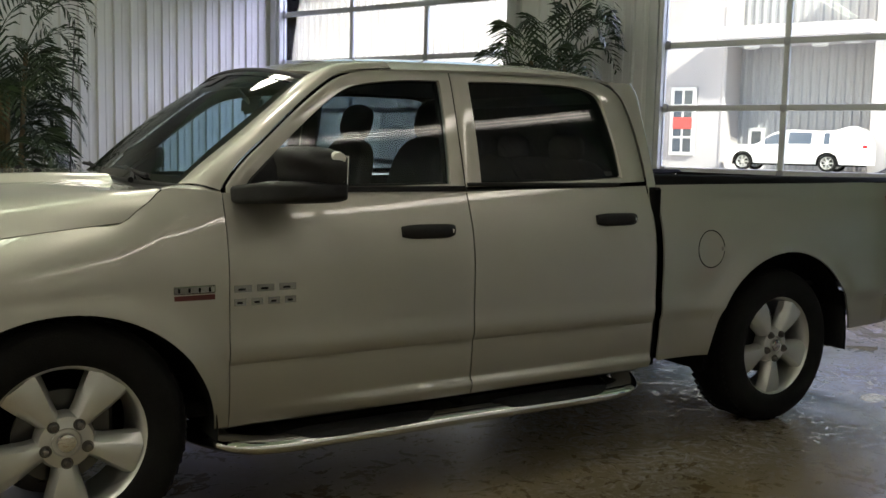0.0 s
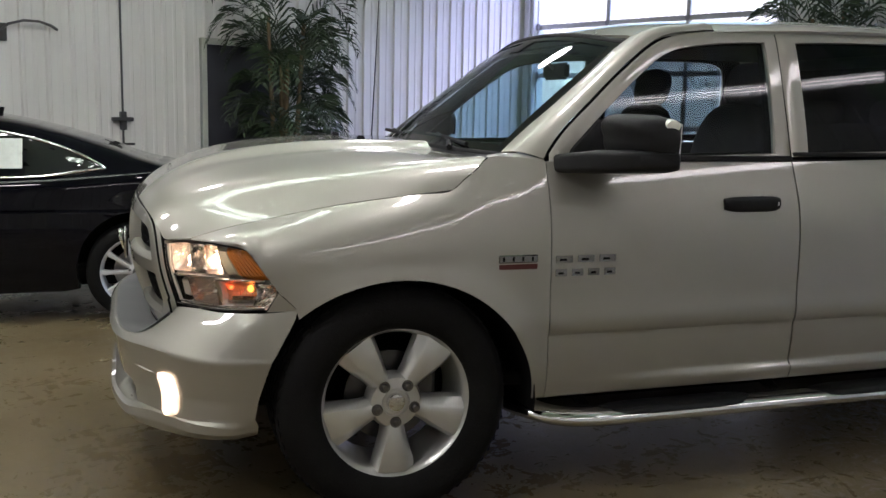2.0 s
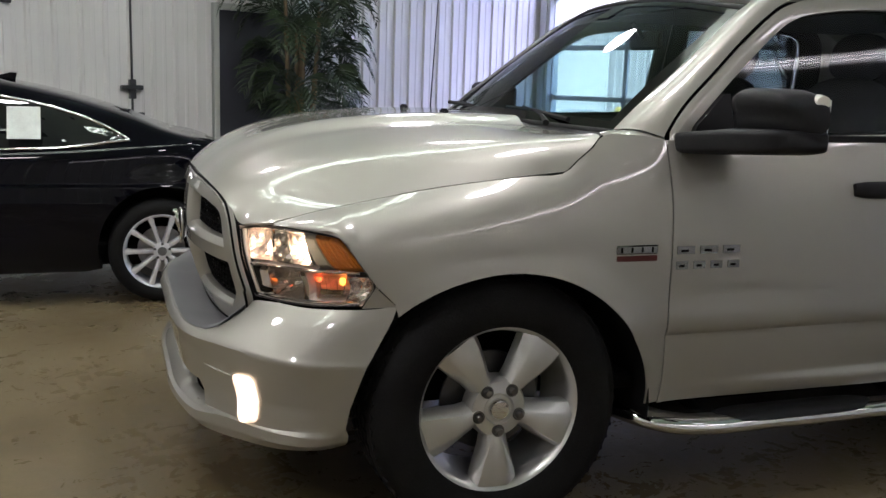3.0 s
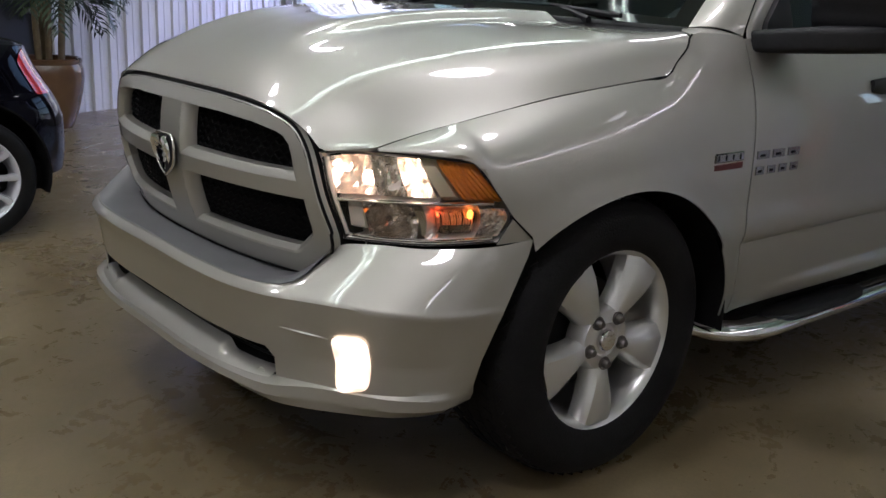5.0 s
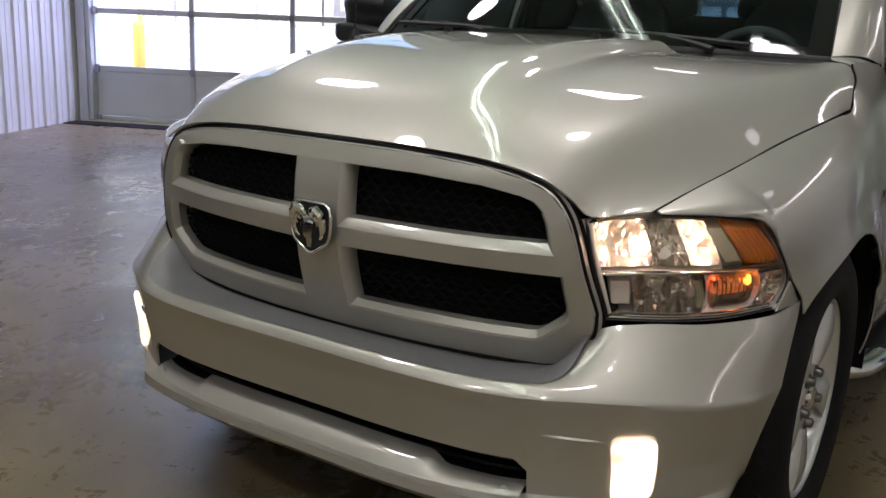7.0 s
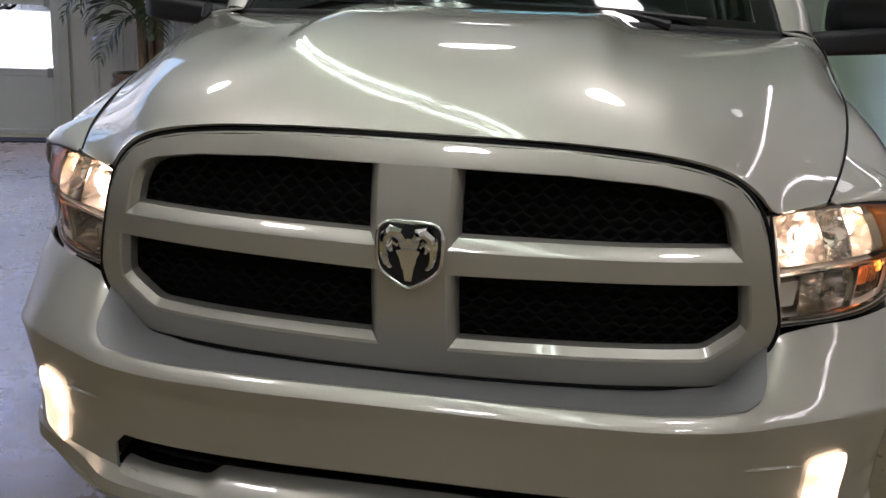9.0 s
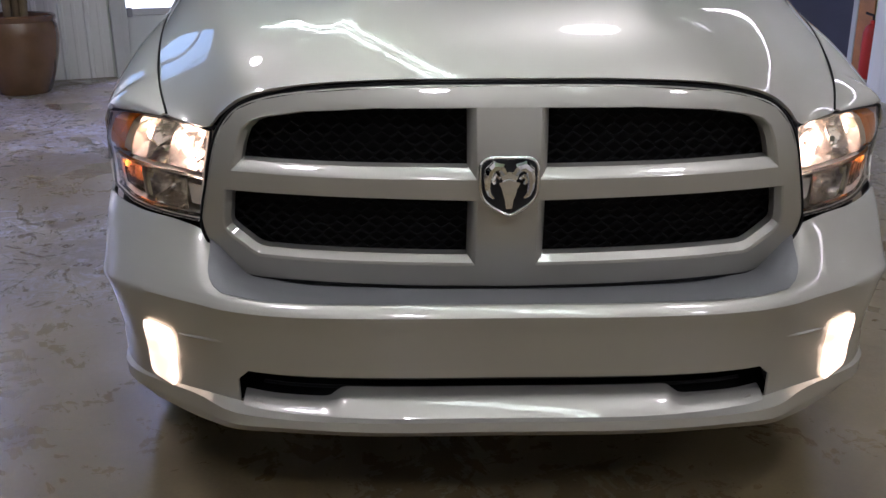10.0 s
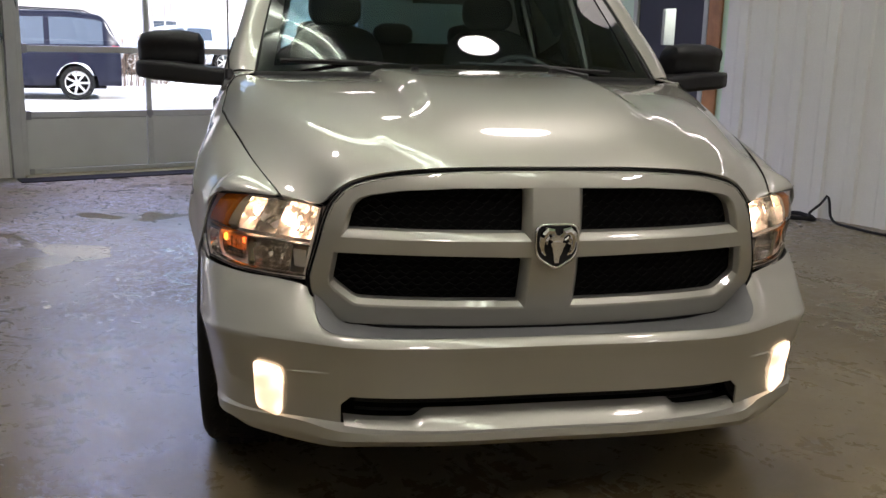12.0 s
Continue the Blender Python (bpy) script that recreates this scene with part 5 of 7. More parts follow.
def bumper_f(u, v):
    w = abs(2 * u - 1)
    s = 1 if u > 0.5 else -1
    q = v * NR
    i = min(int(q), NR - 1)
    p = rows_f[i](w) * (1 - (q - i)) + rows_f[i + 1](w) * (q - i)
    return Vector((p[0], s * p[1], p[2]))


usb = sorted({0.5 + s * 0.5 * k / 44 for k in range(45) for s in (-1, 1)})
vsb = [i / NR + (j / 5) / NR for i in range(NR) for j in range(5)] + [1.0]
bm = eased(sheet(bumper_f, 0, 0, True, usb, vsb), 1, 0.50)
for co, no in (((0, 0, 0.453), (0, 0, 1)), ((0, 0, 0.368), (0, 0, 1)), ((0, 0.572, 0), (0, 1, 0)), ((0, -0.572, 0), (0, 1, 0)), ((0, 0.546, 0.453), (0, 1, 1)), ((0, -0.546, 0.453), (0, -1, 1))):
    bmesh.ops.bisect_plane(bm, geom=bm.verts[:] + bm.edges[:] + bm.faces[:], plane_co=co, plane_no=no)
doomed = []
for f in bm.faces:
    c = f.calc_center_median()
    if abs(c.y) < 0.572 and 0.368 < c.z < 0.453 and c.z - 0.453 < 0.546 - abs(c.y) and c.x < -0.80:
        doomed.append(f)
bmesh.ops.delete(bm, geom=doomed, context="FACES")
bumper = part("front_bumper", bm, SILVER, truck, "silver front bumper with a low lip", 32, 0.006)


# grey step pad on the bumper, under the grille
def pad(u, v):
    w = (2 * u - 1) * (0.532 - 0.022 * v - 0.040 * v**7)
    a, b = 0.5 + w / 2, (0.15 + 1.72 * v) / NR
    p = bumper_f(a, b)
    n = (bumper_f(a + 0.004, b) - bumper_f(a - 0.004, b)).cross(bumper_f(a, b + 0.02) - bumper_f(a, b - 0.01)).normalized()
    lift = 0.005 + 0.007 * smoothstep(0.30, 0.42, abs(w)) * (1 - v**4)
    return p + n * (lift if n.dot(Vector((-0.7, 0, 0.7))) > 0 else -lift)


part("step_pad", sheet(pad, 60, 10, True), PAD, bumper, "grey step pad under the grille", 40, 0.002)
# short ledges that run from the intake's ends to the fog lamps
for s in (-1, 1):
    bm = bmesh.new()
    rows = []
    for k in range(9):
        u = k / 8
        w = 0.455 + (0.615 - 0.455) * u
        p, q = rows_f[4](w), rows_f[5](w)
        c = p + (q - p) * (0.34 + 0.06 * u)
        e = 0.010 * math.sin(math.pi * (0.08 + 0.80 * u))
        rows.append([bm.verts.new((c[0] + dx * e, s * (c[1] - 0.5 * dx * e), c[2] + dz)) for dx, dz in ((0.3, 0.014), (-1.0, 0.001), (-0.9, -0.003), (0.3, -0.004))])
    for a, b in zip(rows, rows[1:]):
        for j in range(3):
            bm.faces.new((a[j], a[j + 1], b[j + 1], b[j]))
    part("bumper_ledge", outward(bm, (-1, 0, 0)), SILVER, bumper, "", 50)
# corners that close the bumper round the lamps' lower tips
for s in (-1, 1):
    def corner(u, v, s=s):
        a = Vector((-0.437, 0.932, 0.748)).lerp(Vector((-0.338, 0.954, 0.752)), u)
        p = a.lerp(Vector((-0.401, 0.9455, 0.810)), v)
        return Vector((p[0], s * p[1], p[2]))

    part("bumper_corner", outward(sheet(corner, 6, 6), (0, s, 0)), SILVER, bumper, "", 40, 0.004)


def intake(u, v):
    y = -0.600 + 1.200 * u
    p = rows_f[5](min(0.46 * abs(y) / 0.57, 1.0))
    return Vector((p[0] + 0.022 + 0.085 * math.sin(math.pi * v) ** 0.4, y, 0.456 - 0.092 * v))


part("bumper_intake", sheet(intake, 30, 12, True), LINER, bumper, "black lower intake", 60)
for z in (0.392, 0.415, 0.438):
    bm = bmesh.new()
    tube(bm, [(rows_f[5](0.46 * abs(y) / 0.57)[0] + 0.070, y, z) for y in [-0.53 + 0.053 * k for k in range(21)]], 0.004, 6)
    part("intake_slat", bm, BLACK_PLASTIC, bumper, "black intake slat", 60)
# raised middle of the lip, between the two lower ends of the intake
def plate(u, v):
    y = -0.565 + 1.13 * u
    p, q = rows_f[6](0.46 * abs(y) / 0.57), rows_f[7](0.46 * abs(y) / 0.57)
    e = 1 - smoothstep(0.345, 0.385, abs(y))
    a = Vector((p[0] + 0.030, y, 0.386 + 0.024 * e))
    b = Vector((q[0] + 0.006, y, q[2] + 0.004))
    return a.lerp(b, v) + Vector((-0.004, 0, 0.006)) * math.sin(math.pi * v)


part("lip_shelf", sheet(plate, 90, 8, True), SILVER, bumper, "silver raised middle of the lip", 70)

FOG_C = [(0.725, 0.512), (0.791, 0.519), (0.785, 0.388), (0.729, 0.372)]


def on_bumper(y, z, out):
    """The point of the bumper's lower face at y and z, moved outward."""
    i = 4 if z > 0.445 else 5
    lo, hi = 0.3, 1.0
    for _ in range(24):
        w = (lo + hi) / 2
        p, q = rows_f[i](w), rows_f[i + 1](w)
        k = min(max((z - p[2]) / (q[2] - p[2]), 0.0), 1.0)
        p = p + (q - p) * k
        lo, hi = (w, hi) if p[1] < y else (lo, w)
    return Vector((p[0], y, z)) + Vector((-0.80, 0.60, 0)) * out


def soft_square(u, v, n=9.0):
    """A unit square drawn in to one with rounded corners."""
    a, b = 2 * u - 1, 2 * v - 1
    k = max(abs(a), abs(b)) / max((abs(a) ** n + abs(b) ** n) ** (1 / n), 1e-6)
    return 0.5 + 0.5 * a * k, 0.5 + 0.5 * b * k


for s in (-1, 1):
    def fog_at(u, v, grow, out, s=s):
        g, h = soft_square(u, v)
        a, b, c, d = (Vector(p) for p in FOG_C)
        m = (a + b + c + d) / 4
        p = m + ((a.lerp(b, g)).lerp(d.lerp(c, g), h) - m) * grow
        q = on_bumper(p.x, p.y, out)
        return Vector((q[0], s * q[1], q[2]))

    def fog(u, v, s=s):
        e = min(u, 1 - u, v, 1 - v)
        return fog_at(u, v, 1.0, 0.007 + 0.004 * math.sin(math.pi * u) * math.sin(math.pi * v) - 0.005 * (1 - min(1, e * 12)) ** 2, s)

    def housing(u, v, s=s):
        e = min(u, 1 - u, v, 1 - v)
        return fog_at(u, v, 1.07, 0.0035 - 0.02 * min(1, e * 8), s)

    # hidden backing, added to keep the lamp's glow out of the bumper
    part("fog_housing", sheet(housing, 24, 24), LINER, bumper, "black fog lamp housing", 60, 0.006)
    part("fog_lamp", sheet(fog, 28, 28, s > 0), FOG, bumper, "lit fog lamp", 70, 0.012)

# ---- wheels ----
def spoke(bm, ang):
    """One wide spoke, flaring to the rim, with a bevelled flank."""
    sec = [(0.050, 0.030, -0.012), (0.085, 0.029, -0.004), (0.120, 0.036, 0.002), (0.165, 0.050, 0.006), (0.210, 0.062, 0.006), (0.250, 0.070, 0.000)]
    rings = []
    c, s = math.cos(ang), math.sin(ang)
    for r, w, y in sec:
        pts = [(-w - 0.012, 0.060), (-w - 0.006, 0.020), (-w + 0.008, 0.003), (-w * 0.3, 0.0), (w * 0.45, 0.0), (w * 0.62, 0.004), (w + 0.006, 0.024), (w + 0.012, 0.060)]
        rings.append([bm.verts.new((c * r - s * t, -y + d, s * r + c * t)) for t, d in pts])
    for a, b in zip(rings, rings[1:]):
        for k in range(len(a) - 1):
            bm.faces.new((a[k], a[k + 1], b[k + 1], b[k]))


def make_wheel():
    w = part("wheel", bmesh.new(), TYRE, truck, "five-spoke alloy wheel with a black tyre")
    bm = bmesh.new()
    R = 0.412
    lathe(bm, [(0.262, -0.008), (0.275, -0.022), (0.300, -0.028), (0.330, -0.034), (0.362, -0.030), (0.385, -0.016), (0.399, 0.006), (0.406, 0.022), (0.411, 0.05), (R, 0.10), (R, 0.13), (0.411, 0.18), (0.406, 0.208),
               (0.399, 0.224), (0.385, 0.246), (0.362, 0.260), (0.330, 0.264), (0.275, 0.252), (0.262, 0.238)], "y", 72)
    part("tyre", bm, TYRE, w, "black road tyre", 60)
    bm = bmesh.new()
    for k in range(60):
        for row, y in enumerate((0.010, 0.048, 0.096, 0.144, 0.192)):
            a = 2 * math.pi * (k + 0.5 * (row % 2)) / 60
            m = Matrix.Rotation(-a, 4, "Y") @ Matrix.Translation((0.4115 if row else 0.403, y + 0.018, 0)) @ Matrix.Rotation(0.3 * (row - 2), 4, "X")
            box(bm, (-0.002, -0.015, -0.016), (0.0035, 0.015, 0.016), 0, m)
    tagged(part("tread_block", bm, TYRE, w, "rubber tread blocks"), kind="stuff")
    bm = bmesh.new()
    lathe(bm, [(0.232, 0.20), (0.236, 0.06), (0.246, 0.020), (0.252, 0.004), (0.262, -0.006), (0.270, -0.012), (0.274, -0.006), (0.272, 0.010), (0.262, 0.03)], "y", 72)
    for k in range(5):
        spoke(bm, -math.pi / 2 + k * 2 * math.pi / 5)
    lathe(bm, [(0.098, 0.07), (0.096, 0.028), (0.086, 0.008), (0.055, 0.006), (0.050, 0.004), (0.044, 0.012), (0.0, 0.012)], "y", 40)
    part("rim", bm, RIM, w, "silver alloy rim", 38)
    bm = bmesh.new()
    lathe(bm, [(0.033, 0.014), (0.033, 0.000), (0.029, -0.006), (0.016, -0.008), (0.0, -0.008)], "y", 28)
    part("centre_cap", bm, CHROME, w, "bright centre cap", 40)
    bm = bmesh.new()
    lathe(bm, [(0.16, 0.11), (0.16, 0.10), (0.0, 0.10)], "y", 32)
    part("brake_disc", bm, DARK_STEEL, w, "dark brake disc", 40)
    bm = bmesh.new()
    box(bm, (0.06, 0.07, -0.02), (0.165, 0.15, 0.10), 0.015)
    part("brake_caliper", bm, DARK_STEEL, w, "dark brake caliper")
    for k in range(5):
        a = -math.pi / 2 + k * 2 * math.pi / 5
        bm = bmesh.new()
        lathe(bm, [(0.0205, 0.008), (0.0200, 0.001), (0.0165, 0.001), (0.0140, 0.004), (0.0130, -0.010), (0.009, -0.0145), (0.0, -0.015)], "y", 12, Matrix.Translation((0.070 * math.cos(a), 0, 0.070 * math.sin(a))))
        part("lug_nut", bm, NUT, w, "dark lug nut", 40)
    return w


FACE = 0.945
wheel = make_wheel()
wheel.matrix_basis = Matrix.Translation((0, -FACE, 0.412))
for x, s in ((3.569, -1), (0.0, 1), (3.569, 1)):
    copy_thing(wheel, Matrix.Translation((x, s * FACE, 0.412)) @ (Matrix.Rotation(math.pi, 4, "Z") if s > 0 else Matrix()))
for a in (ARCH_F, ARCH_R):
    for s in (-1, 1):
        def liner(u, v, s=s, a=a):
            w = math.pi * (-0.03 + 1.06 * u)
            rim_y = 0.85 if a is ARCH_F and math.cos(w) > 0.55 else side_y(a[0], 0.8) - 0.012
            y = rim_y if v == 0 else min(rim_y, 0.93) - 0.42 * v
            return Vector((a[0] - (a[2] + 0.012) * math.cos(w), s * y, a[1] + (a[3] + 0.012) * math.sin(w)))

        part("wheel_liner", sheet(liner, 28, 5), LINER, truck, "black wheel-arch liner", 60, 0.004)
        part("liner_wall", boxed((a[0] - 0.52, s * 0.50 - 0.01, 0.30), (a[0] + 0.52, s * 0.50 + 0.01, 0.90)), LINER, truck)
        x0 = a[0] + a[2] - 0.012
        part("mud_flap", boxed((x0 - (0.0 if a is ARCH_F else 0.02), s * 0.885 - 0.09, 0.54 if a is ARCH_F else 0.36), (x0 + 0.012, s * 0.885 + 0.09, 0.60 if a is ARCH_F else 0.66), 0.004), RUBBER, truck, "black mud flap")
part("chassis", boxed((-0.70, -0.46, 0.30), (4.5, 0.46, 0.46), 0.02), LINER, truck, "black chassis frame")
part("floor_pan", boxed((0.40, -0.88, 0.42), (C_SEAM, 0.88, 0.47), 0.01), LINER, truck)
part("engine_bay", boxed((-0.66, -0.50, 0.46), (0.35, 0.50, 1.00), 0.02), LINER, truck)
for x in (0.0, 3.569):
    bm = bmesh.new()
    tube(bm, [(x, -0.80, 0.40), (x, 0.80, 0.40)], 0.05, 10)
    part("axle", bm, LINER, truck, "", 60)

# ---- truck: side details ----
def mirror(s):
    """A door mirror: black foot, arm and shell with a lamp and a glass."""
    m = part("door_mirror", bmesh.new(), BLACK_PLASTIC, front_doors[0 if s < 0 else 1], "black door mirror")
    f = lambda x, y, z: Vector((x, s * y, z))
    bm = bmesh.new()
    prism(bm, [(0.632, 1.246), (0.655, 1.287), (0.70, 1.327), (0.768, 1.388), (0.790, 1.388), (0.795, 1.246)], -0.016, 0.012, lambda a, b, h: f(a, cab_y(b) + 0.006 + h, b))
    bmesh.ops.recalc_face_normals(bm, faces=bm.faces[:])
    part("mirror_foot", bm, BLACK_PLASTIC, m)

    return m


def loft(bm, rows, f):
    rings = [[bm.verts.new(f(*p)) for p in r] for r in rows]
    for a, b in zip(rings, rings[1:]):
        for k in range(len(a)):
            bm.faces.new((a[k], a[(k + 1) % len(a)], b[(k + 1) % len(a)], b[k]))
    bm.faces.new(rings[0][::-1])
    bm.faces.new(rings[-1])
    bmesh.ops.recalc_face_normals(bm, faces=bm.faces[:])


for s in (-1, 1):
    m = mirror(s)
    f = lambda x, y, z: Vector((x, s * y, z))
    bm = bmesh.new()  # arm that sweeps back from the foot into the shell
    rows = []
    for k, (y, x0, x1, z0, z1) in enumerate(((0.885, 0.575, 0.760, 1.198, 1.262), (0.97, 0.572, 0.790, 1.200, 1.272), (1.04, 0.588, 0.850, 1.204, 1.280), (1.10, 0.604, 0.876, 1.208, 1.288), (1.20, 0.635, 0.880, 1.216, 1.292), (1.245, 0.675, 0.876, 1.224, 1.290), (1.260, 0.715, 0.860, 1.238, 1.282))):
        cx, cz, hx, hz = (x0 + x1) / 2, (z0 + z1) / 2, (x1 - x0) / 2, (z1 - z0) / 2
        rows.append([(cx + hx * c / (abs(c)**7 + abs(q)**7) ** (1 / 7), y, cz + hz * q / (abs(c)**7 + abs(q)**7) ** (1 / 7)) for c, q in ((math.cos(2 * math.pi * i / 40), math.sin(2 * math.pi * i / 40)) for i in range(40))])
    loft(bm, rows, f)
    part("mirror_arm", bm, BLACK_PLASTIC, m, "black mirror arm", 50)
    bm = bmesh.new()
    rows = []
    for y, x0, x1, z0, z1 in ((1.00, 0.765, 0.86, 1.275, 1.370), (1.015, 0.710, 0.868, 1.265, 1.398), (1.07, 0.685, 0.872, 1.262, 1.410), (1.18, 0.700, 0.876, 1.262, 1.408), (1.235, 0.732, 0.876, 1.268, 1.394), (1.255, 0.78, 0.866, 1.285, 1.365)):
        row = []
        for i in range(28):
            w = 2 * math.pi * i / 28
            c, q = math.cos(w), math.sin(w)
            r = 1 / (abs(c) ** 3.2 + abs(q) ** 3.2) ** (1 / 3.2)
            row.append(((x0 + x1) / 2 + (x1 - x0) / 2 * r * c - 0.035 * r * max(q, 0) * (c < 0) * -c, y, (z0 + z1) / 2 + (z1 - z0) / 2 * r * q))
        rows.append(row)
    loft(bm, rows, f)
    part("mirror_shell", bm, BLACK_PLASTIC, m, "black mirror shell", 50)
    bm = bmesh.new()
    prism(bm, [(1.05, 1.275), (1.25, 1.280), (1.255, 1.380), (1.09, 1.392), (1.05, 1.37)], 0.0, 0.004, lambda a, b, h: f(0.878 + h, a - 0.018, b))
    bmesh.ops.recalc_face_normals(bm, faces=bm.faces[:])
    part("mirror_glass", bm, CHROME, m, "mirror glass")
    bm = bmesh.new()
    rows = [[(0.838 + 0.032 * q * math.cos(2 * math.pi * i / 16), y, 1.372 + 0.024 * q * math.sin(2 * math.pi * i / 16)) for i in range(16)] for y, q in ((1.18, 1.0), (1.235, 1.0), (1.254, 0.8))]
    loft(bm, rows, f)
    part("mirror_lamp", bm, material("frosted_lamp", (0.75, 0.74, 0.66), 0.25, coat=0.6), m, "pale lamp in the mirror", 50)

# door handles, fuel door, badges
def handle(x0, x1, z, s, parent):
    h = part("door_handle", bmesh.new(), BLACK_PLASTIC, parent, "black door handle")
    f = lambda x, y, zz: Vector((x, s * y, zz))
    base = side_y((x0 + x1) / 2, z)
    bm = bmesh.new()
    rows = []
    for k in range(13):
        u = k / 12
        x = x0 + (x1 - x0) * u
        e = (1 - abs(2 * u - 1) ** 5)
        yc = base + 0.010 + 0.016 * e
        rows.append([(x, yc + 0.011 * math.cos(2 * math.pi * i / 16), z + (0.021 + 0.008 * e) * math.sin(2 * math.pi * i / 16)) for i in range(16)])
    loft(bm, rows, f)
    part("grip", bm, BLACK_PLASTIC, h, "black grip", 50)
    bm = bmesh.new()
    lathe(bm, [(0.0, 0.0), (0.009, 0.0), (0.010, 0.004)], "y", 14, Matrix.Translation((x1 - 0.022, s * (base + 0.030), z)))
    part("lock", bm, CHROME, h, "lock cylinder", 50)


for i, s in enumerate((-1, 1)):
    handle(1.250, 1.495, 1.085, s, front_doors[i])
    handle(2.262, 2.500, 1.112, s, rear_doors[i])
bm = bmesh.new()
ring_pts = [(2.985 + 0.088 * math.cos(2 * math.pi * k / 36), 0.955 + 0.088 * math.sin(2 * math.pi * k / 36)) for k in range(36)]
prism(bm, ring_pts, 0.0, 0.003, lambda a, b, h: (a, -side_y(a, b) - 0.008 - h, b))
fuel = part("fuel_door", bm, SILVER, bed_sides[0], "round silver fuel door", 40)
bm = bmesh.new()
tube(bm, [(2.985 + 0.091 * math.cos(2 * math.pi * k / 36), -side_y(2.985 + 0.091 * math.cos(2 * math.pi * k / 36), 0.955 + 0.091 * math.sin(2 * math.pi * k / 36)) - 0.009, 0.955 + 0.091 * math.sin(2 * math.pi * k / 36)) for k in range(36)], 0.003, 5, True)
part("fuel_door_gap", bm, LINER, bed_sides[0], "dark gap round the fuel door")
part("fuel_door_lip", boxed((3.055, -side_y(3.06, 0.955) - 0.020, 0.945), (3.085, -side_y(3.06, 0.955) - 0.004, 0.965), 0.004, 2), SILVER, fuel)

BADGE_RED = material("badge_red", (0.09, 0.014, 0.011), 0.4)
BADGE_CHROME = material("badge_chrome", (0.26, 0.26, 0.25), 0.14, 1.0, vary=0.1)
for i, s in enumerate((-1, 1)):
    for row, z, h, n in ((0, 0.884, 0.034, 3), (1, 0.836, 0.034, 4)):
        for k in range(n):
            w = 0.255 / n
            x = 0.555 + w * k
            y = side_y(0.7, z)
            bm = bmesh.new()
            box(bm, (x, min(s * y, s * (y + 0.009)), z), (x + w - 0.012, max(s * y, s * (y + 0.009)), z + h), 0.006, None, 2)
            block = part("badge_block", bm, BADGE_CHROME, front_doors[i], "chrome badge block", 40)
            part("badge_slot", boxed((x + 0.2 * w, min(s * (y + 0.004), s * (y + 0.0098)), z + 0.010), (x + 0.55 * w, max(s * (y + 0.004), s * (y + 0.0098)), z + h - 0.014), 0.002), LINER, block, "dark slot")
            part("badge_shadow", boxed((x + 0.003, min(s * y, s * (y + 0.005)), z - 0.007), (x + w - 0.006, max(s * y, s * (y + 0.005)), z + 0.004), 0.002), LINER, block, "shadow strip under the badge block")
    y = side_y(0.42, 0.88)
    part("badge", boxed((0.345, min(s * y, s * (y + 0.007)), 0.892), (0.492, max(s * y, s * (y + 0.007)), 0.920), 0.004), BADGE_CHROME, fenders[i], "chrome badge bar")
    for k in range(4):
        part("badge_slot", boxed((0.358 + 0.036 * k, min(s * y, s * (y + 0.0078)), 0.897), (0.368 + 0.036 * k, max(s * y, s * (y + 0.0078)), 0.915), 0.002), LINER, fenders[i])
    part("badge", boxed((0.345, min(s * y, s * (y + 0.005)), 0.868), (0.492, max(s * y, s * (y + 0.005)), 0.889), 0.003), BADGE_RED, fenders[i], "red badge bar")

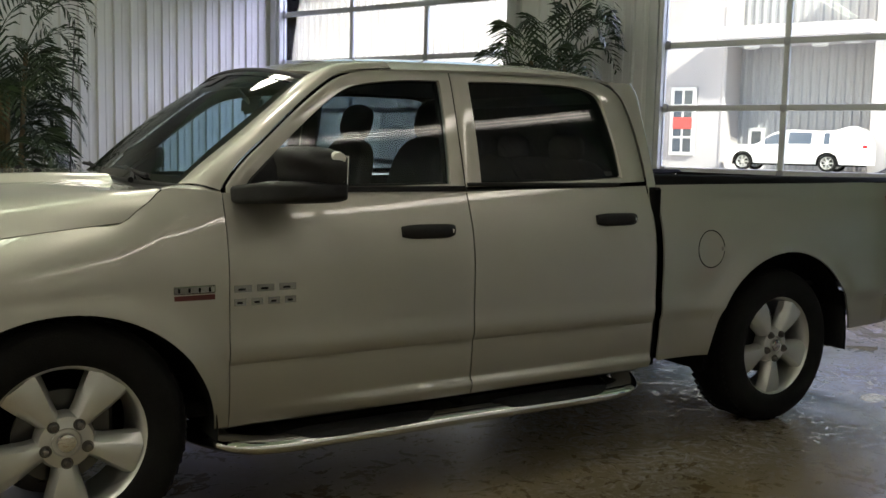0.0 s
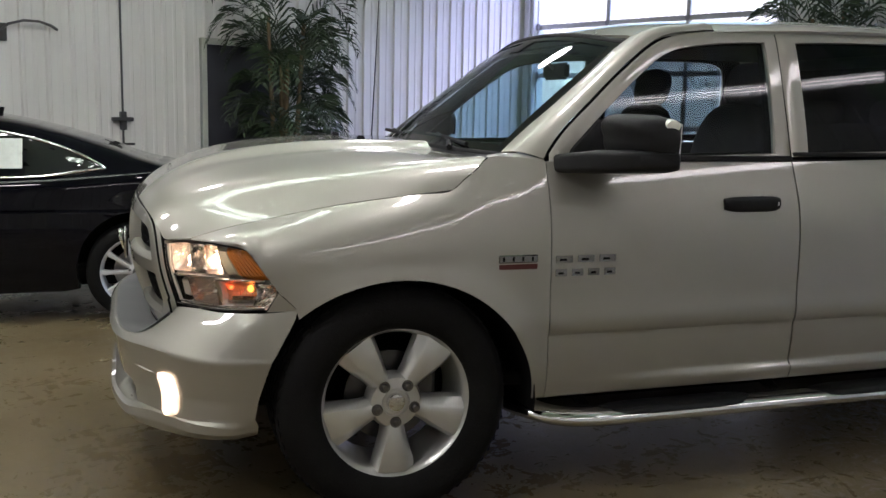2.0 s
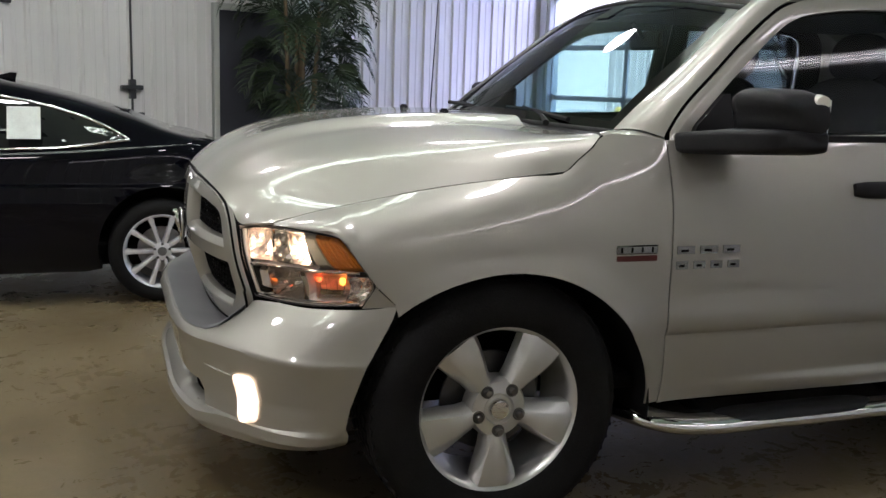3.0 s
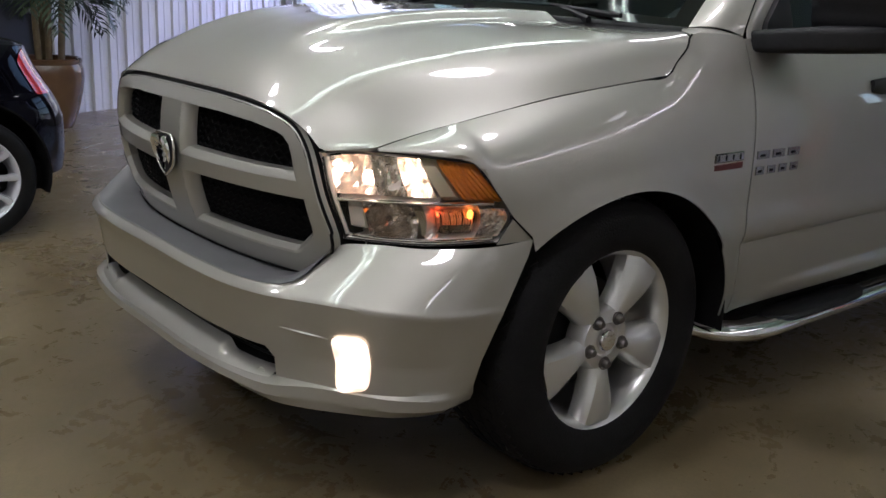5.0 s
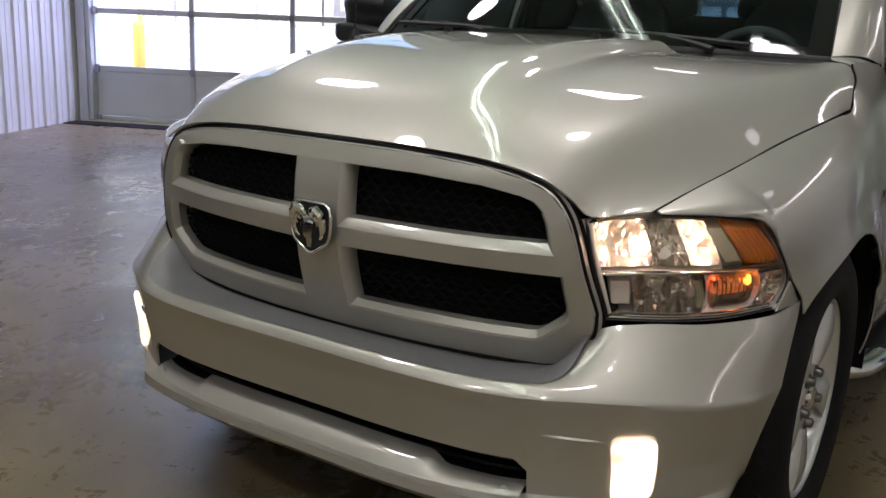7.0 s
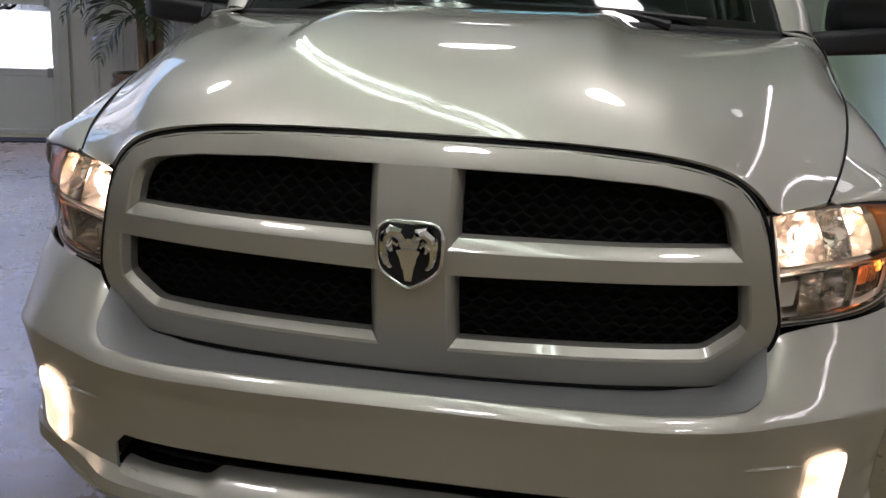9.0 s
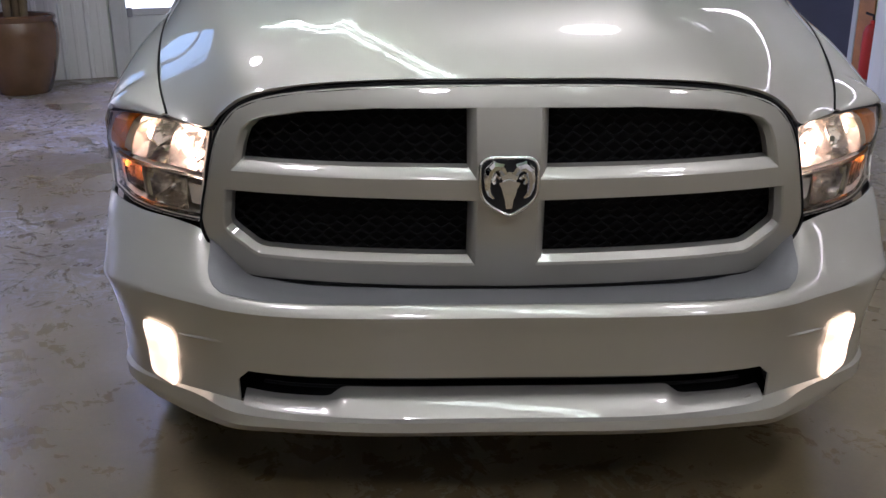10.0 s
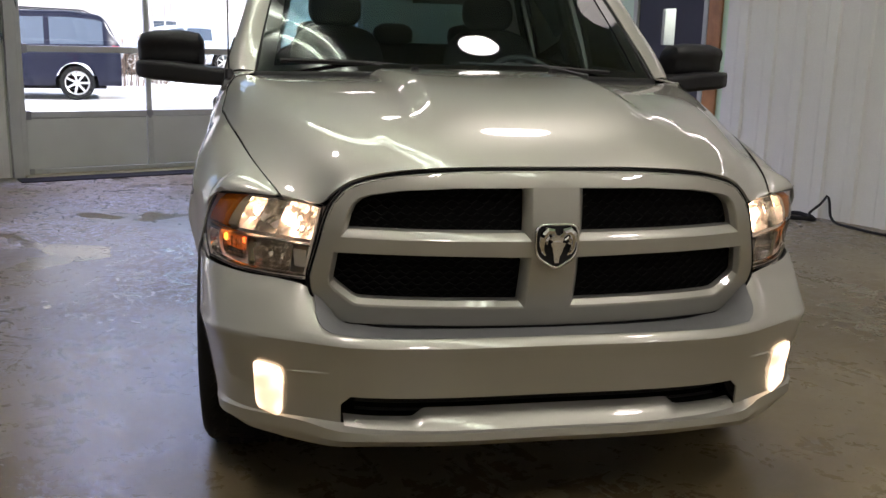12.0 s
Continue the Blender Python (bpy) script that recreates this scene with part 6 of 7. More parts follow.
# side steps: an oval chrome tube with black treads on brackets
for s in (-1, 1):
    st = part("side_step", bmesh.new(), CHROME, truck, "chrome side step with black treads")
    f = lambda x, y, z: Vector((x, s * y, z))
    path = along(((0.46, 0.74, 0.34), (0.52, 0.84, 0.325), (0.60, 0.925, 0.312), (0.70, 0.955, 0.305), (1.0, 0.960, 0.303), (1.6, 0.960, 0.303), (2.2, 0.960, 0.303), (2.42, 0.955, 0.305), (2.52, 0.915, 0.312), (2.58, 0.82, 0.33), (2.60, 0.74, 0.35)))
    bm = bmesh.new()
    rows = []
    for k in range(61):
        p = path(k / 60)
        d = path(min(1, k / 60 + 0.01)) - path(max(0, k / 60 - 0.01))
        d = Vector((d[0], d[1], 0)).normalized()
        nrm = Vector((-d.y, d.x, 0))
        rows.append([(p[0] + nrm.x * 0.060 * math.cos(a), p[1] + nrm.y * 0.060 * math.cos(a), p[2] + 0.034 * math.sin(a)) for a in (2 * math.pi * i / 16 for i in range(16))])
    loft(bm, rows, f)
    part("step_tube", bm, CHROME, st, "chrome tube", 60)
    for x0, x1 in ((0.78, 1.42), (1.72, 2.36)):
        bm = bmesh.new()
        rows = []
        for k in range(13):
            u = k / 12
            e = (1 - abs(2 * u - 1) ** 6)
            x = x0 + (x1 - x0) * u
            rows.append([(x, 0.955 + (0.03 + 0.035 * e) * math.cos(a), 0.322 + (0.018 + 0.006 * e) * math.sin(a)) for a in (2 * math.pi * i / 14 for i in range(14))])
        loft(bm, rows, f)
        part("step_tread", bm, BLACK_PLASTIC, st, "black ribbed tread", 50)
    part("step_deck", boxed((0.60, min(s * 0.74, s * 0.945), 0.318), (2.50, max(s * 0.74, s * 0.945), 0.336), 0.006), GLOSS_BLACK, st, "glossy black plastic deck")
    for x in (0.75, 1.60, 2.40):
        bm = bmesh.new()
        tube(bm, [f(x, 0.92, 0.31), f(x, 0.78, 0.36), f(x, 0.50, 0.42)], 0.022, 8)
        part("step_bracket", bm, LINER, st, "black bracket", 60)

    def sill(u, v, s=s):
        x = 0.50 + 2.10 * u
        return f(x, 0.935 - 0.12 * v**1.4, 0.405 - 0.062 * v)

    part("rocker_panel", sheet(sill, 20, 5, s > 0), SILVER, truck, "silver rocker panel", 50, 0.004)

# ---- truck: cabin ----
for i, s in enumerate((-1, 1)):  # black inner trim round the door windows
    for outline, hole, door in ((F_OUT, F_IN, front_doors[i]), (R_OUT, R_IN, rear_doors[i])):
        bm = ring(dense(outline), dense(shrunk(hole, 0.008)), s)
        for v in bm.verts:
            v.co.y -= s * 0.026
        part("window_trim", bm, LINER, door, "black inner window trim", 45)
def cushion(centre, half, m=None, p=3.2):
    """A padded block with well-rounded edges."""
    bm = bmesh.new()
    se = lambda c: math.copysign(abs(c) ** (2 / p), c)
    rings = []
    for j in range(1, 12):
        b = math.pi * (j / 12 - 0.5)
        ring = []
        for i in range(24):
            a = 2 * math.pi * i / 24
            q = Vector((centre[0] + half[0] * se(math.cos(b)) * se(math.cos(a)), centre[1] + half[1] * se(math.cos(b)) * se(math.sin(a)), centre[2] + half[2] * se(math.sin(b))))
            ring.append(bm.verts.new(m @ q if m else q))
        rings.append(ring)
    for a, b in zip(rings, rings[1:]):
        for i in range(24):
            bm.faces.new((a[i], a[(i + 1) % 24], b[(i + 1) % 24], b[i]))
    bm.faces.new(rings[0][::-1])
    bm.faces.new(rings[-1])
    return bm


cabin = part("dashboard", bmesh.new(), DASH, truck, "dark dashboard")


def dash(u, v):
    w = 2 * u - 1
    prof = along(((0.36, 1.235), (0.50, 1.242), (0.66, 1.225), (0.76, 1.18), (0.80, 1.10), (0.78, 0.90), (0.70, 0.70)))
    p = prof(v)
    return Vector((p[0] + 0.05 * w * w, 0.80 * w, p[1] + 0.025 * math.exp(-(((w + 0.45) / 0.22) ** 2)) * (v < 0.6)))


part("dash_top", sheet(dash, 24, 24), DASH, cabin, "dark vinyl dash top", 60, 0.01)
for y in (-0.40, 0.40):
    seat = part("front_seat", bmesh.new(), TRIM_DARK, truck, "dark cloth front seat")
    part("seat_cushion", cushion((1.37, y, 0.875), (0.27, 0.26, 0.085)), TRIM_DARK, seat, "", 60)
    tilt = Matrix.Translation((1.58, y, 0.92)) @ Matrix.Rotation(radians(14), 4, "Y")
    part("seat_back", cushion((0.0, 0.0, 0.26), (0.075, 0.25, 0.30), tilt), TRIM_DARK, seat, "", 60)
    part("headrest", cushion((0.0, 0.0, 0.645), (0.055, 0.135, 0.095), tilt, 2.8), TRIM_DARK, seat, "", 60)
    bm = bmesh.new()
    for k in (-0.05, 0.05):
        tube(bm, [tilt @ Vector((0, k, 0.50)), tilt @ Vector((0, k, 0.58))], 0.007, 6)
    part("headrest_post", bm, STEEL, seat)
bench = part("rear_bench", bmesh.new(), TRIM_DARK, truck, "dark cloth rear bench")
part("seat_cushion", cushion((2.22, 0.0, 0.875), (0.24, 0.71, 0.085), None, 5.0), TRIM_DARK, bench, "", 60)
part("seat_back", cushion((2.51, 0.0, 1.14), (0.08, 0.71, 0.25), None, 5.0), TRIM_DARK, bench, "", 60)
for y in (-0.45, 0.0, 0.45):
    part("headrest", cushion((2.49, y, 1.43), (0.045, 0.12, 0.07), None, 2.8), TRIM_DARK, bench, "", 60)
wheel_s = part("steering_wheel", bmesh.new(), DASH, truck, "dark steering wheel")
tilt = Matrix.Translation((0.98, -0.40, 1.16)) @ Matrix.Rotation(radians(-62), 4, "Y")
bm = bmesh.new()
tube(bm, [tilt @ Vector((0.19 * math.cos(a), 0.19 * math.sin(a), 0)) for a in (2 * math.pi * k / 28 for k in range(28))], 0.016, 8, True)
part("wheel_rim", bm, DASH, wheel_s, "", 60)
bm = bmesh.new()
box(bm, (-0.07, -0.08, -0.03), (0.05, 0.08, 0.02), 0.02, tilt, 2)
for a in (0.3, math.pi - 0.3, -math.pi / 2):
    box(bm, (0.05, -0.02, -0.012), (0.18, 0.02, 0.008), 0.005, tilt @ Matrix.Rotation(a + math.pi / 2, 4, "Z"))
part("wheel_boss", bm, DASH, wheel_s, "", 50)
bm = bmesh.new()
tube(bm, [tilt @ Vector((0, 0, -0.02)), (0.74, -0.40, 1.06)], 0.03, 8)
part("steering_column", bm, DASH, wheel_s, "", 60)
bm = bmesh.new()
box(bm, (0.985, -0.125, 1.555), (1.01, 0.125, 1.63), 0.02, None, 2)
tube(bm, [(0.985, 0, 1.60), (0.93, 0, 1.66)], 0.01, 6)
part("rear_view_mirror", bm, BLACK_PLASTIC, truck, "black inside mirror", 50)
for s in (-1, 1):
    def card(u, v, s=s):
        x, z = 0.62 + 1.98 * u, 1.235 - 0.70 * v
        return Vector((x, s * (0.845 - 0.02 * v), z + 0.02 * u))

    part("door_card", sheet(card, 8, 6), DASH, truck, "dark inner door trim", 60, 0.02)
part("headliner", boxed((1.10, -0.68, 1.715), (2.60, 0.68, 1.725)), TRIM_DARK, truck, "dark roof lining")

# ---- potted palms ----
def palm(m, seed, label, canes=7, fronds=20, top=3.0):
    rnd = random.Random(seed)
    p = thing("potted_palm", m, label, "palm", "potted palms")
    bm = bmesh.new()
    lathe(bm, [(0.0, 0.0), (0.19, 0.0), (0.205, 0.02), (0.255, 0.16), (0.295, 0.32), (0.312, 0.44), (0.308, 0.52), (0.292, 0.56), (0.300, 0.575), (0.300, 0.60), (0.285, 0.61), (0.262, 0.60), (0.258, 0.53)], "z", 40)
    part("pot", bm, POT, p, "glazed red-brown clay pot", 40)
    bm = bmesh.new()
    lathe(bm, [(0.262, 0.545), (0.2, 0.555), (0.0, 0.56)], "z", 24)
    part("soil", bm, SOIL, p, "", 60)
    heads = []
    for k in range(canes):
        a = rnd.uniform(0, 6.28)
        r = rnd.uniform(0.02, 0.15)
        h = rnd.uniform(0.45, 0.72) * top
        b = Vector((r * math.cos(a), r * math.sin(a), 0.53))
        t = b + Vector((math.cos(a) * h * 0.05, math.sin(a) * h * 0.05, h - 0.53))
        bm = bmesh.new()
        n = 7
        tube(bm, [b.lerp(t, i / n) + Vector((0, 0, 0)) for i in range(n + 1)], [0.028 - 0.012 * i / n + 0.003 * (i % 2) for i in range(n + 1)], 8)
        part("cane", bm, CANE, p, "brown palm cane", 60)
        heads.append((t, a))
    for k in range(fronds):
        t, a0 = heads[k % len(heads)]
        a = a0 + rnd.uniform(-1.6, 1.6)
        drop = (k // len(heads)) / max(1, fronds // len(heads))  # older fronds sit lower on the cane and hang flatter
        base = t - Vector((t.x * 0.15, t.y * 0.15, (t.z - 0.75) * drop * rnd.uniform(0.75, 1.0)))
        length = rnd.uniform(0.60, 0.88) * (1.0 - 0.22 * drop)
        rise = rnd.uniform(0.75, 1.15) - 0.65 * drop
        d = Vector((math.cos(a), math.sin(a), 0))
        spine = []
        for i in range(19):
            u = i / 18
            spine.append(base + d * length * (u * 0.80) + Vector((0, 0, length * (rise * math.sin(u * 1.7) - 0.62 * u**2.6))))
        bm = bmesh.new()
        tube(bm, spine, [0.007 - 0.0055 * i / 18 for i in range(19)], 5)
        for i in range(4, 19):
            tan = (spine[min(i + 1, 18)] - spine[i - 1]).normalized()
            side = tan.cross(Vector((0, 0, 1))).normalized()
            up = side.cross(tan)
            u = i / 18
            ll = (0.27 * math.sin(math.pi * (0.20 + 0.72 * u)) + 0.04) * rnd.uniform(0.88, 1.08)
            for s in (-1, 1):
                w = (side * s * 0.72 + tan * 0.70 + up * rnd.uniform(0.0, 0.22)).normalized()
                q = spine[i] + (spine[min(i + 1, 18)] - spine[i]) * (0.25 + 0.25 * s)
                wd = tan * 0.0155
                m1 = q + w * ll * 0.35 + up * 0.012
                m2 = q + w * ll * 0.72 - Vector((0, 0, 0.02 * ll))
                tip = q + w * ll - Vector((0, 0, 0.16 * ll + rnd.uniform(0.0, 0.03)))
                ring_ = [bm.verts.new(x) for x in (q, m1 + wd, m2 + wd * 0.75, tip, m2 - wd * 0.75, m1 - wd)]
                bm.faces.new(ring_)
        part("frond", bm, LEAF, p, "green feather frond")
    return p


palm(Matrix.Translation(room(-4.22, -0.50)), 4, "tall potted palm in a brown glazed pot before the ribbed wall", 8, 72, 3.4)
palm(Matrix.Translation(room(-0.60, -4.66)) @ Matrix.Scale(1.1, 4), 9, "tall potted palm in a brown glazed pot between the overhead doors", 8, 48, 3.5)

# ---- black car beside the truck ----
car = thing("black_car", Matrix.Translation((0, 3.32, 0)), "glossy black two-door coupe with chrome window trim, parked on the floor", "car")
CAR_TOP = spline((-4.75, -4.6, -4.2, -3.75, -3.55, -3.2, -2.8, -2.3, -1.8, -1.4, -1.05, -0.75, -0.52, -0.36, -0.26), (0.62, 0.74, 0.86, 0.95, 1.02, 1.23, 1.34, 1.375, 1.34, 1.265, 1.165, 1.065, 1.015, 0.995, 0.965))
CAR_BELT = spline((-4.75, -4.2, -3.5, -2.4, -1.4, -0.9, -0.45, -0.26), (0.60, 0.80, 0.88, 0.905, 0.93, 0.955, 0.965, 0.945))
CAR_W = spline((-4.75, -4.5, -4.1, -3.0, -1.6, -0.9, -0.6, -0.42, -0.31, -0.26), (0.55, 0.74, 0.86, 0.90, 0.905, 0.895, 0.86, 0.80, 0.70, 0.58))


def car_section(x, q):
    """A point on the half section at x: q runs from the sill to the middle of the roof."""
    w, b, t = CAR_W(x), CAR_BELT(x), CAR_TOP(x)
    low = 0.20 + 0.10 * smoothstep(-0.8, -0.3, x) + 0.06 * smoothstep(-4.2, -4.7, x)
    house = max(0.0, t - b)
    keys = [(w * 0.93, low), (w * 0.985, low + 0.10), (w, 0.52), (w * 0.995, 0.70), (w * 0.985, 0.74), (w * 0.965, b - 0.06), (w * 0.935, b), (w * 0.925 - 0.18 * house, b + 0.30 * house), (w * 0.90 - 0.36 * house, b + 0.68 * house),
            (w * 0.84 - 0.42 * house, b + 0.88 * house), (w * 0.68 - 0.30 * house, b + 0.965 * house), (w * 0.40 - 0.15 * house, t - 0.003), (0.0, t)]
    return spline([i / 12 for i in range(13)], keys)(q)


def rake(x, z):
    """The tail leans forward towards its top."""
    return x - 0.17 * smoothstep(-1.0, -0.26, x) * smoothstep(0.55, 0.98, z)


def car_body(u, v):
    x = -4.75 + 4.49 * u
    p = car_section(x, v * 2 if v < 0.5 else (1 - v) * 2)
    return Vector((rake(x, p[1]), -p[0] if v < 0.5 else p[0], p[1]))


CAR_WHEELS = (-0.81, -3.62)
bm = sheet(car_body, 0, 0, False, [i / 90 for i in range(91)], [j / 72 for j in range(73)])
gone = [f for f in bm.faces if any(math.hypot(f.calc_center_median().x - cx, f.calc_center_median().z - 0.33) < 0.375 for cx in CAR_WHEELS) and abs(f.calc_center_median().y) > 0.6 and f.calc_center_median().z < 0.75]
bmesh.ops.delete(bm, geom=gone, context="FACES")
for v in bm.verts:  # round off the wheel openings
    for cx in CAR_WHEELS:
        d = Vector((v.co.x - cx, 0, v.co.z - 0.34))
        if v.is_boundary and abs(v.co.y) > 0.6 and 0.30 < d.length < 0.45:
            d = d.normalized() * 0.375
            v.co.x, v.co.z = cx + d.x, 0.34 + d.z
part("body", bm, BLACK_PAINT, car, "glossy black body", 40)
part("underbody", boxed((-4.6, -0.75, 0.22), (-0.42, 0.75, 0.36), 0.02), LINER, car)
bm = bmesh.new()
end = [car_section(-0.262, q / 24) for q in range(25)]
fan = [bm.verts.new((rake(-0.262, p[1]), s * p[0], p[1])) for s, seq in ((-1, end), (1, end[-2::-1])) for p in seq]
bm.faces.new(fan)
part("rear_panel", bm, BLACK_PAINT, car, "black rear panel")
for s in (-1, 1):
    for cx in CAR_WHEELS:
        def well(u, v, s=s, cx=cx):
            a = math.pi * (-0.10 + 1.20 * u)
            return Vector((cx - 0.382 * math.cos(a), s * (0.905 - 0.03 - 0.30 * v), 0.34 + 0.382 * math.sin(a)))

        part("wheel_well", sheet(well, 24, 3), LINER, car, "", 60, 0.01)
        part("wheel_well_wall", boxed((cx - 0.40, s * 0.58 - 0.01, 0.2), (cx + 0.40, s * 0.58 + 0.01, 0.70)), LINER, car)

    def glass_strip(s):
        """The side window, tapering to a point behind."""
        up = spline((-3.15, -2.8, -2.4, -1.9, -1.6, -1.28, -1.10, -0.985), (0.955, 1.12, 1.225, 1.245, 1.215, 1.135, 1.06, 0.990))
        dn = lambda x: CAR_BELT(x) + 0.012 + 0.03 * smoothstep(-1.4, -0.985, x)

        def at(x, z):
            qs = [k / 60 for k in range(28, 58)]
            q = min(qs, key=lambda q: abs(car_section(x, q)[1] - z))
            return Vector((x, s * (car_section(x, q)[0] + 0.006), z))

        return up, dn, at

    up, dn, at = glass_strip(s)
    f = lambda u, v: at(-3.10 + 2.11 * u, up(-3.10 + 2.11 * u) * (1 - v) + dn(-3.10 + 2.11 * u) * v)
    part("side_window", sheet(f, 40, 6, s > 0), DARK_GLASS if s > 0 else material("car_window", (0.008, 0.009, 0.010), 0.03, coat=1.0), car, "dark side window", 60)
    bm = bmesh.new()
    xs = [-3.10 + 2.11 * k / 40 for k in range(41)]
    tube(bm, [at(x, up(x)) + Vector((0, s * 0.004, 0)) for x in xs] + [at(x, dn(x)) + Vector((0, s * 0.004, 0)) for x in reversed(xs)], 0.0085, 6, True)
    part("window_trim", bm, CHROME, car, "chrome window trim", 60)
    bm = bmesh.new()
    tube(bm, [Vector((x, s * (CAR_W(x) + 0.001), 0.735 + 0.012 * (x + 1.0) * 0)) for x in [-3.3 + 0.1 * k for k in range(21)]], 0.004, 5)
    part("side_crease", bm, BLACK_PAINT, car, "", 60)

    def tail(u, v, s=s):
        x = -0.40 + 0.11 * u
        q = (0.40 + 0.10 * (1 - v))
        p = car_section(x, 0.30 + 0.21 * (1 - v) * (0.5 + 0.5 * u))
        return Vector((rake(x, p[1]) + 0.004, s * (p[0] + 0.005), p[1]))

    part("tail_lamp", sheet(tail, 10, 8, s > 0), RED_LENS, car, "red tail lamp", 60)
bm = bmesh.new()
prism(bm, [(-1.86, 0.0), (-1.78, 0.008), (-1.70, 0.045), (-1.66, 0.05), (-1.67, 0.0)], -0.012, 0.012, lambda a, b, h: (a, h, CAR_TOP(a) + b - 0.002))
part("aerial_fin", bm, BLACK_PAINT, car, "black roof fin")
bm = bmesh.new()
box(bm, (-1.66, -0.868, 0.955), (-1.48, -0.864, 1.155), 0, Matrix.Translation((0, -0.03, 0.0)) @ Matrix.Translation((0, -0.72, 1.05)) @ Matrix.Rotation(radians(-24), 4, "X") @ Matrix.Translation((0, 0.79, -1.05)))
part("window_sheet", bm, material("paper_sheet", (0.62, 0.66, 0.62), 0.6, vary=0.08, scale=14, grain=0.05), car, "white paper sheet behind the window")


def car_wheel(x, s):
    w = part("wheel", bmesh.new(), TYRE, car, "ten-spoke alloy wheel")
    bm = bmesh.new()
    lathe(bm, [(0.235, 0.0), (0.25, -0.014), (0.29, -0.018), (0.315, -0.006), (0.328, 0.02), (0.330, 0.11), (0.328, 0.20), (0.315, 0.226), (0.25, 0.236)], "y", 48)
    part("tyre", bm, TYRE, w, "black tyre", 60)
    bm = bmesh.new()
    lathe(bm, [(0.21, 0.19), (0.214, 0.04), (0.224, 0.006), (0.236, -0.006), (0.243, -0.002), (0.240, 0.016)], "y", 56)
    lathe(bm, [(0.062, 0.05), (0.060, 0.012), (0.045, 0.004), (0.0, 0.002)], "y", 24)
    for k in range(10):
        a = 2 * math.pi * k / 10
        m = Matrix.Rotation(a, 4, "Y")
        rows = []
        for r, wd, y in ((0.045, 0.013, 0.010), (0.10, 0.011, 0.000), (0.17, 0.012, -0.004), (0.232, 0.018, 0.000)):
            rows.append([bm.verts.new(m @ Vector((r, y + d, t))) for t, d in ((-wd - 0.004, 0.035), (-wd, 0.004), (0, 0.0), (wd, 0.004), (wd + 0.004, 0.035))])
        for p, q in zip(rows, rows[1:]):
            for j in range(4):
                bm.faces.new((p[j], p[j + 1], q[j + 1], q[j]))
    part("rim", bm, material("bright_alloy", (0.78, 0.79, 0.83), 0.22, 0.4, coat=0.4), w, "bright silver rim", 40)
    for k in range(5):
        bm = bmesh.new()
        a = 2 * math.pi * k / 5 + 0.3
        lathe(bm, [(0.009, 0.02), (0.009, -0.002), (0.0, -0.004)], "y", 8, Matrix.Translation((0.048 * math.cos(a), 0.0, 0.048 * math.sin(a))))
        part("wheel_bolt", bm, DARK_STEEL, w, "dark wheel bolt", 40)
    bm = bmesh.new()
    lathe(bm, [(0.030, 0.01), (0.028, -0.004), (0.022, -0.006), (0.0, -0.006)], "y", 20)
    part("hub_cap", bm, GREY_PLASTIC, w, "grey hub cap", 40)
    bm = bmesh.new()
    lathe(bm, [(0.15, 0.10), (0.0, 0.10)], "y", 28)
    part("brake_disc", bm, STEEL, w)
    w.matrix_basis = Matrix.Translation((x - 0.006, s * 0.875, 0.317)) @ Matrix.Scale(0.96, 4) @ (Matrix.Rotation(math.pi, 4, "Z") if s > 0 else Matrix())


for x in CAR_WHEELS:
    for s in (-1, 1):
        car_wheel(x, s)

# ---- small things in the hall ----
bolt = thing("bolt_rod", ROOM @ Matrix.Translation((-5.75, -0.03, 0)), "dark steel bolt rod with a latch on the ribbed wall", "bolt")
bm = bmesh.new()
tube(bm, [(0, 0, 1.02), (0, 0, WALL_H - 0.3)], 0.011, 8)
part("rod", bm, DARK_STEEL, bolt, "", 60)
part("latch", boxed((-0.11, -0.035, 1.235), (0.10, 0.02, 1.275), 0.006), DARK_STEEL, bolt)
part("keeper", boxed((-0.03, -0.03, 1.15), (0.03, 0.02, 1.33), 0.006), DARK_STEEL, bolt)
part("handle", boxed((-0.10, -0.05, 1.00), (0.10, -0.02, 1.025), 0.006), DARK_STEEL, bolt)
hook = thing("wall_hook", ROOM @ Matrix.Translation((-6.85, 0, 2.0)), "dark curved steel hook arm on the ribbed wall", "hook")
bm = bmesh.new()
tube(bm, [(0.0, -0.03, 0.04), (0.05, -0.06, 0.09), (0.18, -0.08, 0.13), (0.32, -0.08, 0.13), (0.42, -0.08, 0.10), (0.48, -0.08, 0.065)], [0.012, 0.012, 0.012, 0.012, 0.014, 0.014], 8)
part("arm", bm, DARK_STEEL, hook, "", 60)
part("base_plate", boxed((-0.05, -0.03, -0.06), (0.05, 0.0, 0.10), 0.006), DARK_STEEL, hook)
hose = thing("floor_cable", ROOM @ Matrix.Translation((0, 0, 0)), "dark cable lying loosely along the foot of the wall", "cable")
bm = bmesh.new()
pts = [(-4.55, -10.80, 0.012), (-4.75, -10.70, 0.012)]
for k in range(34):  # two loose turns on the floor
    a = 2.2 + 2 * math.pi * 2.1 * k / 33
    pts.append((-5.08 + (0.20 + 0.02 * math.sin(2.3 * a)) * math.cos(a), -10.80 + 0.11 * math.sin(a), 0.013 + 0.016 * (k > 15) + 0.008 * math.sin(3 * a) ** 2))
pts += [(-5.20, -10.88, 0.06), (-5.26, -10.95, 0.15), (-5.29, -10.97, 0.21), (-5.32, -10.96, 0.16), (-5.37, -10.92, 0.05), (-5.44, -10.88, 0.014)]
pts += [(-5.65 - 0.24 * k, -10.80 + 0.06 * math.sin(1.3 * k), 0.012) for k in range(10)]
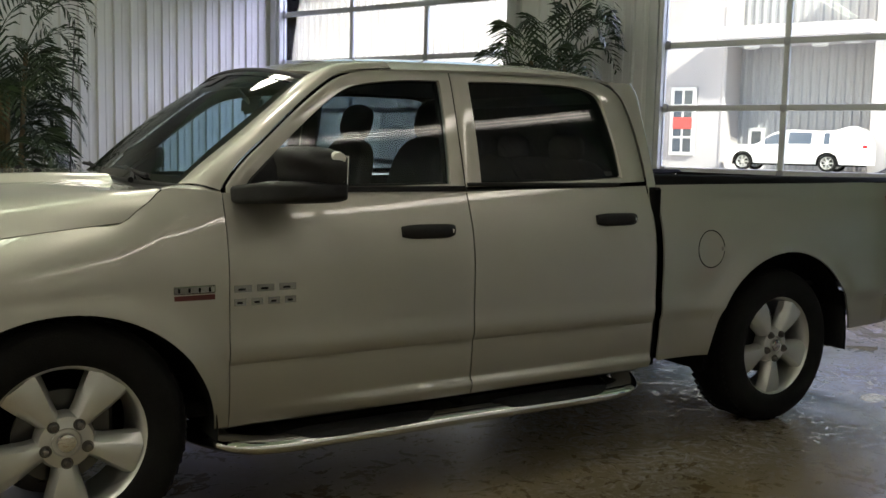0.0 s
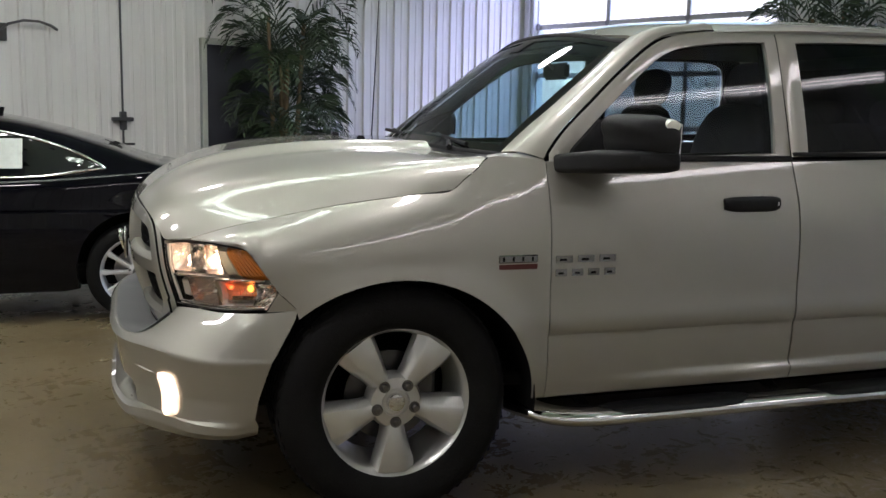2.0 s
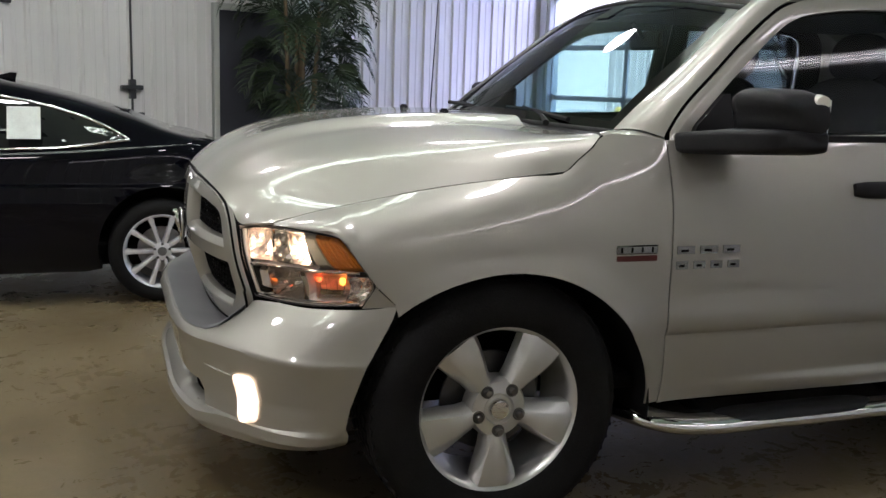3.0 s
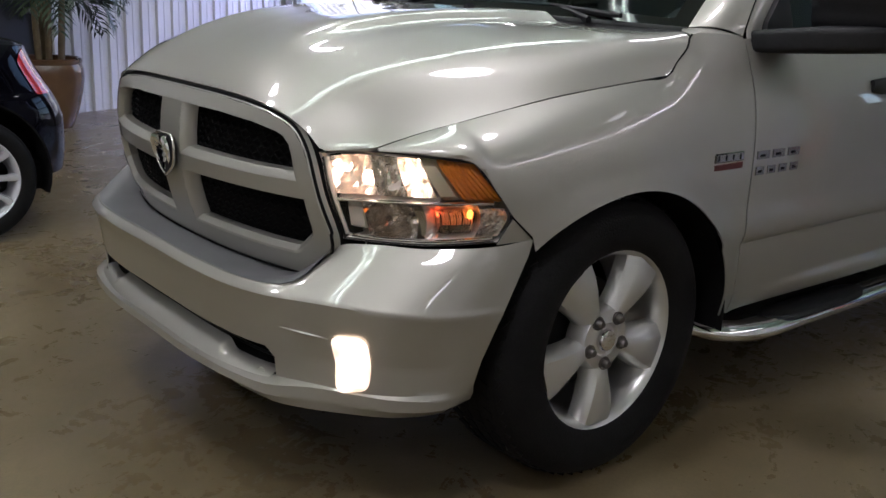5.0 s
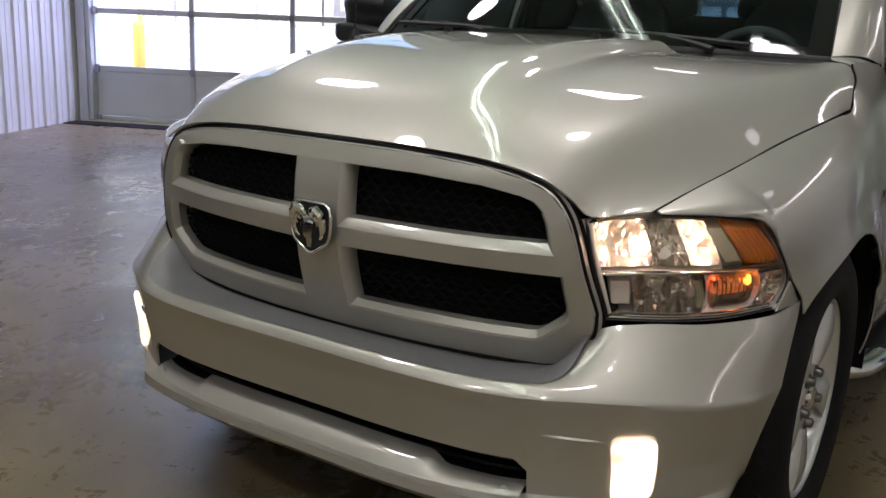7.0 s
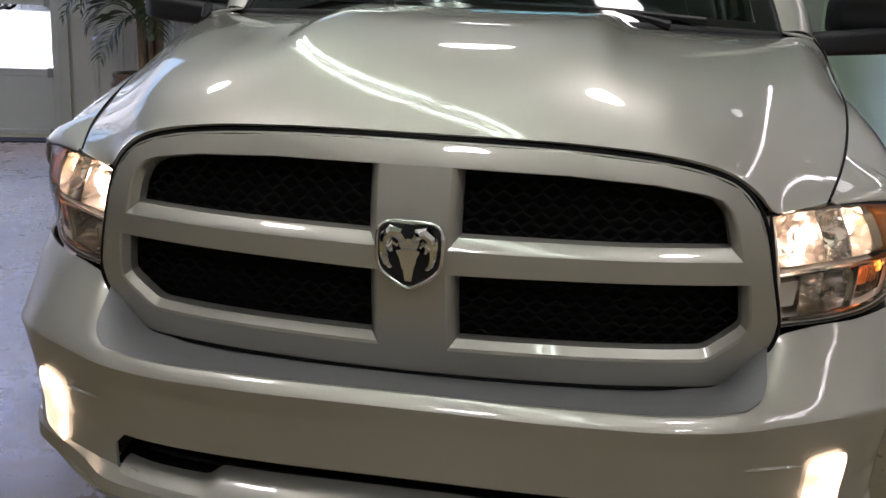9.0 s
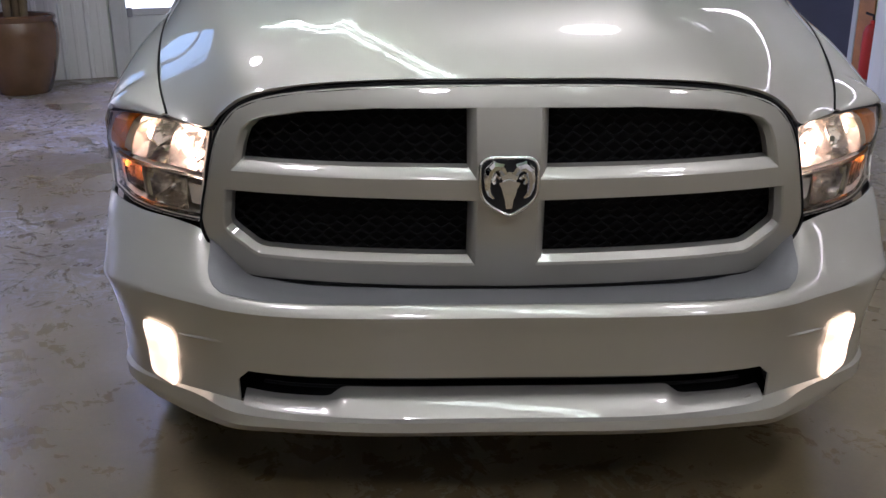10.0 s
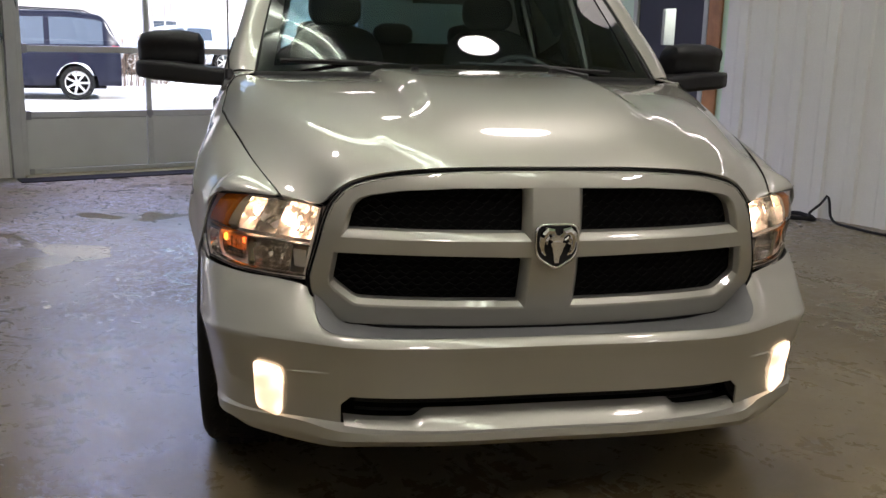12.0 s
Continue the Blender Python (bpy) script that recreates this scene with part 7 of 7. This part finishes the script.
pts = [tuple(p) for p in (lambda c: [c(k / 150) for k in range(151)])(along(pts))]
tube(bm, pts, 0.011, 6)
part("cable", bm, BLACK_PLASTIC, hose, "", 60)
ext = thing("fire_extinguisher", ROOM @ Matrix.Translation((-3.22, -11.93, 0)), "small red fire extinguisher standing by the wooden post", "extinguisher")
bm = bmesh.new()
lathe(bm, [(0.0, 0.0), (0.07, 0.0), (0.078, 0.02), (0.078, 0.42), (0.06, 0.48), (0.025, 0.51), (0.025, 0.54), (0.0, 0.54)], "z", 20)
part("bottle", bm, material("extinguisher_red", (0.5, 0.03, 0.02), 0.3, coat=0.5), ext, "red bottle", 40)
bm = bmesh.new()
tube(bm, [(0, 0, 0.54), (0, 0, 0.58), (0.09, 0, 0.60)], 0.012, 8)
part("valve", bm, BLACK_PLASTIC, ext, "black valve", 60)

# ---- outside ----
def snow_ground():
    m = bpy.data.materials.new("snowy_concrete")
    m.use_nodes = True
    t = m.node_tree
    b = t.nodes["Principled BSDF"]
    co = t.nodes.new("ShaderNodeTexCoord")
    n = t.nodes.new("ShaderNodeTexNoise")
    n.inputs["Scale"].default_value, n.inputs["Detail"].default_value = 0.16, 8
    r = t.nodes.new("ShaderNodeValToRGB")
    r.color_ramp.elements[0].position, r.color_ramp.elements[0].color = 0.44, (0.30, 0.29, 0.29, 1)
    r.color_ramp.elements[1].position, r.color_ramp.elements[1].color = 0.55, (0.78, 0.79, 0.82, 1)
    t.links.new(co.outputs["Object"], n.inputs["Vector"])
    t.links.new(n.outputs["Fac"], r.inputs[0])
    t.links.new(r.outputs[0], b.inputs["Base Color"])
    b.inputs["Roughness"].default_value = 0.8
    return m


bm = bmesh.new()
slope = ((0.28, -0.02), (6.0, 0.0), (13.5, 0.07), (17.0, 0.22), (19.0, 0.37), (22.0, 0.37), (25.0, 0.37), (28.0, 0.37), (900.0, 0.37))  # the yard rises away from the doors
ways = (-600, -40, -14, -9, -6, 0, 3.3, 6.4, 12, 40, 600)
strip = [[bm.verts.new((x, y, z + 0.54 * smoothstep(19.0, 28.0, x) * smoothstep(-14, -6, y) * (1 - smoothstep(3.3, 12, y)))) for y in ways] for x, z in slope]
for p, q in zip(strip, strip[1:]):
    for i in range(len(ways) - 1):
        bm.faces.new((p[i], q[i], q[i + 1], p[i + 1]))
tagged(structure("ground", bm, snow_ground(), "bright concrete yard with patches of snow", thick=0.3), category="ground")


def building(x, y0, y1, h, mat, label, doors=(), windows=(), pitch=0.4):
    b = thing("building", ROOM @ Matrix.Translation((x, 0, -0.02)), label, "building", "buildings across the yard")
    bm = bmesh.new()
    box(bm, (0.1, y0, 0), (14, y1, h))
    part("wall", bm, mat, b)
    bm = bmesh.new()
    k = y0
    low, top = [], []
    while k < y1:
        for d, e in ((0, 0.0), (0.06, 0.05), (0.12, 0.05), (0.18, 0.0)):
            low.append(bm.verts.new((0.098 - e, min(k + d, y1), 0)))
            top.append(bm.verts.new((0.098 - e, min(k + d, y1), h)))
        k += pitch
    for i in range(len(low) - 1):
        bm.faces.new((low[i], low[i + 1], top[i + 1], top[i]))
    part("cladding", bm, mat, b)
    part("roof_edge", boxed((-0.25, y0 - 0.2, h), (14.2, y1 + 0.2, h + 0.35), 0.03), WALL_TRIM, b)
    for y, w, dh in doors:
        d = part("door", boxed((-0.02, y, 0), (0.06, y + w, dh)), WHITE_PAINT, b, "white roller door")
        for k in range(1, 5):
            part("door_joint", boxed((-0.03, y, dh * k / 5 - 0.02), (-0.018, y + w, dh * k / 5 + 0.02)), FACADE_GREY, d)
    for y, z, w, wh, nx, nz in windows:
        d = part("window", boxed((-0.06, y - 0.1, z - 0.1), (0.06, y + w + 0.1, z + wh + 0.1)), WHITE_PAINT, b, "white window frame")
        for i in range(nx):
            for j in range(nz):
                part("pane", boxed((-0.07, y + w * i / nx + 0.05, z + wh * j / nz + 0.05), (-0.055, y + w * (i + 1) / nx - 0.05, z + wh * (j + 1) / nz - 0.05)), GLASS_DARK, d, "dark pane")
    return b


GLASS_DARK = material("far_window_glass", (0.06, 0.08, 0.11), 0.1, coat=0.6)
building(26, 6.5, 34, 9.0, FACADE, "white ribbed steel building with roller doors across the yard", [(8, 3.2, 3.4), (13, 3.2, 3.4), (18.5, 3.2, 3.4), (24, 3.2, 3.4)], [(11.6, 4.2, 1.6, 1.0, 2, 1), (17, 4.2, 1.6, 1.0, 2, 1)])
building(30, 3.3, 6.4, 9.0, FACADE, "pale plastered building with a tall divided window", [], [(4.6, 1.55, 0.90, 2.70, 2, 4)], 40)
building(32, -2.4, 3.3, 9.0, FACADE_GREY, "grey ribbed steel bay under a canopy", [], [(2.2, 0.6, 0.5, 2.0, 1, 2)], 0.34)
building(30, -16, -2.4, 9.0, FACADE, "white plastered building with narrow windows", [], [(-4.2, 1.0, 0.7, 2.2, 1, 2), (-5.6, 1.0, 0.9, 2.2, 2, 2), (-9.6, 1.0, 1.6, 2.2, 2, 2)], 40)
sign = thing("window_sign", ROOM @ Matrix.Translation((29.90, 4.62, 2.55)), "small red sign in the tall window", "sign")
part("board", boxed((0, 0, 0), (0.02, 0.84, 0.50), 0.01), material("sign_red", (0.62, 0.10, 0.09), 0.5, vary=0.05), sign)
canopy = thing("canopy", ROOM @ Matrix.Translation((28.6, 0.4, 6.1)), "pale flat canopy with round lamps over the grey bay", "canopy")
part("slab", boxed((0, -2.9, 0), (3.4, 2.9, 0.5), 0.03), FACADE, canopy)
for k in range(4):
    bm = bmesh.new()
    lathe(bm, [(0.0, -0.26), (0.28, -0.24), (0.34, -0.1), (0.3, 0.0)], "z", 16, Matrix.Translation((0.9 + 0.7 * (k % 2), -2.1 + 1.35 * k, 0)))
    part("canopy_lamp", bm, LAMP_WHITE, canopy, "white round lamp", 40)
building(52, -46, -20, 6.0, FACADE, "low pale building far across the yard", [(-36, 3.4, 3.2), (-30, 3.4, 3.2)], [(-25, 1.2, 1.6, 1.4, 2, 2)])


def bollard(x, y):
    b = thing("bollard", ROOM @ Matrix.Translation((x, y, -0.02)), "yellow painted steel bollard in the yard", "bollard", "yellow bollards")
    bm = bmesh.new()
    lathe(bm, [(0.085, 0.0), (0.085, 1.05), (0.075, 1.09), (0.045, 1.12), (0.0, 1.125)], "z", 20)
    part("post", bm, YELLOW, b, "", 40)
    part("base_plate", boxed((-0.13, -0.13, 0), (0.13, 0.13, 0.02), 0.004), DARK_STEEL, b)


bollard(2.9, 0.75)
bollard(24.5, 12.0)
bollard(44.5, 2.6)


def far_vehicle(name, m, paint, top, belt, width, wheels, length, windows, label, low=0.28):
    """A parked vehicle: body, dark windows, lamps and wheels; its nose at x = 0, its tail at x = length."""
    v = thing(name, m, label, "car")
    keys_x = [p[0] for p in top]
    tz, bz = spline(keys_x, [p[1] for p in top]), spline([p[0] for p in belt], [p[1] for p in belt])

    def sec(x, q):
        e = 1 - 0.16 * (1 - smoothstep(0, 0.5, x)) - 0.12 * smoothstep(length - 0.35, length, x)
        w, b, t = width / 2 * e, bz(x), max(tz(x), bz(x) + 0.01)
        h = t - b
        keys = [(w * 0.94, low), (w, low + 0.15), (w, b - 0.15), (w * 0.97, b), (w * 0.95 - 0.10 * h, b + 0.4 * h), (w * 0.92 - 0.20 * h, b + 0.85 * h), (w * 0.75 - 0.15 * h, t - 0.01), (0.0, t)]
        return spline([i / 7 for i in range(8)], keys)(q)

    def f(u, w):
        q = w * 2 if w < 0.5 else (1 - w) * 2
        p = sec(length * u, q)
        return Vector((length * u, -p[0] if w < 0.5 else p[0], p[1]))

    bm = sheet(f, 96, 60)
    for u in (0.0, 1.0):
        ring_ = [bm.verts.new(f(u, k / 60)) for k in range(61)]
        bm.faces.new(ring_)
    gone = [g for g in bm.faces if any(math.hypot(g.calc_center_median().x - cx, g.calc_center_median().z - 0.34) < 0.40 for cx in wheels) and abs(g.calc_center_median().y) > width * 0.4 and g.calc_center_median().z < 0.78]
    bmesh.ops.delete(bm, geom=gone, context="FACES")
    for w in bm.verts:  # round wheel openings
        for cx in wheels:
            d = Vector((w.co.x - cx, 0, w.co.z - 0.34))
            if w.is_boundary and abs(w.co.y) > width * 0.4 and 0.30 < d.length < 0.50:
                d = d.normalized() * 0.405
                w.co.x, w.co.z = cx + d.x, 0.34 + d.z
    part("body", bm, paint, v, "", 40)
    for s in (-1, 1):
        for x0, x1 in windows:
            def g(u, w, s=s, x0=x0, x1=x1):
                x = x0 + (x1 - x0) * u
                p = sec(x, (3.25 + 1.65 * (1 - w)) / 7)
                return Vector((x, s * (p[0] + 0.008), p[1]))

            part("side_window", sheet(g, 6, 4), GLASS_DARK, v, "dark side window", 60)
        def lamp(u, w, s=s):
            x = length - 0.17 + 0.16 * u
            p = sec(x, (2.3 + 0.9 * (1 - w)) / 7)
            return Vector((x, s * (p[0] + 0.010), p[1]))

        part("tail_lamp", sheet(lamp, 5, 5), RED_LENS, v, "red tail lamp", 60)
        bmt = bmesh.new()
        tube(bmt, [(x, s * (sec(x, 2.6 / 7)[0] + 0.006), sec(x, 2.6 / 7)[1]) for x in [0.9 + (length - 1.5) * k / 20 for k in range(21)]], 0.010, 5)
        part("side_moulding", bmt, CHROME, v, "bright side moulding", 60)
        for cx in wheels:
            def arch(u, w, s=s, cx=cx):
                a = math.pi * (-0.05 + 1.10 * u)
                return Vector((cx - 0.41 * math.cos(a), s * (width / 2 - 0.03 - 0.35 * w), 0.34 + 0.41 * math.sin(a)))

            part("wheel_well", sheet(arch, 20, 2), LINER, v, "", 60)
        for cx in wheels:
            w = part("wheel", bmesh.new(), TYRE, v, "alloy wheel")
            bmt = bmesh.new()
            lathe(bmt, [(0.235, 0.0), (0.26, -0.012), (0.32, -0.012), (0.34, 0.03), (0.34, 0.18), (0.32, 0.21)], "y", 32)
            part("tyre", bmt, TYRE, w, "", 60)
            bmt = bmesh.new()
            lathe(bmt, [(0.21, 0.12), (0.215, 0.02), (0.238, -0.004), (0.236, 0.02)], "y", 32)
            lathe(bmt, [(0.06, 0.05), (0.05, 0.0), (0.0, -0.004)], "y", 16)
            for k in range(7):
                a = 2 * math.pi * k / 7
                box(bmt, (0.04, 0.0, -0.022), (0.225, 0.02, 0.022), 0.004, Matrix.Rotation(a, 4, "Y"))
            part("rim", bmt, RIM, w, "", 40)
            w.matrix_basis = Matrix.Translation((cx, s * (width / 2 - 0.015), 0.34)) @ (Matrix.Rotation(math.pi, 4, "Z") if s > 0 else Matrix())
    part("underbody", boxed((0.3, -width * 0.42, 0.22), (length - 0.3, width * 0.42, 0.42)), LINER, v)
    return v


VAN = ROOM @ Matrix.Translation((11.17, -8.82, 0.055)) @ Matrix.Rotation(radians(-102), 4, "Z") @ Matrix.Scale(1.06, 4) @ Matrix.Translation((-4.02, 0.975, 0))
van = far_vehicle("minivan", VAN, BLUE_PAINT, [(0, 0.72), (0.5, 0.98), (1.1, 1.06), (1.6, 1.42), (2.2, 1.68), (3.2, 1.75), (4.3, 1.72), (4.60, 1.62), (4.80, 1.25), (4.88, 1.08)],
                  [(0, 0.70), (0.8, 0.92), (2.0, 1.0), (4.5, 1.05), (4.88, 1.06)], 1.95, (0.95, 4.02), 4.88, [(1.75, 2.55), (2.65, 3.45), (3.55, 4.55)], "dark blue minivan parked on the snowy yard")
for s in (-1, 1):
    bm = bmesh.new()
    tube(bm, [(1.9, s * 0.62, 1.66), (2.0, s * 0.62, 1.76), (3.0, s * 0.63, 1.80), (4.2, s * 0.62, 1.77), (4.35, s * 0.62, 1.70)], 0.016, 6)
    part("roof_rail", bm, DARK_STEEL, van, "dark roof rail", 60)
PICK = ROOM @ Matrix.Translation((29, 2.58, 0.91)) @ Matrix.Rotation(radians(-90), 4, "Z")
far_vehicle("white_pickup", PICK, WHITE_PAINT, [(0, 0.72), (0.25, 0.95), (1.2, 1.04), (1.75, 1.42), (2.2, 1.58), (3.0, 1.60), (3.65, 1.57), (4.0, 1.59), (5.1, 1.56), (5.3, 1.10)],
            [(0, 0.70), (0.8, 0.94), (1.8, 0.98), (3.6, 1.0), (5.3, 1.0)], 1.90, (0.75, 3.92), 5.3, [(1.55, 2.3), (2.45, 3.3), (3.75, 3.95)], "white pickup truck with a white bed cap by far buildings")
CAR2 = ROOM @ Matrix.Translation((19, -11.3, 0.37)) @ Matrix.Rotation(radians(-90), 4, "Z")
far_vehicle("pale_car", CAR2, material("pale_blue_paint", (0.45, 0.52, 0.60), 0.35, vary=0.03, coat=0.8), [(0, 0.62), (0.4, 0.85), (1.2, 0.96), (1.9, 1.36), (2.6, 1.44), (3.4, 1.38), (4.1, 1.02), (4.6, 0.95)],
            [(0, 0.60), (0.8, 0.86), (2.0, 0.92), (4.0, 0.95), (4.6, 0.93)], 1.78, (0.85, 3.55), 4.6, [(1.6, 2.35), (2.45, 3.2)], "pale blue sedan parked on the snowy yard")


def shrub(x, y, h, seed):
    """A leafless bush: many fine stems out of a broad foot, each forking twice."""
    rnd = random.Random(seed)
    s = thing("bare_shrub", ROOM @ Matrix.Translation((x, y, 0.12)), "leafless brown shrub standing in the snow", "shrub", "bare shrubs in the yard")
    for k in range(26):
        a, lean, foot = rnd.uniform(0, 6.28), rnd.uniform(0.05, 0.5), rnd.uniform(0.05, 0.32) * h
        base = Vector((math.cos(a) * foot, math.sin(a) * foot, 0.0))
        d = Vector((math.cos(a) * lean, math.sin(a) * lean, 1)).normalized()
        bm = bmesh.new()
        tip = base + d * h * rnd.uniform(0.6, 1.0)
        tube(bm, [base, base.lerp(tip, 0.5) + Vector((0, 0, 0.04)), tip], [0.013, 0.009, 0.003], 5)
        for j in range(7):
            b = base.lerp(tip, rnd.uniform(0.25, 0.95))
            e = b + Vector((rnd.uniform(-1, 1), rnd.uniform(-1, 1), rnd.uniform(0.3, 1.2))).normalized() * h * 0.28
            tube(bm, [b, e], [0.005, 0.002], 4)
        part("branch", bm, TWIG, s)


shrub(15.2, -11.0, 1.5, 1)
shrub(16.0, -12.2, 1.2, 2)
shrub(17.2, -13.4, 1.1, 5)
